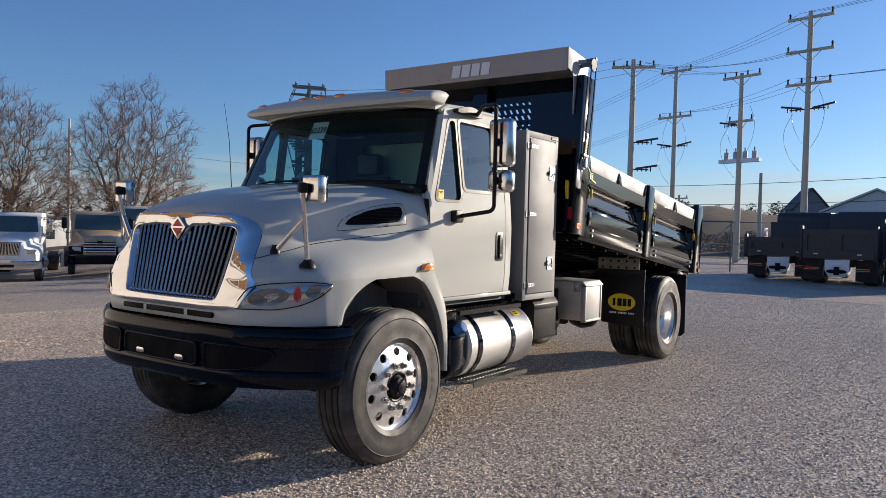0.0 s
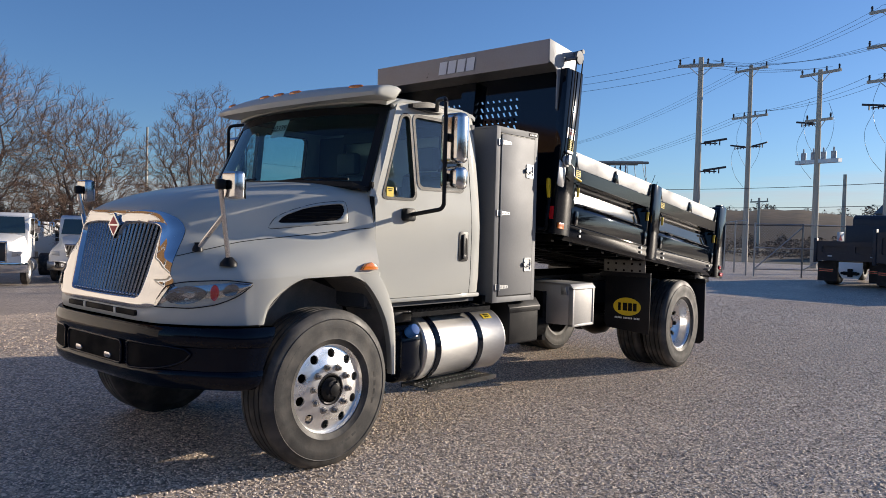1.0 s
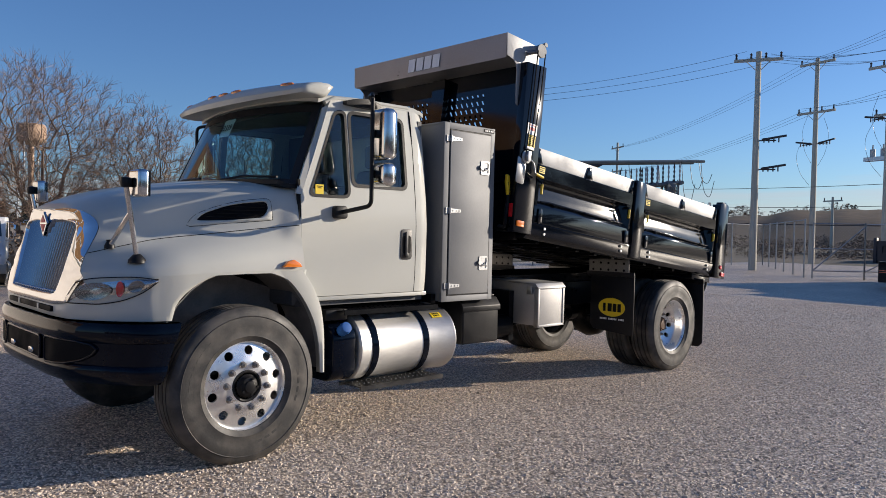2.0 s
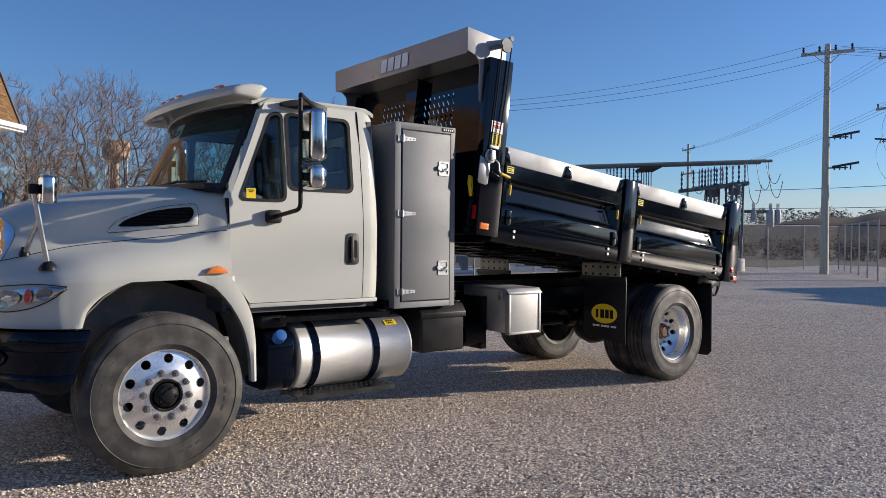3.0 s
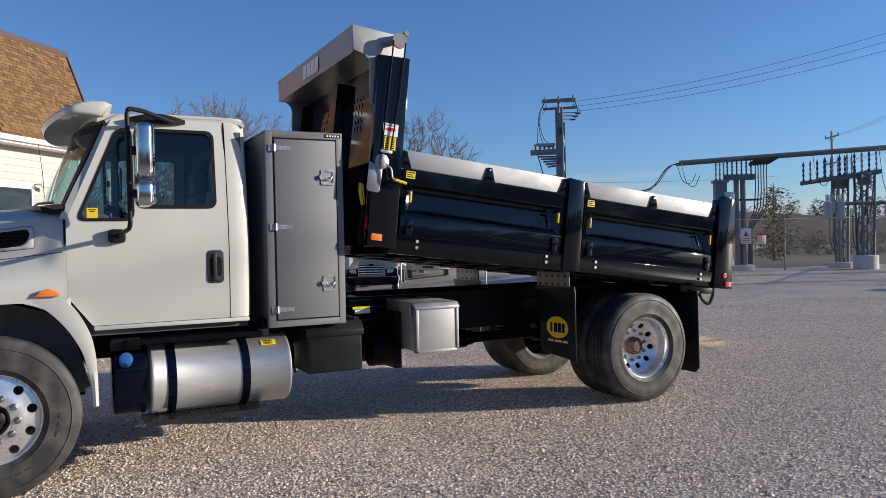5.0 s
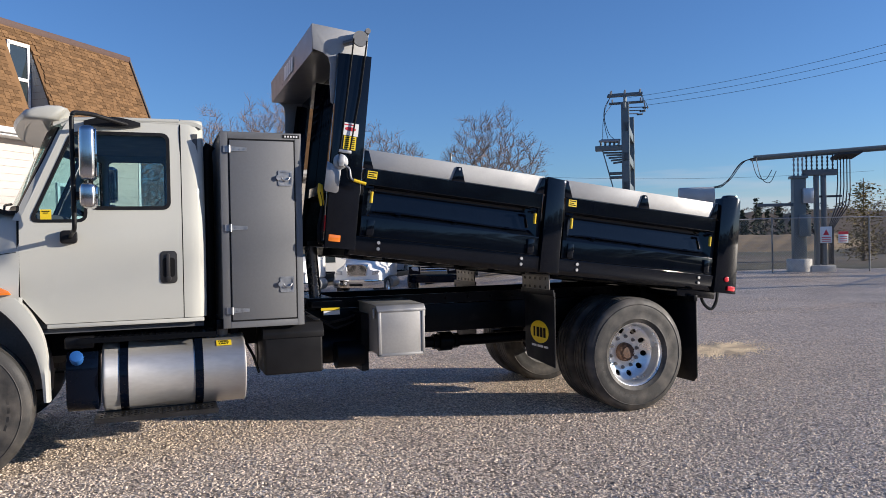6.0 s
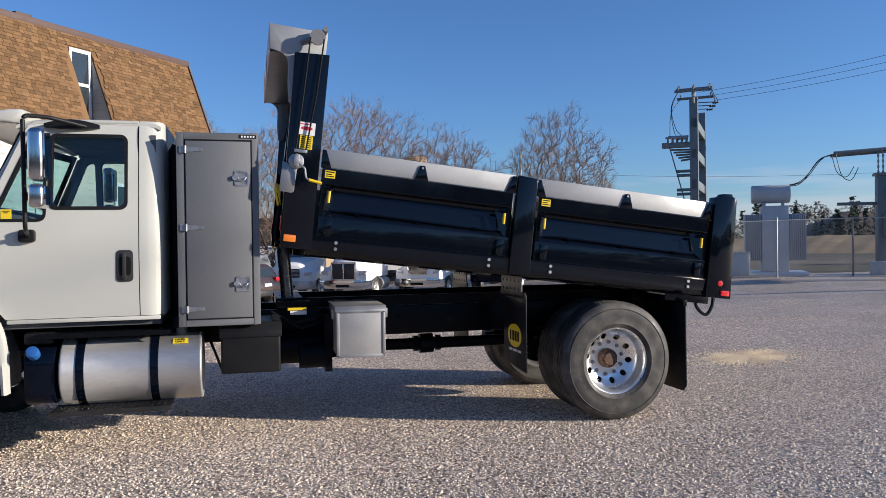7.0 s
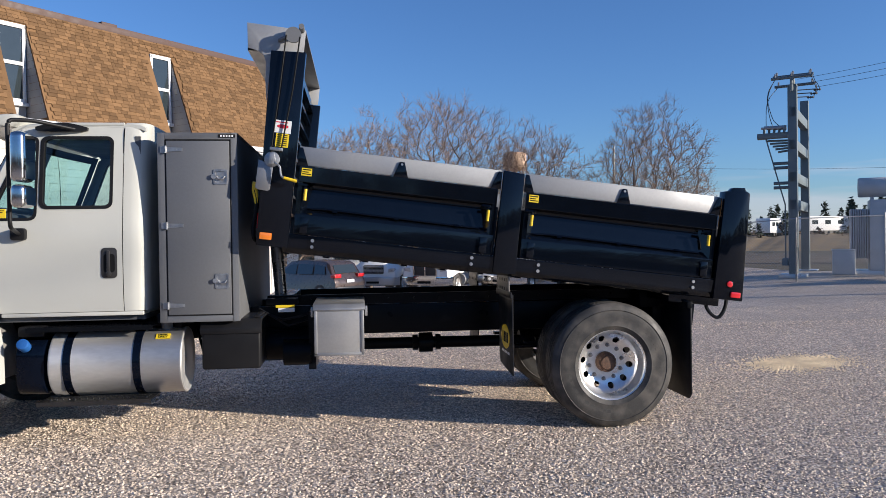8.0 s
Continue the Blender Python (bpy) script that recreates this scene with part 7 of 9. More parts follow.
def wire(bm, a, b, sag=0.4, r=0.0085, n=12):
    a, b = Vector(a), Vector(b)
    tube(bm, [a.lerp(b, i / n) - Vector((0, 0, sag * 4 * (i / n) * (1 - i / n))) for i in range(n + 1)], r, 4)


bm = NB()
LT = (20.8, 21.1)
for k, dy in enumerate((-0.6, 0, 0.6)):
    wire(bm, (LT[0] + 0.4, LT[1] + dy - 0.3, 7.35 + 0.28 * k), (P1[0], P1[1] + dy, 10.0 + 0.35 * k), 0.45)
    wire(bm, (P1[0], P1[1] + dy, 10.35), (P4[0], P4[1] + dy, 11.3), 0.5)
    wire(bm, (P2[0], P2[1] + dy, 12.95), (P4[0], P4[1] + dy, 13.1), 0.3)
    wire(bm, (P4[0], P4[1] + dy, 13.15), (20, -22 + dy, 14.5), 1.2)
    wire(bm, (P2[0], P2[1] + dy * 1.5, 9.9), (P4[0], P4[1] + dy * 1.5, 9.8), 0.4)
    wire(bm, (P4[0], P4[1] + dy, 9.8), (24, -26 + dy, 11.0), 1.0)
    wire(bm, (P2[0], P2[1] + dy, 12.9), (74, 45.2 + dy, 12.0), 0.8)
    wire(bm, (P3[0], P3[1] + dy, 11.2), (P1[0], P1[1] + dy, 10.4), 0.3)
    wire(bm, (P2[0], P2[1] + dy, 9.8), (74, 45.2 + dy, 9.2), 0.8)
for z in (4.6, 3.4):
    wire(bm, (46, 21, z + 0.3), (38, -14, z + 0.9), 0.5, 0.016)
wire(bm, (46, 20, 2.6), (45, -14, 2.9), 0.3, 0.03)
wire(bm, (20.9, 42.4, 6.5), (-14, 42, 6.2), 0.5)
wire(bm, (20.9, 42.4, 4.6), (-14, 42, 4.6), 0.5)
wire(bm, (20.9, 42.4, 6.5), (48, 31, 6.0), 0.5)
for p in (P2, P3, P4):
    for dy, z in ((0.5, 9.4), (-0.5, 9.2), (0.7, 8.0)):
        tube(bm, rounded([(p[0], p[1] + dy, z), (p[0], p[1] + dy * 1.7, z - 1.0), (p[0], p[1] + dy * 1.3, z - 2.2), (p[0], p[1] + dy * 0.4, z - 3.0)], 0.8, 5), 0.010, 4)
tagged(part("power_lines", bm, WIRE, None), "dark overhead power lines between the poles", "power line", kind="stuff")

# ---------------------------------------------------------------- substation
TOWERM = mat("dull green-grey steel", (0.15, 0.175, 0.18), 0.5, 0.1, var=0.15, scale=3)
tower = thing("substation_tower", "grey steel two-column switch tower", "substation tower", at=pose(LT[0], LT[1], ground_z(*LT), 0, 0, 52))
TH = 7.7
for x in (0, 4.4):
    bm = NB()
    box(bm, x - 0.17, x + 0.17, -0.17, 0.17, 0.1, TH)
    part("column", bm, TOWERM, tower, bevel=0.015)
    bm = NB()
    box(bm, x - 0.5, x + 0.5, -0.5, 0.5, -0.1, 0.12)
    part("footing", bm, SILVER, tower, bevel=0.02)
for z in (6.6, 5.3, 4.0, 2.9):
    bm = NB()
    box(bm, -0.17, 4.6, -0.13, 0.13, z - 0.2, z + 0.2)
    part("rung", bm, TOWERM, tower, bevel=0.01)
for k, z in enumerate((7.95, 8.1, 7.8)):
    bm = NB()
    y0 = -0.9 + 0.3 * k
    rod(bm, (-0.3 + 0.5 * k, -0.75, z), (-0.3 + 0.5 * k, 0.75, z), 0.06, n=8)
    rod(bm, (-0.3 + 0.5 * k, 0, TH - 0.3), (-0.3 + 0.5 * k, 0, z), 0.06, n=8)
    arm = part("bus_arm", bm, TOWERM, tower)
    for yy in (-0.65, 0.0, 0.6):
        bm = NB()
        insulator(bm, -0.3 + 0.5 * k, yy, z + 0.04, 0.16, 0.05)
        part("insulator", bm, PORC, arm)
    bm = NB()
    zz = 7.2 + 0.14 * k
    rod(bm, (0.1, -0.17, zz), (0.35, -0.55 - 0.12 * k, zz + 0.02), 0.022, n=6)
    lathe(bm, [(0.02, 0.0), (0.055, 0.04), (0.02, 0.09), (0.055, 0.13), (0.02, 0.18), (0.055, 0.22), (0.02, 0.27)], 8, (0.42, -0.75 - 0.12 * k, zz), "y")
    tube(bm, rounded([(0.42, -0.72 - 0.12 * k, zz), (0.3, -0.85, zz + 0.3), (-0.3 + 0.5 * k, -0.7, z)], 0.25, 5), 0.014, 5)
    tube(bm, rounded([(-0.3 + 0.5 * k, 0.6, z), (-0.2, 0.95, z - 0.7), (0.0, 0.75 + 0.12 * k, z - 1.6), (0.05 * k, 0.5 + 0.25 * k, 6.1)], 0.6, 5), 0.014, 5)
    part("strain_insulator", bm, IRON, arm)
bm = NB()
box(bm, -0.15, 0.15, 0.1, 1.32, 5.60, 5.82)
arm = part("switch_arm", bm, TOWERM, tower, bevel=0.01)
for k in range(5):
    bm = NB()
    rod(bm, (0.1 * k - 0.2, 0.30 + 0.2 * k, 5.80), (0.1 * k - 0.2, 0.25 + 0.21 * k, 6.08), 0.05, n=8)
    part("switch", bm, TOWERM, arm)
    bm = NB()
    rod(bm, (0.1, 0.12, 5.50 - 0.10 * k), (0, 0.95 - 0.1 * k, 5.52 - 0.12 * k), 0.045, n=7)
    part("switch", bm, TOWERM, arm)
    bm = NB()
    rod(bm, (0.1 * k - 0.2, 0.25, 6.0 + 0.05 * (k % 2)), (0.1 * k - 0.2, 1.15 - 0.1 * k, 6.02 + 0.05 * (k % 2)), 0.05, n=7)
    part("switch", bm, PORC, arm)
for z in (4.4, 3.6):
    for q in range(2):
        bm = NB()
        rod(bm, (0, 0.1, z + 0.18 * q), (0, 0.72, z + 0.18 * q), 0.065, n=8)
        part("switch_bar", bm, TOWERM, tower)
bm = NB()
tube(bm, [(0, 1.0, 5.6), (0, 0.12 + 0.18, 2.9), (0, 0.3, 2.8), (0, 0.3, 0.5)], 0.028, 6)
box(bm, -0.12, 0.12, 0.2, 0.42, 0.45, 0.75)
part("control_rod", bm, TOWERM, tower)
for k in range(3):
    bm = NB()
    insulator(bm, 1.2 + 0.8 * k, 0.2, 1.95, 0.75, 0.1)
    part("insulator", bm, PORC, tower)

TX, TYY = 24.6, 20.4
tf = thing("transformer", "grey power transformer with finned radiators", "transformer", at=pose(TX, TYY, ground_z(TX, TYY), 0, 0, -33))
bm = NB()
box(bm, -0.86, 0.19, -0.7, 0.7, 0.15, 2.95)
tank_t = part("tank", bm, GREYST, tf, bevel=0.03)
bm = NB()
box(bm, -1.4, 0.9, -1.0, 1.0, -0.1, 0.15)
part("plinth", bm, SILVER, tf, bevel=0.02)
for x0, x1 in ((-1.50, -0.93), (0.26, 0.84)):
    for k in range(8):
        bm = NB()
        x = x0 + (x1 - x0) * k / 7
        box(bm, x - 0.022, x + 0.022, -0.6, 0.6, 0.62, 2.6)
        part("radiator_fin", bm, GREYST, tf, bevel=0.01)
    bm = NB()
    box(bm, x0, x1, -0.1, 0.1, 0.7, 0.8), box(bm, x0, x1, -0.1, 0.1, 2.4, 2.5)
    part("radiator_pipe", bm, GREYST, tf, apart=True)
bm = NB()
lathe(bm, [(0.001, -0.78), (0.36, -0.76), (0.39, -0.71), (0.39, 0.71), (0.36, 0.76), (0.001, 0.78)], 24, (-0.48, -0.2, 3.46), "x")
part("oil_tank", bm, GREYST, tf, smooth=40)
bm = NB()
for z in (0.95, 1.75, 2.3):
    box(bm, -0.89, 0.22, -0.74, -0.7, z, z + 0.06)
rod(bm, (-0.55, -0.74, 2.2), (-0.55, -0.80, 2.2), 0.1, n=14)
for x in (-0.75, 0.0):
    box(bm, x - 0.06, x + 0.06, -0.3, -0.1, 2.8, 3.1)
part("fittings", bm, GREYST, tf, apart=True)
cab2 = thing("equipment_cabinet", "small grey steel equipment cabinet on the ground", "cabinet", at=pose(22.6, 20.6, ground_z(22.6, 20.6), 0, 0, -33))
bm = NB()
box(bm, -0.4, 0.4, -0.3, 0.3, 0, 0.95)
part("body", bm, GREYST, cab2, bevel=0.02)
bm = NB()
box(bm, -0.43, 0.43, -0.33, 0.33, 0.95, 1.0)
part("lid", bm, GREYST, cab2, bevel=0.01)

CONC = mat("weathered concrete", (0.56, 0.54, 0.50), 0.9, var=0.2, scale=5, spec=0.2)
DARKST = mat("dark grey painted steel", (0.13, 0.145, 0.155), 0.55, var=0.15)
BL_, BR_ = Vector((26.2, 19.2, 5.05)), Vector((35.4, 14.4, 5.6))
bus = thing("bus_structure", "grey steel busbar structure with hanging equipment", "substation frame", at=Matrix.Identity(4))
bd = (BR_ - BL_).normalized()
bn = Vector((-bd.y, bd.x, 0)).normalized()
for k in range(3):
    bm = NB()
    o = bn * (-0.5 + 0.5 * k) + Vector((0, 0, 0.06 * (k % 2)))
    rod(bm, BL_ + o, BR_ + o, 0.075, n=8)
    part("busbar", bm, TOWERM, bus)
CF, TF = 0.18, 0.267
c = BL_.lerp(BR_, CF)
gz = ground_z(c.x, c.y)
across = Matrix.Rotation(math.atan2(bd.y, bd.x), 4, "Z")


def bus_box(u0, u1, v0, v1, z0, z1, at):
    return box(NB(), u0, u1, v0, v1, z0, z1, Matrix.Translation((at.x, at.y, 0)) @ across)


part("column", bus_box(-0.26, 0.26, -0.2, 0.2, gz + 0.5, c.z - 1.05, c), TOWERM, bus, "grey steel box column", bevel=0.015)
part("column_cap", bus_box(-0.34, 0.34, -0.26, 0.26, c.z - 1.05, c.z - 0.93, c), TOWERM, bus, bevel=0.01)
for q in (-0.18, 0, 0.18):
    bm = NB()
    o = c + bd * q
    insulator(bm, o.x, o.y, c.z - 0.93, 0.9, 0.05)
    part("insulator", bm, PORC, bus)
bm = NB()
rod(bm, (c.x, c.y, gz - 0.1), (c.x, c.y, gz + 0.56), 0.52, n=24)
part("footing", bm, CONC, bus, "pale round concrete footing", bevel=0.03)
part("control_box", bus_box(-0.10, 0.38, -0.42, -0.21, c.z - 3.6, c.z - 2.65, c), TOWERM, bus, "grey control box on the column", bevel=0.02)
part("control_box", bus_box(0.08, 0.52, -0.40, -0.21, c.z - 2.15, c.z - 1.5, c), SILVER, bus, "pale control box on the column", bevel=0.02)
part("cross_beam", bus_box(-1.75, 0.26, -0.08, 0.08, c.z - 2.25, c.z - 2.12, c), DARKST, bus, bevel=0.01)
d = BL_.lerp(BR_, TF)
gz = ground_z(d.x, d.y)
part("cross_beam", bus_box(-0.68, 0.68, -0.15, 0.15, d.z - 0.98, d.z - 0.72, d), DARKST, bus, "dark green steel head beam", bevel=0.015)
for q in (-0.15, 0.15):
    part("column", bus_box(q - 0.085, q + 0.085, -0.12, 0.12, gz + 0.2, d.z - 0.98, d), DARKST, bus, "dark green steel column", bevel=0.01)
part("footing", bus_box(-0.5, 0.5, -0.4, 0.4, gz - 0.1, gz + 0.26, d), CONC, bus, bevel=0.02)
for k in range(6):
    bm = NB()
    o = d + bd * (-0.55 + 0.22 * k)
    insulator(bm, o.x, o.y, d.z - 0.72, 0.66, 0.05)
    part("insulator", bm, IRON, bus)
part("cross_beam", bus_box(-0.5, 0.9, -0.06, 0.06, d.z - 1.95, d.z - 1.86, d), IRON, bus)
for k in range(5):
    bm = NB()
    a, b = d + bd * (0.75 + 0.13 * k), d + bd * (0.35 + 0.05 * k)
    tube(bm, [(a.x, a.y, d.z - 0.2), (a.x, a.y, d.z - 1.3 - 0.1 * k), (a.x - 0.1, a.y, d.z - 2.3), (b.x, b.y, d.z - 3.3), (b.x, b.y, gz + 0.3)], 0.025, 6)
    part("cable", bm, WIRE, bus)
for k in range(3):
    bm = NB()
    a, b = c + bd * 0.3, c + bd * (0.85 + 0.05 * k)
    tube(bm, [(a.x, a.y, c.z - 2.6 - 0.15 * k), (a.x + 0.2, a.y, c.z - 3.1 - 0.15 * k), (b.x, b.y, c.z - 3.7), (b.x, b.y, gz + 0.3)], 0.025, 6)
    part("cable", bm, WIRE, bus)
# lattice legs with their switch deck
for side, w, fr, fh in ((-1.05, 0.30, 0.52, 0.62), (1.0, 0.24, 0.62, 0.25)):
    p = BL_.lerp(BR_, 0.77) + bn * side
    gz, top = ground_z(p.x, p.y), p.z - 1.25
    at = lambda u, v, z: (p + bd * u + bn * v).to_2d().to_3d() + Vector((0, 0, z))
    bm = NB()
    for u, v in ((-w, -w), (w, -w), (w, w), (-w, w)):
        rod(bm, at(u * 0.8, v * 0.8, gz + fh - 0.04), at(u, v, top), 0.055, n=6)
    n_ = 9
    for k in range(n_):
        z0, z1 = gz + fh + (top - gz - fh) * k / n_, gz + fh + (top - gz - fh) * (k + 1) / n_
        for u0, v0, u1, v1 in ((-w, -w, w, -w), (w, -w, w, w), (w, w, -w, w), (-w, w, -w, -w)):
            s = 0.8 + 0.2 * k / n_
            rod(bm, at(u0 * s, v0 * s, z0 if k % 2 else z1), at(u1 * s, v1 * s, z1 if k % 2 else z0), 0.028, n=4)
    part("leg", bm, DARKST, bus, "dark green lattice leg", smooth=0)
    bm = NB()
    rod(bm, (p.x, p.y, gz - 0.1), (p.x, p.y, gz + fh), fr, n=22)
    part("footing", bm, CONC, bus, "pale concrete footing", bevel=0.03)
    bm = NB()
    a, b = p - bd * 1.9 - Vector((0, 0, 1.32)), p + bd * 0.75 - Vector((0, 0, 1.12))
    rod(bm, a, b, 0.10, n=8)
    part("cross_beam", bm, DARKST, bus)
    for k in range(8):
        o = a.lerp(b, (k + 0.4) / 8)
        bm = NB()
        insulator(bm, o.x, o.y, o.z + 0.08, 0.95, 0.06)
        if k % 3 == 1:
            rod(bm, o, o - bn * side * 0.9 + Vector((0, 0, 0.12)), 0.045, n=6)
        part("insulator", bm, PORC if k % 2 else IRON, bus)
    bm = NB()
    box(bm, -0.22, 0.22, -0.2, 0.2, -0.55, 0.0, Matrix.Translation((p.x, p.y, top + 0.1)) @ across)
    part("switch_box", bm, DARKST, bus, bevel=0.02)
    for k in range(4):
        bm = NB()
        u = 0.5 - 0.28 * k
        tube(bm, rounded([at(u, 0.1, top + 0.3), at(u - 0.1, 0.2, 2.6), at(u * 0.5 - 0.35, 0.1, 1.2), at(u * 0.3, -0.1, gz + 0.1)], 0.4, 4), 0.022, 5)
        part("cable", bm, WIRE, bus)
bm = NB()
c = BL_.lerp(BR_, 0.77)
for k in range(3):
    o = c + bd * (-0.9 + 0.7 * k)
    rod(bm, o - bn * 1.3 - Vector((0, 0, 1.2)), o + bn * 1.3 - Vector((0, 0, 1.2)), 0.07, n=6)
part("cross_beam", bm, DARKST, bus, apart=True)
bm = NB()
c = BL_.lerp(BR_, 0.375)
for q in range(6):
    o = c + bd * (0.16 * q - 0.4)
    rod(bm, o - bn * 0.5 - Vector((0, 0, 0.1)), o + bn * 0.5 - Vector((0, 0, 0.25)), 0.09, n=8)
part("switch_gear", bm, IRON, bus)
bm = NB()
a, b = BL_.lerp(BR_, 0.60) - bn * 1.05, BL_.lerp(BR_, 1.02) - bn * 1.05
rod(bm, (a.x, a.y, 2.95), (b.x, b.y, 3.0), 0.085, n=8)
part("cross_beam", bm, DARKST, bus)
CANM = mat("pale grey can paint", (0.40, 0.41, 0.42), 0.5, var=0.15)
for f, k in ((0.60, 1.0), (0.62, 0.7), (0.655, 1.1), (0.86, 0.8), (0.95, 1.15), (0.99, 0.9)):
    p = BL_ + (BR_ - BL_) * f - bn * 1.22
    bm = NB()
    lathe(bm, [(0.001, 3.05 - 0.75 * k), (0.15 * k, 3.07 - 0.75 * k), (0.165 * k, 3.12 - 0.75 * k), (0.165 * k, 2.98), (0.14 * k, 3.06), (0.001, 3.08)], 16, (p.x, p.y, 0), "z")
    for q in (-0.1, 0, 0.1):
        insulator(bm, p.x + q, p.y, 3.05, 0.34, 0.035)
    part("hanging_transformer", bm, CANM, bus, "pale grey hanging can", smooth=40)
bm = NB()
for f, dx, l in ((0.0, 0.3, 1.0), (0.0, -0.3, 1.2), (0.62, 0.5, 1.6), (0.98, 0.5, 1.5), (0.98, -0.5, 2.0), (1.0, 0, 1.2), (0.8, 0.6, 2.3), (0.86, -0.6, 2.3)):
    p = BL_ + (BR_ - BL_) * f + bn * dx
    tube(bm, rounded([p, p + Vector((0.15, -0.1, -l * 0.8)), p + Vector((0.5, -0.3, -l)), p + Vector((0.75, -0.4, -l * 0.5))], 0.5, 5), 0.016, 5)
tt = Vector((TX, TYY, 3.7 + ground_z(TX, TYY)))
for q in (-0.3, 0, 0.3):
    a = BL_ + bn * q
    tube(bm, rounded([a, a + Vector((-0.5, 0.2, -0.1)), a.lerp(tt, 0.6) - Vector((0, 0, 0.3 + 0.3 * abs(q))), tt + Vector((q, 0, 0.1))], 0.7, 6), 0.018, 5)
part("jumper", bm, WIRE, bus, apart=True)

# chain-link fences
FENCE = mat("galvanised chain-link wire", (0.36, 0.37, 0.38), 0.5, 0.7, var=0.1)


def fence_run(pts, h=2.35, label="galvanised chain-link fence on steel posts"):
    f = thing("chain_link_fence", label, "fence", at=Matrix.Identity(4))
    bw = NB()
    for a, b in zip(pts, pts[1:]):
        a, b = Vector((*a, 0)), Vector((*b, 0))
        L = (b - a).length
        d = (b - a) / L
        n = max(1, round(L / 3.0))
        za, zb = ground_z(a.x, a.y), ground_z(b.x, b.y)
        for i in range(n + 1):
            p = a + d * (L * i / n)
            z = ground_z(p.x, p.y)
            bm = NB()
            rod(bm, (p.x, p.y, z - 0.1), (p.x, p.y, z + h + 0.05), 0.035, n=8)
            part("post", bm, STEEL, f)
        bm = NB()
        rod(bm, (a.x, a.y, za + h), (b.x, b.y, zb + h), 0.022, n=6)
        part("top_rail", bm, STEEL, f)
        step, r = 0.11, 0.0017
        m = int(L / step)
        for i in range(-int(h / step), m):
            for sgn in (1, -1):
                u0, u1, w0, w1 = i * step, i * step + h, 0.0, h
                if sgn == -1:
                    w0, w1 = h, 0.0
                if u0 < 0:
                    w0 += sgn * (0 - u0)
                    u0 = 0
                if u1 > L:
                    w1 -= sgn * (u1 - L)
                    u1 = L
                if u1 - u0 < 0.05:
                    continue
                p, q = a + d * u0, a + d * u1
                gz0, gz1 = za + (zb - za) * u0 / L, za + (zb - za) * u1 / L
                v = [(p.x, p.y, gz0 + w0 - r * 1.4), (q.x, q.y, gz1 + w1 - r * 1.4), (q.x, q.y, gz1 + w1 + r * 1.4), (p.x, p.y, gz0 + w0 + r * 1.4)]
                bw.faces.new([bw.verts.new(k) for k in v])
    tagged(part("mesh_wire", bw, FENCE, f, smooth=0), kind="stuff")
    return f


fence_run([(13.0, 21.6), (19.6, 19.0), (26.0, 18.0), (30.0, 16.6), (33.8, 15.4), (41.0, 13.2)])
fence_run([(41.0, 13.2), (29.2, 6.4)])
gate = fence_run([(29.0, 6.0), (30.0, 4.4), (33.5, 2.2), (37.0, 0.2)], 2.2, "galvanised chain-link gate with braced frame")
bm = NB()
for a, b in (((29.0, 6.0, 0.3), (30.0, 4.4, 2.1)), ((30.0, 4.4, 0.3), (33.5, 2.2, 2.1)), ((29.0, 6.0, 0.3), (33.5, 2.2, 0.3)), ((29.0, 6.0, 1.2), (33.5, 2.2, 1.2))):
    rod(bm, a, b, 0.025, n=6)
part("brace", bm, STEEL, gate)
for x, y, w, nm, red in ((28.1, 17.2, 0.5, "danger sign", True), (28.8, 16.95, 0.42, "notice sign", False), (31.4, 3.4, 0.42, "danger sign", True)):
    sg = thing("fence_sign", "white " + nm + " with red heading on the fence", "sign", at=pose(x, y - 0.08, ground_z(x, y), 0, 0, -22))
    bm = NB()
    h0 = 1.25
    box(bm, -w / 2, w / 2, -0.012, 0, h0, h0 + (0.7 if red else 0.48))
    part("plate", bm, LABELW, sg, bevel=0.004)
    bm = NB()
    if red:
        prism(bm, [(-0.13, h0 + 0.34), (0.13, h0 + 0.34), (0, h0 + 0.58)], -0.016, -0.012)
        for k in range(3):
            box(bm, -w / 2 + 0.06, w / 2 - 0.06, -0.016, -0.012, h0 + 0.06 + 0.08 * k, h0 + 0.09 + 0.08 * k)
    else:
        box(bm, -w / 2, w / 2, -0.016, -0.012, h0 + 0.36, h0 + 0.48)
        for k in range(3):
            box(bm, -w / 2 + 0.05, w / 2 - 0.05, -0.016, -0.012, h0 + 0.06 + 0.09 * k, h0 + 0.09 + 0.09 * k)
    part("print", bm, INKR, sg)


# ---------------------------------------------------------------- parked vehicles
TAN = mat("tan truck paint", (0.46, 0.34, 0.22), 0.35, var=0.08, coat=0.4)
SUVP = mat("taupe car paint", (0.12, 0.088, 0.078), 0.3, 0.5, var=0.1, coat=0.7)
DGREY = mat("dark grille grey", (0.05, 0.05, 0.055), 0.4, 0.5)


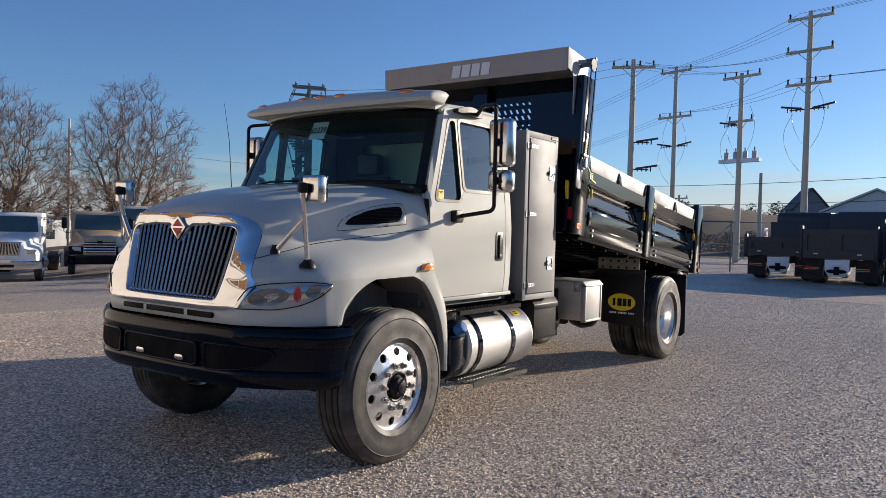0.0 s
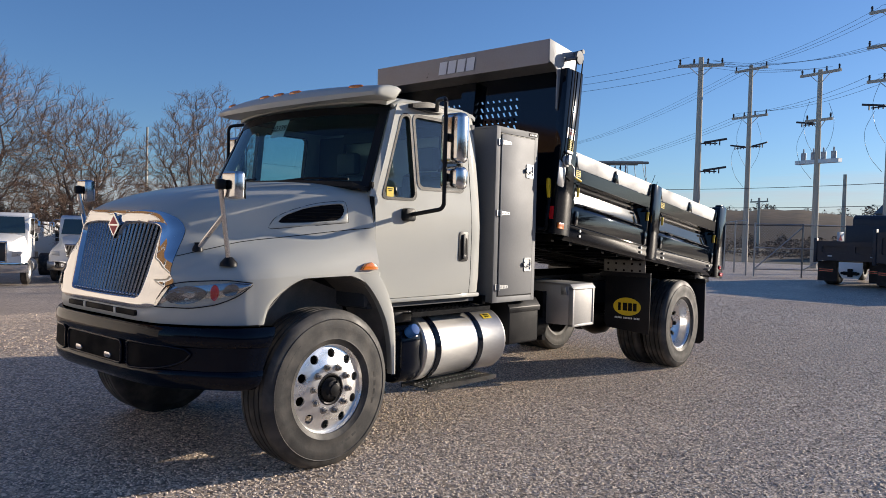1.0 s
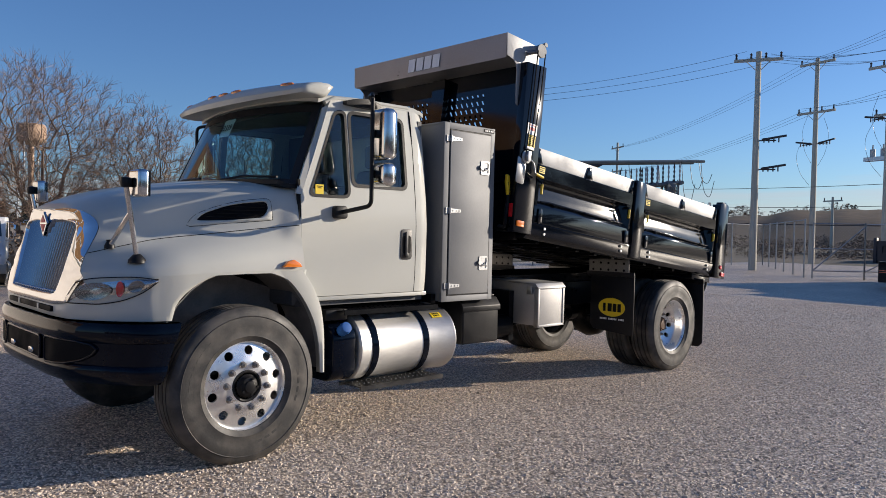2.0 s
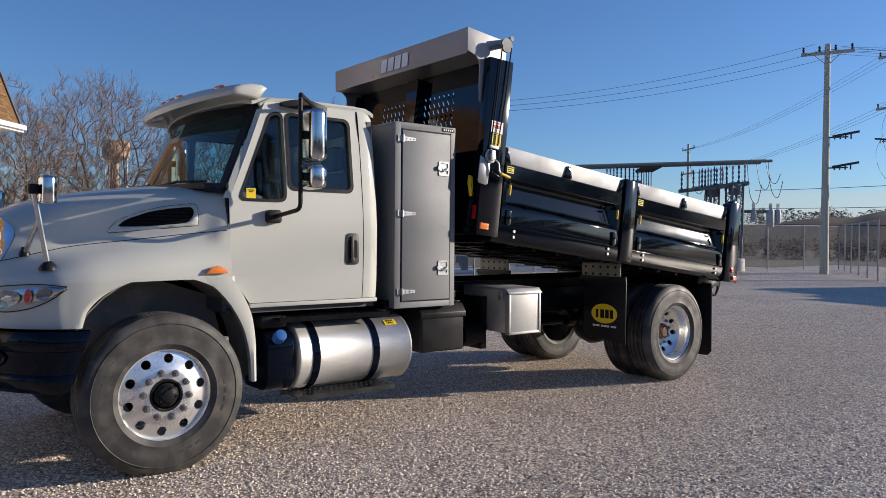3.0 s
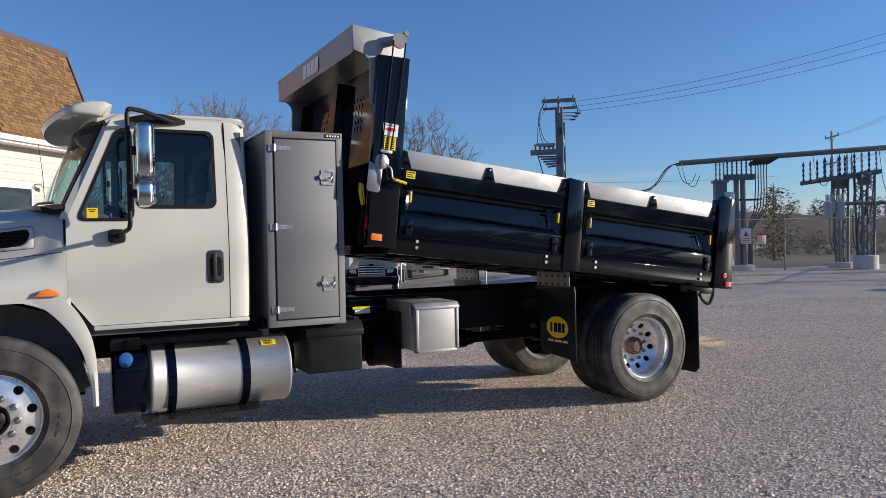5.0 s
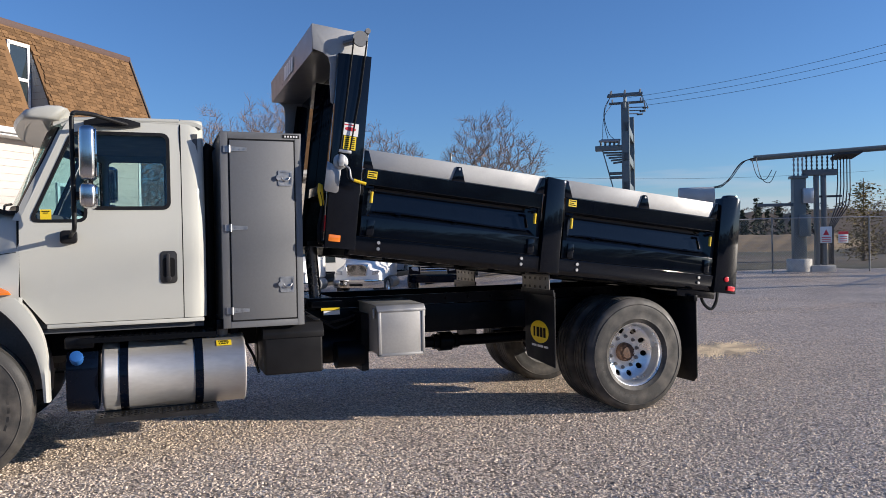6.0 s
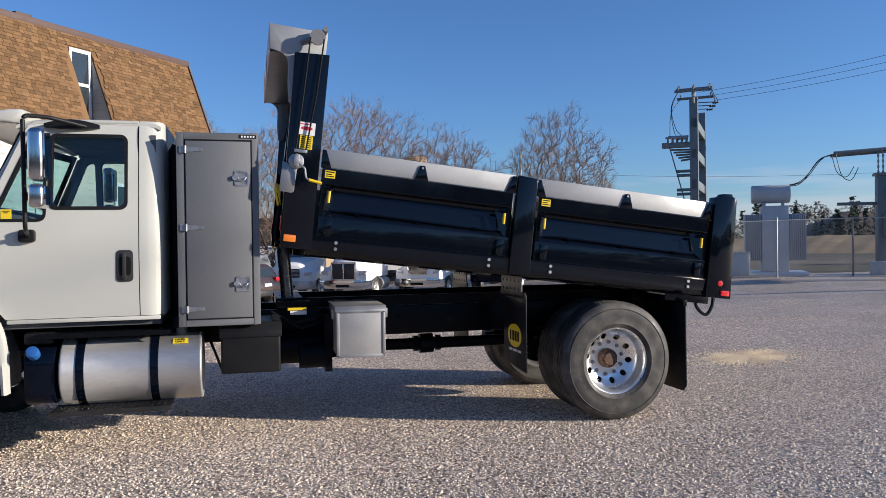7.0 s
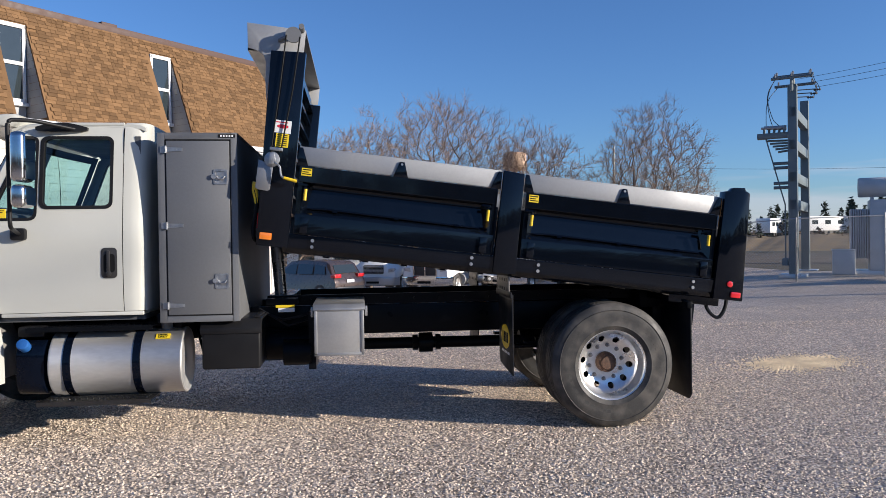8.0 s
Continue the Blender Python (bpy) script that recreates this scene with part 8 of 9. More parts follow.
def simple_wheel(parent, x, y, r=0.5, w=0.28, material=ALUP, out=-1):
    bm = NB()
    lathe(bm, [(r * 0.56, -w / 2 + 0.02), (r * 0.7, -w / 2), (r * 0.9, -w / 2 + 0.01), (r, -w / 2 + 0.05), (r, w / 2 - 0.05), (r * 0.9, w / 2 - 0.01), (r * 0.7, w / 2), (r * 0.56, w / 2 - 0.02)], 28, axis="x", closed=True)
    wh = part("wheel", bm, RUBBER, parent)
    wh.matrix_basis = Matrix.Translation((x, y, r))
    bm = NB()
    lathe(bm, [(0.001, -w * 0.42), (r * 0.2, -w * 0.42), (r * 0.22, -w * 0.3), (r * 0.45, -w * 0.25), (r * 0.53, -w * 0.4), (r * 0.57, -w * 0.45)], 24, axis="x")
    if out > 0:
        bm.transform(Matrix.Rotation(math.pi, 4, "Z"))
    part("rim", bm, material, wh)


def parked_truck(x, y, turn, paint, style, label):
    """A conventional truck whose front looks to -y."""
    t = thing("parked_truck", label, "truck", group="trucks parked in a row", at=pose(x, y, ground_z(x, y), 0, 0, turn))
    W = 1.0
    def sect(yy, w, z0, ztop, sh):
        pts = [(-1.0, z0), (-1.0, z0 + (ztop - z0) * 0.35), (-0.93, z0 + (ztop - z0) * 0.52), (-sh, z0 + (ztop - z0) * 0.66), (-sh * 0.92, z0 + (ztop - z0) * 0.9), (-sh * 0.6, ztop), (0, ztop + 0.02)]
        pts += [(-a, b) for a, b in pts[:-1][::-1]]
        return [(a * w, yy, b) for a, b in pts]
    bm = NB()
    rows = [sect(0.0, 1.02, 0.85, 1.55, 0.60), sect(0.12, 1.12, 0.82, 1.66, 0.62), sect(0.5, 1.16, 0.9, 1.74, 0.66), sect(1.0, 1.16, 1.0, 1.84, 0.74), sect(1.55, 1.10, 1.0, 1.92, 0.92)]
    V = grid(bm, rows)
    bm.faces.new(V[0])
    part("hood", bm, paint, t, smooth=50)
    bm = NB()
    cabp = [(1.45, 1.0), (1.45, 1.92), (1.72, 2.62), (1.95, 2.72), (2.95, 2.72), (3.05, 2.6), (3.05, 0.95), (1.7, 0.95)]
    prism(bm, [(a, b) for a, b in cabp], -1.04, 1.04, "x")
    part("cab", bm, paint, t, bevel=0.05, seg=3)
    bm = NB()
    A = [(-0.93, 1.43, 1.93), (0.93, 1.43, 1.93), (0.86, 1.66, 2.55), (-0.86, 1.66, 2.55)]
    vs = [bm.verts.new(p) for p in A] + [bm.verts.new((p[0], p[1] - 0.03, p[2] + 0.01)) for p in A]
    bm.faces.new(vs[:4]), bm.faces.new(vs[4:][::-1])
    for k in range(4):
        bm.faces.new((vs[k], vs[4 + k], vs[4 + (k + 1) % 4], vs[(k + 1) % 4]))
    part("windscreen", bm, PANET, t, "dark teal windscreen")
    for s in (1, -1):
        bm = NB()
        prism(bm, [(1.78, 1.9), (1.98, 2.5), (2.7, 2.5), (2.7, 1.85)], 1.03 * s, 1.048 * s, "x")
        part("door_window", bm, PANE, t)
        bm = NB()
        tube(bm, rounded([(1.0 * s, 1.65, 1.75), (1.33 * s, 1.6, 1.8), (1.33 * s, 1.6, 2.5), (1.0 * s, 1.75, 2.55)], 0.06, 3), 0.018, 6)
        box(bm, min(1.22 * s, 1.42 * s), max(1.22 * s, 1.42 * s), 1.52, 1.6, 1.95, 2.42)
        part("mirror", bm, CHROME if style != "bars" else PLASTIC, t, bevel=0.01)
        bm = NB()
        zt = 1.20 if style != "bars" else 1.14
        prism(bm, [(s * 0.70, zt - 0.12), (s * 0.98, zt - 0.08), (s * 1.06, zt + 0.04), (s * 0.98, zt + 0.08), (s * 0.72, zt + 0.06)], -0.03, 0.10)
        part("headlamp", bm, SILVER, t, "clear headlamp", bevel=0.015)
    if style == "vertical":
        bm = NB()
        prism(bm, [(-0.55, 1.56), (0.55, 1.56), (0.44, 1.02), (-0.44, 1.02)], -0.05, 0.02)
        g = part("grille", bm, CHROME, t, "chrome grille with vertical bars", bevel=0.03)
        # near-black plate painted as the shade between the bars
        bm = NB()
        prism(bm, [(-0.48, 1.50), (0.48, 1.50), (0.39, 1.07), (-0.39, 1.07)], -0.056, -0.05)
        part("grille_mesh", bm, GRILLE_BACK, g)
        for k in range(17):
            f = -1 + 2 * (k + 0.5) / 17
            bm = NB()
            prism(bm, [(f * 0.47 - 0.008, 1.50), (f * 0.47 + 0.008, 1.50), (f * 0.385 + 0.008, 1.07), (f * 0.385 - 0.008, 1.07)], -0.075, -0.056)
            part("grille_bar", bm, CHROME, g)
    elif style == "flat":
        for s in (1, -1):
            bm = NB()
            box(bm, min(0.03 * s, 0.50 * s), max(0.03 * s, 0.50 * s), -0.05, 0.02, 0.92, 1.58)
            part("grille", bm, DGREY, t, "dark split grille in chrome frame", bevel=0.02)
        bm = NB()
        for a, b, c, d in ((-0.03, 0.03, 0.88, 1.62), (-0.56, -0.50, 0.88, 1.62), (0.50, 0.56, 0.88, 1.62)):
            box(bm, a, b, -0.07, 0.02, c, d)
        box(bm, -0.56, 0.56, -0.07, 0.02, 1.58, 1.65), box(bm, -0.56, 0.56, -0.07, 0.02, 0.86, 0.92)
        part("grille_frame", bm, CHROME, t, bevel=0.01)
    elif style == "bars":
        bm = NB()
        prism(bm, [(-0.62, 1.42), (0.62, 1.42), (0.58, 0.98), (-0.58, 0.98)], -0.04, 0.02)
        g = part("grille", bm, GRILLE_BACK, t, "wide chrome-barred grille", bevel=0.02)
        for k in range(4):
            bm = NB()
            box(bm, -0.62, 0.62, -0.10, -0.03, 1.0 + 0.11 * k, 1.06 + 0.11 * k)
            part("grille_bar", bm, CHROME, g, bevel=0.015)
        bm = NB()
        prism(bm, round_rect(-0.11, 0.11, 1.36, 1.47, 0.05), -0.13, -0.08)
        part("badge", bm, INK, g, "plain dark oval badge", bevel=0.01)
    else:
        bm = NB()
        prism(bm, round_rect(-0.48, 0.48, 1.02, 1.42, 0.05), -0.04, 0.02)
        g = part("grille", bm, GRILLE_BACK, t, "silver slatted grille", bevel=0.02)
        for k in range(6):
            bm = NB()
            box(bm, -0.46, 0.46, -0.06, -0.03, 1.05 + 0.06 * k, 1.075 + 0.06 * k)
            part("grille_bar", bm, SILVER, g)
    bm = NB()
    rows = []
    for k in range(-8, 9):
        f = k / 8
        yy = -0.16 + 0.35 * abs(f) ** 3
        rows.append([(f * 1.2, yy + 0.12, 0.88), (f * 1.2, yy, 0.86), (f * 1.2, yy - 0.02, 0.7), (f * 1.2, yy + 0.03, 0.5), (f * 1.2, yy + 0.12, 0.48)])
    solid(bm, rows, (0, 0.03, 0))
    part("bumper", bm, {"vertical": CHROME, "flat": CHROME, "bars": BLACK, "slat": SILVER}[style], t, smooth=50)
    bm = NB()
    if style == "bars":
        box(bm, -1.18, -0.62, -0.02, 0.2, 0.88, 1.24), box(bm, 0.62, 1.18, -0.02, 0.2, 0.88, 1.24)
        part("corner_panel", bm, BLACK, t, bevel=0.04, apart=True)
    else:
        box(bm, -0.3, 0.3, -0.20, -0.15, 0.58, 0.68)
        part("bumper_slot", bm, INK, t)
    bm = NB()
    for s in (1, -1):
        box(bm, min(0.40 * s, 0.46 * s), max(0.40 * s, 0.46 * s), 0.3, 8.2, 0.75, 1.0)
    box(bm, -0.4, 0.4, 3.3, 3.5, 0.75, 1.0), box(bm, -0.4, 0.4, 7.9, 8.1, 0.75, 1.0)
    part("chassis", bm, CHASSIS, t)
    for s in (1, -1):
        simple_wheel(t, 1.03 * s, 0.95, out=s)
        simple_wheel(t, 1.0 * s, 6.4, w=0.5, out=s)
        bm = NB()
        lathe(bm, [(0.001, 1.9), (0.27, 1.92), (0.28, 2.0), (0.28, 2.9), (0.27, 2.98), (0.001, 3.0)], 20, (0.88 * s, 0, 0.65), "y")
        part("fuel_tank", bm, ALUT, t)
    return t


parked_truck(9.75, 26.0, -33, WHITEP, "vertical", "white conventional truck with vertical chrome grille")
parked_truck(6.3, 25.3, -28, WHITEP, "flat", "white conventional truck with dark split grille")
parked_truck(13.3, 25.6, -27, TAN, "bars", "tan and black truck with wide chrome-barred grille")
parked_truck(4.1, 27.6, -18, WHITEP, "slat", "white truck with silver slatted grille")
parked_truck(18.6, 30.5, -26, WHITEP, "slat", "white chassis-cab truck parked behind the row")

# parked car seen from behind
suv = thing("parked_suv", "taupe sport utility car with red tail lamps", "car", at=pose(1.35, 25.2, ground_z(1.35, 25.2), 0, 0, 139))
bm = NB()
prof = [(-2.25, 0.42), (-2.28, 0.75), (-2.22, 0.95), (-2.12, 1.05), (-1.85, 1.52), (-1.6, 1.64), (-0.4, 1.70), (0.35, 1.64), (1.05, 1.12), (1.9, 0.98), (2.2, 0.8), (2.25, 0.45), (1.85, 0.30), (-1.9, 0.30)]
rows = []
for yy, k in ((-0.90, 0.0), (-0.86, 1.0), (-0.6, 1.0), (0.0, 1.0), (0.6, 1.0), (0.86, 1.0), (0.90, 0.0)):
    rows.append([(x, yy * (1 - 0.17 * max(0, z - 1.0) / 0.7) if abs(yy) > 0.7 else yy * (1 - 0.14 * max(0, z - 1.0) / 0.7), z if k else 0.42 + (z - 0.42) * 0.93) for x, z in prof + prof[:1]])
V = grid(bm, rows)
bm.faces.new(V[0][:-1]), bm.faces.new(V[-1][:-1])
part("body", bm, SUVP, suv, smooth=45)
bm = NB()
A = [(-2.05, 1.16), (-1.84, 1.50)]
vs = [bm.verts.new((A[0][0] - 0.03, y, A[0][1])) for y in (-0.68, 0.68)] + [bm.verts.new((A[1][0] - 0.04, y, A[1][1])) for y in (0.6, -0.6)]
bm.faces.new(vs)
part("rear_window", bm, PANE, suv, smooth=0)
for s in (1, -1):
    bm = NB()
    for a in ([(-1.7, 1.12), (-1.62, 1.45), (-1.1, 1.52), (-1.05, 1.12)], [(-0.98, 1.12), (-1.0, 1.52), (-0.15, 1.54), (-0.1, 1.12)], [(-0.03, 1.12), (-0.08, 1.54), (0.35, 1.5), (0.85, 1.14)]):
        vs = [bm.verts.new((x, s * (0.905 * (1 - 0.17 * (z - 1.0) / 0.7)), z)) for x, z in a]
        bm.faces.new(vs)
    part("side_window", bm, PANE, suv, smooth=0)
    bm = NB()
    box(bm, -2.26, -2.02, min(s * 0.52, s * 0.91), max(s * 0.52, s * 0.91), 0.98, 1.13)
    part("tail_lamp", bm, RED, suv, "red tail lamp", bevel=0.02)
    for x in (-1.4, 1.35):
        bm = NB()
        lathe(bm, [(0.2, -0.1), (0.26, -0.11), (0.34, -0.09), (0.35, 0.09), (0.26, 0.11)], 24, (x, s * 0.82, 0.35), "y")
        wh = part("wheel", bm, RUBBER, suv)
        bm = NB()
        lathe(bm, [(0.001, s * 0.095), (0.06, s * 0.095), (0.09, s * 0.07), (0.2, s * 0.09), (0.22, s * 0.1)], 20, (x, s * 0.82, 0.35), "y")
        part("rim", bm, SILVER, wh)
bm = NB()
box(bm, -2.32, -2.2, -0.85, 0.85, 0.40, 0.62)
part("bumper", bm, DGREY, suv, bevel=0.03)
bm = NB()
box(bm, -2.295, -2.27, -0.22, 0.22, 0.78, 0.90)
part("number_plate", bm, LABELW, suv)


MATTBLACK = mat("dull black body paint", (0.034, 0.038, 0.048), 0.4, var=0.2, spec=0.3)


def black_tipper(x, y, turn, label, tall=0.0):
    """A black dump truck seen from its tailgate; its rear looks to -x."""
    t = thing("parked_dump_truck", label, "truck", group="black dump trucks parked side by side", at=pose(x, y, ground_z(x, y), 0, 0, turn))
    bm = NB()
    box(bm, 0.05, 3.5, -1.12, 1.12, 0.92, 1.0)
    box(bm, 0.05, 3.5, -1.14, -1.08, 0.95, 1.85 + tall), box(bm, 0.05, 3.5, 1.08, 1.14, 0.95, 1.85 + tall), box(bm, 3.42, 3.5, -1.14, 1.14, 0.95, 2.5 + tall)
    part("dump_body", bm, MATTBLACK, t, bevel=0.01)
    bm = NB()
    holed(bm, [(-1.1, 0.88), (1.1, 0.88), (1.1, 1.88 + tall), (-1.1, 1.88 + tall)], [round_rect(-0.95, -0.12, 1.15, 1.70 + tall, 0.05), round_rect(0.12, 0.95, 1.15, 1.70 + tall, 0.05)], lambda p: Vector((-0.03, p[0], p[1])), (0.06, 0, 0))
    g = part("tailgate", bm, MATTBLACK, t, "black framed tailgate")
    bm = NB()
    box(bm, 0.035, 0.05, -1.08, 1.08, 0.95, 1.8 + tall)
    part("tailgate_skin", bm, MATTBLACK, g)
    for s in (1, -1):
        bm = NB()
        box(bm, -0.08, 0.12, min(1.1 * s, 1.2 * s), max(1.1 * s, 1.2 * s), 0.8, 1.98 + tall)
        part("rear_post", bm, MATTBLACK, t, bevel=0.01)
        bm = NB()
        box(bm, -0.085, -0.078, min(0.55 * s, 1.0 * s), max(0.55 * s, 1.0 * s), 0.56, 0.58), box(bm, -0.085, -0.078, min(0.55 * s, 1.0 * s), max(0.55 * s, 1.0 * s), 0.50, 0.52)
        part("lamp_strip", bm, RED, t)
        bm = NB()
        box(bm, -0.05, -0.035, min(0.6 * s, 0.74 * s), max(0.6 * s, 0.74 * s), 1.02, 1.06)
        part("label", bm, LABELW, t)
        simple_wheel(t, 0, 0, out=s)
        wh = t.children[-1]
        wh.matrix_basis = Matrix.Translation((1.1, 0.85 * s, 0.5)) @ Matrix.Rotation(math.pi / 2, 4, "Z") @ Matrix.Diagonal((1.9, 1, 1, 1))
        bm = NB()
        box(bm, 0.3, 0.32, min(0.5 * s, 1.15 * s), max(0.5 * s, 1.15 * s), 0.15, 0.85)
        part("mud_flap", bm, BLACKR, t)
        simple_wheel(t, 0, 0, out=s)
        t.children[-1].matrix_basis = Matrix.Translation((5.4, 1.0 * s, 0.5)) @ Matrix.Rotation(math.pi / 2, 4, "Z")
    bm = NB()
    prism(bm, [(-0.38, 0.84), (0.38, 0.84), (0.38, 0.5), (0.26, 0.28), (-0.26, 0.28), (-0.38, 0.5)], -0.02, 0.0, "x")
    plate = part("hitch_plate", bm, LABELW, t, "white painted hitch plate", bevel=0.004)
    bm = NB()
    box(bm, -0.08, -0.02, -0.22, 0.22, 0.40, 0.52), box(bm, -0.10, -0.02, -0.08, 0.08, 0.34, 0.62)
    for s in (1, -1):
        rod(bm, (-0.03, 0.25 * s, 0.46), (-0.12, 0.25 * s, 0.46), 0.05, n=10)
    part("hitch", bm, INK, plate, bevel=0.01)
    bm = NB()
    for s in (1, -1):
        box(bm, 0.0, 6.0, min(0.38 * s, 0.46 * s), max(0.38 * s, 0.46 * s), 0.62, 0.88)
    part("chassis", bm, CHASSIS, t)
    bm = NB()
    prism(bm, [(3.8, 0.95), (3.8, 2.45), (4.0, 2.6), (4.9, 2.6), (5.3, 1.85), (6.3, 1.6), (6.4, 0.9)], -1.0, 1.0)
    part("cab", bm, MATTBLACK, t, bevel=0.05)
    return t


black_tipper(24.2, -0.55, -6, "black dump truck with framed tailgate and white hitch plate")
black_tipper(25.5, 1.55, -2, "black dump truck with low body and white hitch plate", -0.32)
black_tipper(24.8, -2.95, -6, "black dump truck with dark tarped body", 0.25)

# ---------------------------------------------------------------- distance
HILL = mat("brown winter hillside", (0.12, 0.088, 0.06), 0.95, var=0.4, scale=0.03, fine=0.4, spec=0.15, dirt=(0.09, 0.075, 0.055), dirt_at=0.55)
DRYG = mat("dry yellow grass bank", (0.25, 0.185, 0.11), 0.95, var=0.3, scale=0.2, fine=3, spec=0.15)
CONIF = mat("dark conifer needles", (0.05, 0.062, 0.045), 0.9, var=0.4, scale=0.6, isl=0.3, spec=0.15)
# brown lightened so the brush colour holds some distance haze
BRUSH = mat("leafless brush", (0.17, 0.13, 0.10), 0.95, var=0.3, scale=0.5, isl=0.35, spec=0.15)


def ridge(name, r0, r1, r2, a0, a1, h, seed, material, label):
    """A long low rise between two bearings, seen from the yard."""
    bm = NB()
    rows = []
    n = 120
    for i in range(n + 1):
        a = radians(a0 + (a1 - a0) * i / n)
        end = min(1, i / 8, (n - i) / 8)
        k = (0.75 + 0.5 * noise.noise((i * 0.06, seed, 0)) + 0.12 * noise.noise((i * 0.4, seed, 5))) * end
        row = []
        for f in np.linspace(0, 1, 9):
            r = r0 + (r1 - r0) * min(1, f * 1.5) if f < 0.67 else r1 + (r2 - r1) * (f - 0.67) / 0.33
            s = math.sin(math.pi * min(0.5, f * 0.75)) if f < 0.67 else 1 - 0.6 * (f - 0.67) / 0.33
            row.append((r * math.cos(a), r * math.sin(a), -1.3 + (h * k + 1.2) * s))
        rows.append(row)
    grid(bm, rows)
    return tagged(part(name, bm, material, None, smooth=180), label, "hill", kind="structure")


ridge("hillside", 120, 260, 420, -40, 52, 11.5, 2.0, HILL, "brown winter hillside behind the yard")
bank = ridge("grass_bank", 60, 130, 200, 36, 78, 2.5, 7.0, DRYG, "dry yellow grass bank behind the substation")
ridge("far_hill", 200, 400, 600, 50, 140, 4.5, 4.0, HILL, "low brown rise on the horizon")
# unseen rise, added behind the camera so the paint reflects something dark
ridge("rise_behind", 45, 75, 130, 175, 330, 5.0, 9.0, HILL, "unseen dark rise added behind the camera to darken reflections")


BANK = np.array([v.co[:] for v in bank.data.vertices])


def bank_z(x, y):
    """Height of the grass bank at x, y."""
    d = np.hypot(BANK[:, 0] - x, BANK[:, 1] - y)
    k = np.argsort(d)[:4]
    w = 1 / (d[k] + 0.1)
    return float((BANK[k, 2] * w).sum() / w.sum())


def clumps(name, spots, material, label, kind):
    pv, pf = [], []
    r = random.Random(len(spots))
    for x, y, z, h, conifer in spots:
        m = 230 if conifer else 150
        for i in range(m):
            f = r.random()
            rad = h * (0.24 * (1 - f) + 0.01 if conifer else 0.42 * math.sqrt(max(0, 1 - (2 * f - 1) ** 2)))
            a = r.uniform(0, 6.283)
            rr = rad * math.sqrt(r.random())
            c = Vector((x + rr * math.cos(a), y + rr * math.sin(a), z + f * h))
            s = h * (0.045 if conifer else 0.05)
            k = len(pv)
            for _ in range(3):
                o = Vector((r.gauss(0, 1), r.gauss(0, 1), r.gauss(0, 0.7))) * s
                pv.append(tuple(c + o))
            pf.append((k, k + 1, k + 2))
    me = bpy.data.meshes.new(name)
    me.from_pydata(pv, [], pf)
    me.materials.append(material)
    return tagged(new(name, me), label, kind, kind="stuff")


rr = random.Random(21)
spots = []
for i in range(46):
    a = radians(rr.uniform(40, 60))
    d = rr.uniform(126, 150)
    x, y = d * math.cos(a), d * math.sin(a)
    spots.append((x, y, bank_z(x, y) - 0.2, rr.uniform(3.0, 6.5), True))
for i in range(40):
    a = radians(rr.uniform(57, 84))
    d = rr.uniform(95, 140)
    spots.append((d * math.cos(a), d * math.sin(a), -1.2, rr.uniform(3.5, 6.5), True))
clumps("conifers", spots, CONIF, "dark green conifers along the horizon", "trees")
spots = []
for i in range(420):
    a = radians(rr.uniform(-38, 50))
    d = rr.uniform(235, 280)
    spots.append((d * math.cos(a), d * math.sin(a), 5.5 + rr.uniform(-1, 1.5), rr.uniform(3, 6), False))
for i in range(200):
    a = radians(rr.uniform(50, 110))
    d = rr.uniform(110, 170)
    spots.append((d * math.cos(a), d * math.sin(a), -1.2, rr.uniform(2.5, 5), False))
for i in range(60):
    a = radians(rr.uniform(60, 100))
    d = rr.uniform(48, 60)
    spots.append((d * math.cos(a), d * math.sin(a), -1.4, rr.uniform(1.2, 2.4), False))
# unseen woods added on the rise behind the camera, for darker reflections
for i in range(420):
    a = radians(rr.uniform(178, 328))
    d = rr.uniform(62, 80)
    spots.append((d * math.cos(a), d * math.sin(a), 2.2, rr.uniform(4, 8), False))
for i in range(330):
    a = radians(rr.uniform(4, 36))
    d = rr.uniform(60, 100)
    spots.append((d * math.cos(a), d * math.sin(a), -0.6 + 0.03 * (d - 60), rr.uniform(0.7, 1.9), False))
clumps("brushwood", spots, BRUSH, "leafless brush on the rises, with unseen woods added behind the camera", "brush")

# a pine beyond the fence
PINE = mat("yellow-green pine needles", (0.20, 0.155, 0.065), 0.9, var=0.4, scale=1.5, isl=0.45, spec=0.15)
pine = thing("pine_tree", "ragged pine with yellowing lower branches", "tree", at=pose(41.3, 26.3, -0.6))
bm = NB()
rod(bm, (0, 0, -0.2), (0.05, 0, 5.6), 0.11, 0.02, 8)
part("trunk", bm, BARK, pine)
r = random.Random(31)
pv, pf = [], []
for i in range(2600):
    f = r.random()
    reach = 1.9 * math.sin(math.pi * (0.12 + 0.80 * f)) ** 0.8
    tier = r.randrange(7) * 0.9
    a = r.uniform(0, 6.283)
    rad = reach * math.sqrt(r.random()) * (0.70 + 0.45 * math.sin(a * 3 + tier))
    c = Vector((rad * math.cos(a), rad * math.sin(a), 0.7 + 4.4 * f + 0.35 * math.sin(a * 2 + tier)))
    k = len(pv)
    for _ in range(3):
        pv.append(tuple(c + Vector((r.gauss(0, 1), r.gauss(0, 1), r.gauss(0, 0.6))) * 0.075))
    pf.append((k, k + 1, k + 2))
me = bpy.data.meshes.new("crown")
me.from_pydata(pv, [], pf)
me.materials.append(PINE)
shared("crown", me, pine)

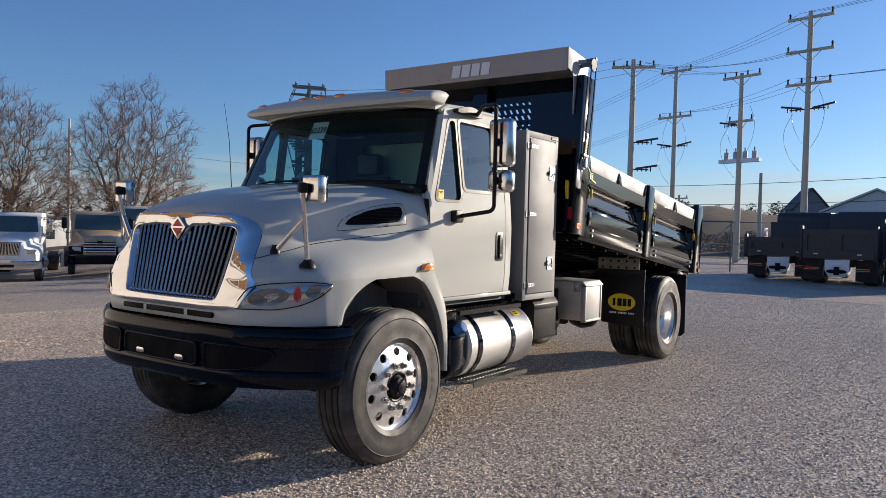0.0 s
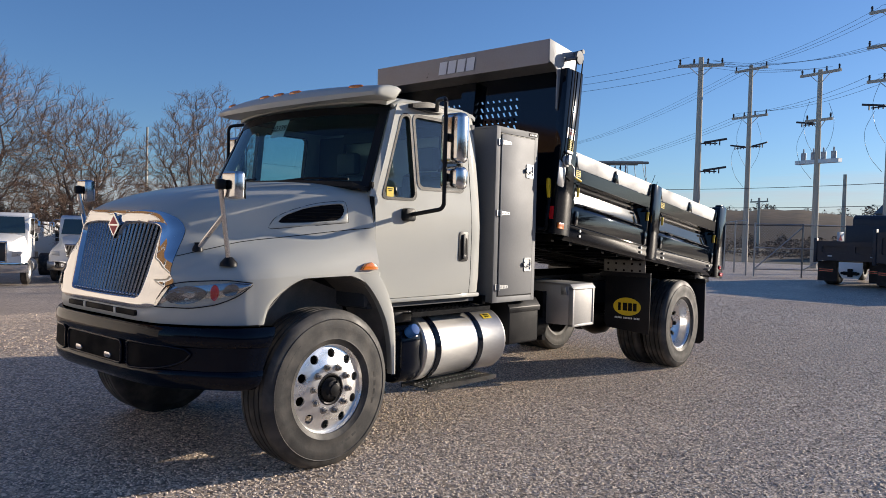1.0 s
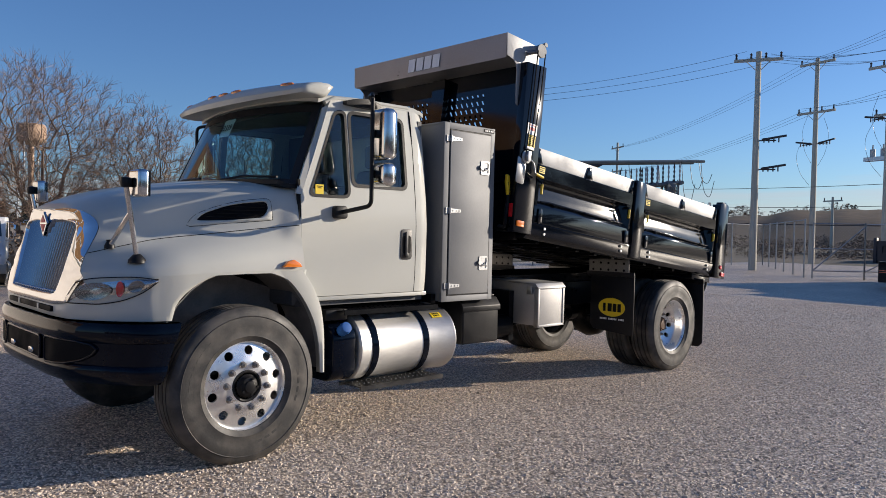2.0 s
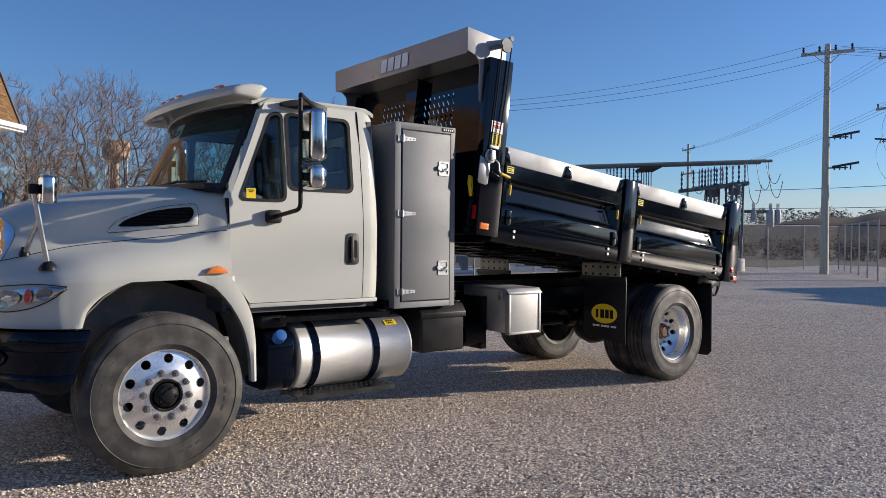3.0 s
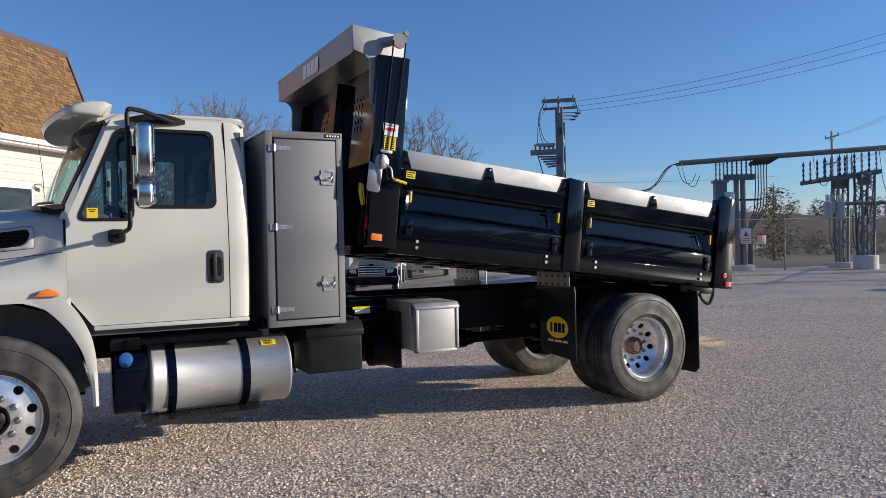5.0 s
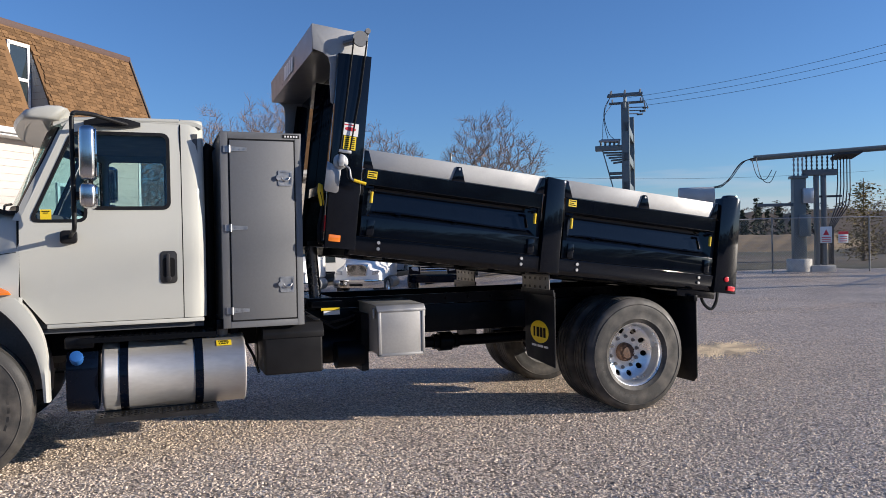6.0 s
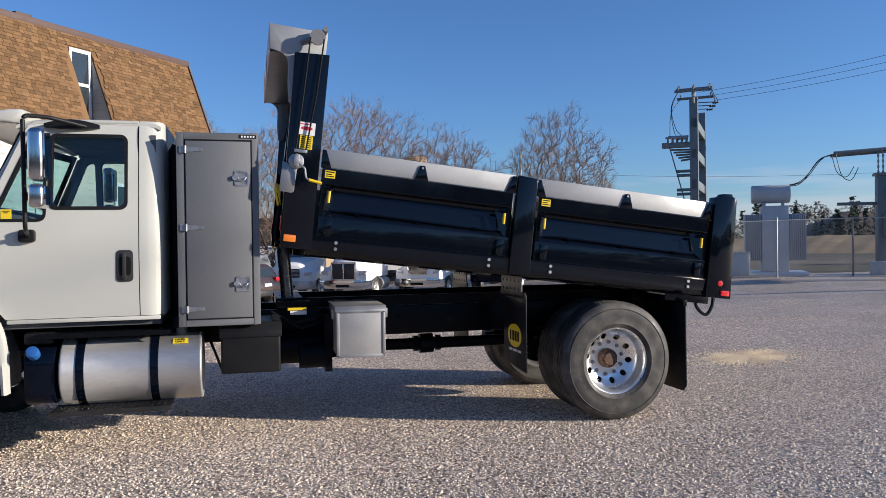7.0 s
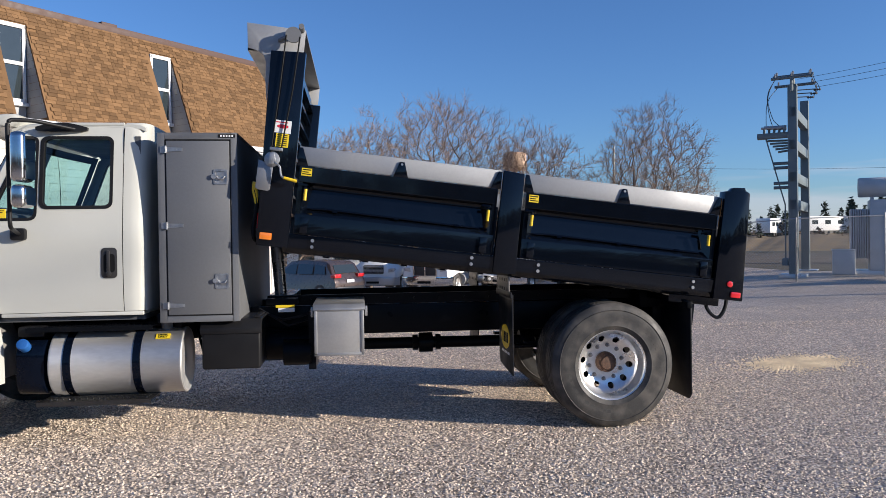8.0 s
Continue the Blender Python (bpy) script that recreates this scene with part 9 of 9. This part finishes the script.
# low cloud bank along the horizon
cl = bpy.data.materials.new("pale cloud bank")
cl.use_nodes = True
n, l = cl.node_tree.nodes, cl.node_tree.links
n.clear()
tc, mp, nz, rp = n.new("ShaderNodeTexCoord"), n.new("ShaderNodeMapping"), n.new("ShaderNodeTexNoise"), n.new("ShaderNodeMapRange")
mp.inputs["Scale"].default_value = (0.0018, 0.0018, 0.022)
nz.inputs["Scale"].default_value, nz.inputs["Detail"].default_value = 1.0, 7
l.new(tc.outputs["Object"], mp.inputs[0]), l.new(mp.outputs[0], nz.inputs["Vector"])
gz = n.new("ShaderNodeSeparateXYZ")
l.new(tc.outputs["Object"], gz.inputs[0])
hz = n.new("ShaderNodeMapRange")
hz.inputs["From Min"].default_value, hz.inputs["From Max"].default_value = 60, 190
hz.inputs["To Min"].default_value, hz.inputs["To Max"].default_value = 0.22, -0.22
l.new(gz.outputs["Z"], hz.inputs["Value"])
ad = n.new("ShaderNodeMath")
ad.operation = "ADD"
l.new(nz.outputs["Fac"], ad.inputs[0]), l.new(hz.outputs[0], ad.inputs[1])
rp.inputs["From Min"].default_value, rp.inputs["From Max"].default_value = 0.48, 0.70
rp.inputs["To Max"].default_value = 0.5
l.new(ad.outputs[0], rp.inputs["Value"])
tr, em, mx, oo = n.new("ShaderNodeBsdfTransparent"), n.new("ShaderNodeEmission"), n.new("ShaderNodeMixShader"), n.new("ShaderNodeOutputMaterial")
em.inputs[0].default_value, em.inputs[1].default_value = (0.60, 0.60, 0.66, 1), 0.75
l.new(rp.outputs[0], mx.inputs[0]), l.new(tr.outputs[0], mx.inputs[1]), l.new(em.outputs[0], mx.inputs[2]), l.new(mx.outputs[0], oo.inputs["Surface"])
bm = NB()
grid(bm, [[(1900 * math.cos(radians(a)), 1900 * math.sin(radians(a)), z) for z in (-20, 60, 130, 200, 280)] for a in range(-60, 151, 6)])
sky_bank = tagged(part("backdrop", bm, cl, None, smooth=180), "pale low cloud bank along the horizon", "cloud", kind="structure")
sky_bank.visible_shadow = False

# water tower
wt = thing("water_tower", "tan water tower on thin legs", "water tower", at=pose(32.4, 128.0, -1.2))
TANW = mat("tan tank paint", (0.45, 0.29, 0.18), 0.6, var=0.15)
bm = NB()
lathe(bm, [(0.001, 15.2), (1.6, 15.4), (2.15, 15.9), (2.15, 18.2), (1.9, 18.6), (0.001, 18.8)], 24, axis="z")
part("tank", bm, TANW, wt, smooth=40)
bm = NB()
rod(bm, (0, 0, 0), (0, 0, 15.3), 0.45, n=12)
part("riser", bm, TANW, wt)
for k in range(4):
    a = math.pi / 4 + k * math.pi / 2
    bm = NB()
    rod(bm, (2.3 * math.cos(a), 2.3 * math.sin(a), 0), (1.9 * math.cos(a), 1.9 * math.sin(a), 16), 0.12, n=8)
    part("leg", bm, GREYST, wt)


def gable_house(name, x, y, turn, w, d, h, rise, wall, roof_m, label):
    t = thing(name, label, "building", at=pose(x, y, 0, 0, 0, turn))
    bm = NB()
    prism(bm, [(-w / 2, -0.5), (w / 2, -0.5), (w / 2, h), (0, h + rise), (-w / 2, h)], -d / 2, d / 2, "x")
    part("wall", bm, wall, t, smooth=0)
    bm = NB()
    for s in (1, -1):
        a, b = (s * (w / 2 + 0.3), h - 0.25 * rise / w), (0, h + rise + 0.05)
        vs = [bm.verts.new((xx, p[0], p[1])) for xx in (-d / 2 - 0.3, d / 2 + 0.3) for p in (a, b)]
        up = [bm.verts.new(v.co + Vector((0, 0, 0.18))) for v in vs]
        for q in ((0, 1, 3, 2),):
            bm.faces.new([vs[i] for i in q]), bm.faces.new([up[i] for i in q[::-1]])
        for i, j in ((0, 1), (1, 3), (3, 2), (2, 0)):
            bm.faces.new((vs[i], vs[j], up[j], up[i]))
    part("roof", bm, roof_m, t, smooth=0)
    bm = NB()
    for k in range(2):
        box(bm, -d / 2 - 0.05, -d / 2, -w * 0.2 + 0.3 * w * k, -w * 0.2 + 0.3 * w * k + 0.9, 1.0, 2.4)
    part("window", bm, PANE, t)
    return t


BARNW = mat("blue-grey barn boards", (0.13, 0.16, 0.20), 0.8, var=0.15)
BARNR = mat("dark slate roof", (0.07, 0.08, 0.10), 0.7, var=0.15)
WHITEW = mat("white metal cladding", (0.62, 0.63, 0.64), 0.6, var=0.06)
gable_house("white_shed", 84.0, 3.4, 2, 8.6, 22.0, 3.9, 2.0, WHITEW, WHITEW, "large white metal-clad shed")
gable_house("barn", 110.0, 15.0, 25, 4.4, 4.8, 5.4, 2.7, BARNW, BARNR, "blue-grey barn with dark gabled roof")
gable_house("low_house", 6.0, 62.0, 70, 7.0, 14.0, 2.2, 1.4, TAN, BARNR, "low tan house beyond the trees")

# white trailers far off
for k, (x, y, tr, L) in enumerate(((74.6, 100.5, 12, 8.0), (66.0, 101.0, 40, 4.6), (61.8, 102.0, 60, 4.2), (14.5, 46.0, 5, 7.0), (21.5, 44.5, 5, 6.0), (26.0, 47.0, 10, 8.0), (2.5, 47.0, 0, 8.0))):
    z0 = -1.2 if x < 35 else bank_z(x, y) - 0.05
    t = thing("travel_trailer", "white travel trailer parked far off", "trailer", group="far white trailers", at=pose(x, y, z0, 0, 0, tr))
    bm = NB()
    prism(bm, [(-L / 2, 0.5), (L / 2, 0.5), (L / 2 + 0.2, 1.4), (L / 2 - 0.3, 2.7), (-L / 2 + 0.2, 2.7), (-L / 2, 2.4)], -1.1, 1.1)
    part("body", bm, TRIM, t, bevel=0.06)
    for q in range(3):
        bm = NB()
        box(bm, -L / 2 + 0.8 + q * L / 3.2, -L / 2 + 1.9 + q * L / 3.2, -1.12, -1.09, 1.5, 2.1)
        part("window", bm, PANE, t)
    for q in (-0.5, 0.5):
        for side in (-1.05, 0.85):
            bm = NB()
            rod(bm, (q, side, 0.35), (q, side + 0.2, 0.35), 0.35, n=14)
            part("wheel", bm, RUBBER, t)

# pale sand spilled on the gravel
SAND = mat("pale spilled sand", (0.86, 0.70, 0.47), 0.9, var=0.15, scale=12, fine=150, spec=0.1)
r = random.Random(4)
pv, pf = [], []
for i in range(5200):
    a, d = r.uniform(0, 6.283), abs(r.gauss(0, 0.30)) + 0.12 * abs(r.gauss(0, 1)) ** 2
    x = 8.75 + d * math.cos(a) * 0.85 + 0.35 * d * math.sin(a)
    y = 1.5 + d * math.sin(a) * 0.62
    s = r.uniform(0.008, 0.02)
    z = ground_z(x, y) + 0.012
    k = len(pv)
    for j in range(4):
        b = j * 1.571 + a
        pv.append((x + s * math.cos(b), y + s * math.sin(b), z - 0.008))
    pv.append((x, y, z + 0.004))
    pf += [(k, k + 1, k + 4), (k + 1, k + 2, k + 4), (k + 2, k + 3, k + 4), (k + 3, k, k + 4)]
me = bpy.data.meshes.new("spilled_sand")
me.from_pydata(pv, [], pf)
me.materials.append(SAND)
tagged(new("spilled_sand", me), "pale sand spilled over the gravel", "sand", kind="stuff")

# shingles of the mansard roof, laid in courses
def shingle_mesh():
    bm = NB()
    box(bm, -0.165, 0.165, -0.004, 0.0, -0.012, 0.10)
    for v in bm.verts:
        v.co.y -= 0.012 if v.co.z < 0 else 0.0
    me = bpy.data.meshes.new("shingle")
    bmesh.ops.recalc_face_normals(bm, faces=bm.faces[:])
    bm.to_mesh(me)
    bm.free()
    me.materials.append(SHINGLE)
    return me


sm = shingle_mesh()
slope = Vector((0, 0, HTOP - HEAVE)) - HN * HOUT
sl = slope.length
sd = slope / sl
nrm = HU.cross(sd).normalized()
nrm = nrm if nrm.dot(HN) > 0 else -nrm
sm_m = Matrix((HU, -nrm, sd)).transposed().to_4x4()
r = random.Random(8)
rest_v, rest_f = [], []
made = 0
rows_n = int(sl / 0.092)
for row in range(rows_n):
    off = r.uniform(0, 0.3)
    u = -0.05 - off
    while u > -HL + 0.3:
        w = r.uniform(0.08, 0.22)
        zc = HEAVE + (row + 0.5) * 0.092 / sl * (HTOP - HEAVE)
        uc = u - w / 2
        if not any(a - 0.1 - w / 2 < uc < b + 0.03 + w / 2 for a, b in WIN) or zc > 6.42:
            base = hp(uc, roof_n(HEAVE) - 0, HEAVE) + sd * (row * 0.092) + nrm * (0.006 + r.uniform(0, 0.008))
            m = sm_m.copy()
            m.translation = base
            m = m @ Matrix.Diagonal((w / 0.33, 1, 1, 1))
            if -5.6 < uc < -0.9 and 5.0 < zc < 6.2 and made < 300:
                shared("shingle", sm, roof, m)
                made += 1
            else:
                k = len(rest_v)
                for v in sm.vertices:
                    p = m @ v.co
                    rest_v.append((p.x, p.y, p.z))
                rest_f += [tuple(k + i for i in p.vertices) for p in sm.polygons]
        u -= w + 0.006
me = bpy.data.meshes.new("shingle_rest")
me.from_pydata(rest_v, [], rest_f)
me.materials.append(SHINGLES)
tagged(shared("shingle_rest", me, roof), kind="stuff")
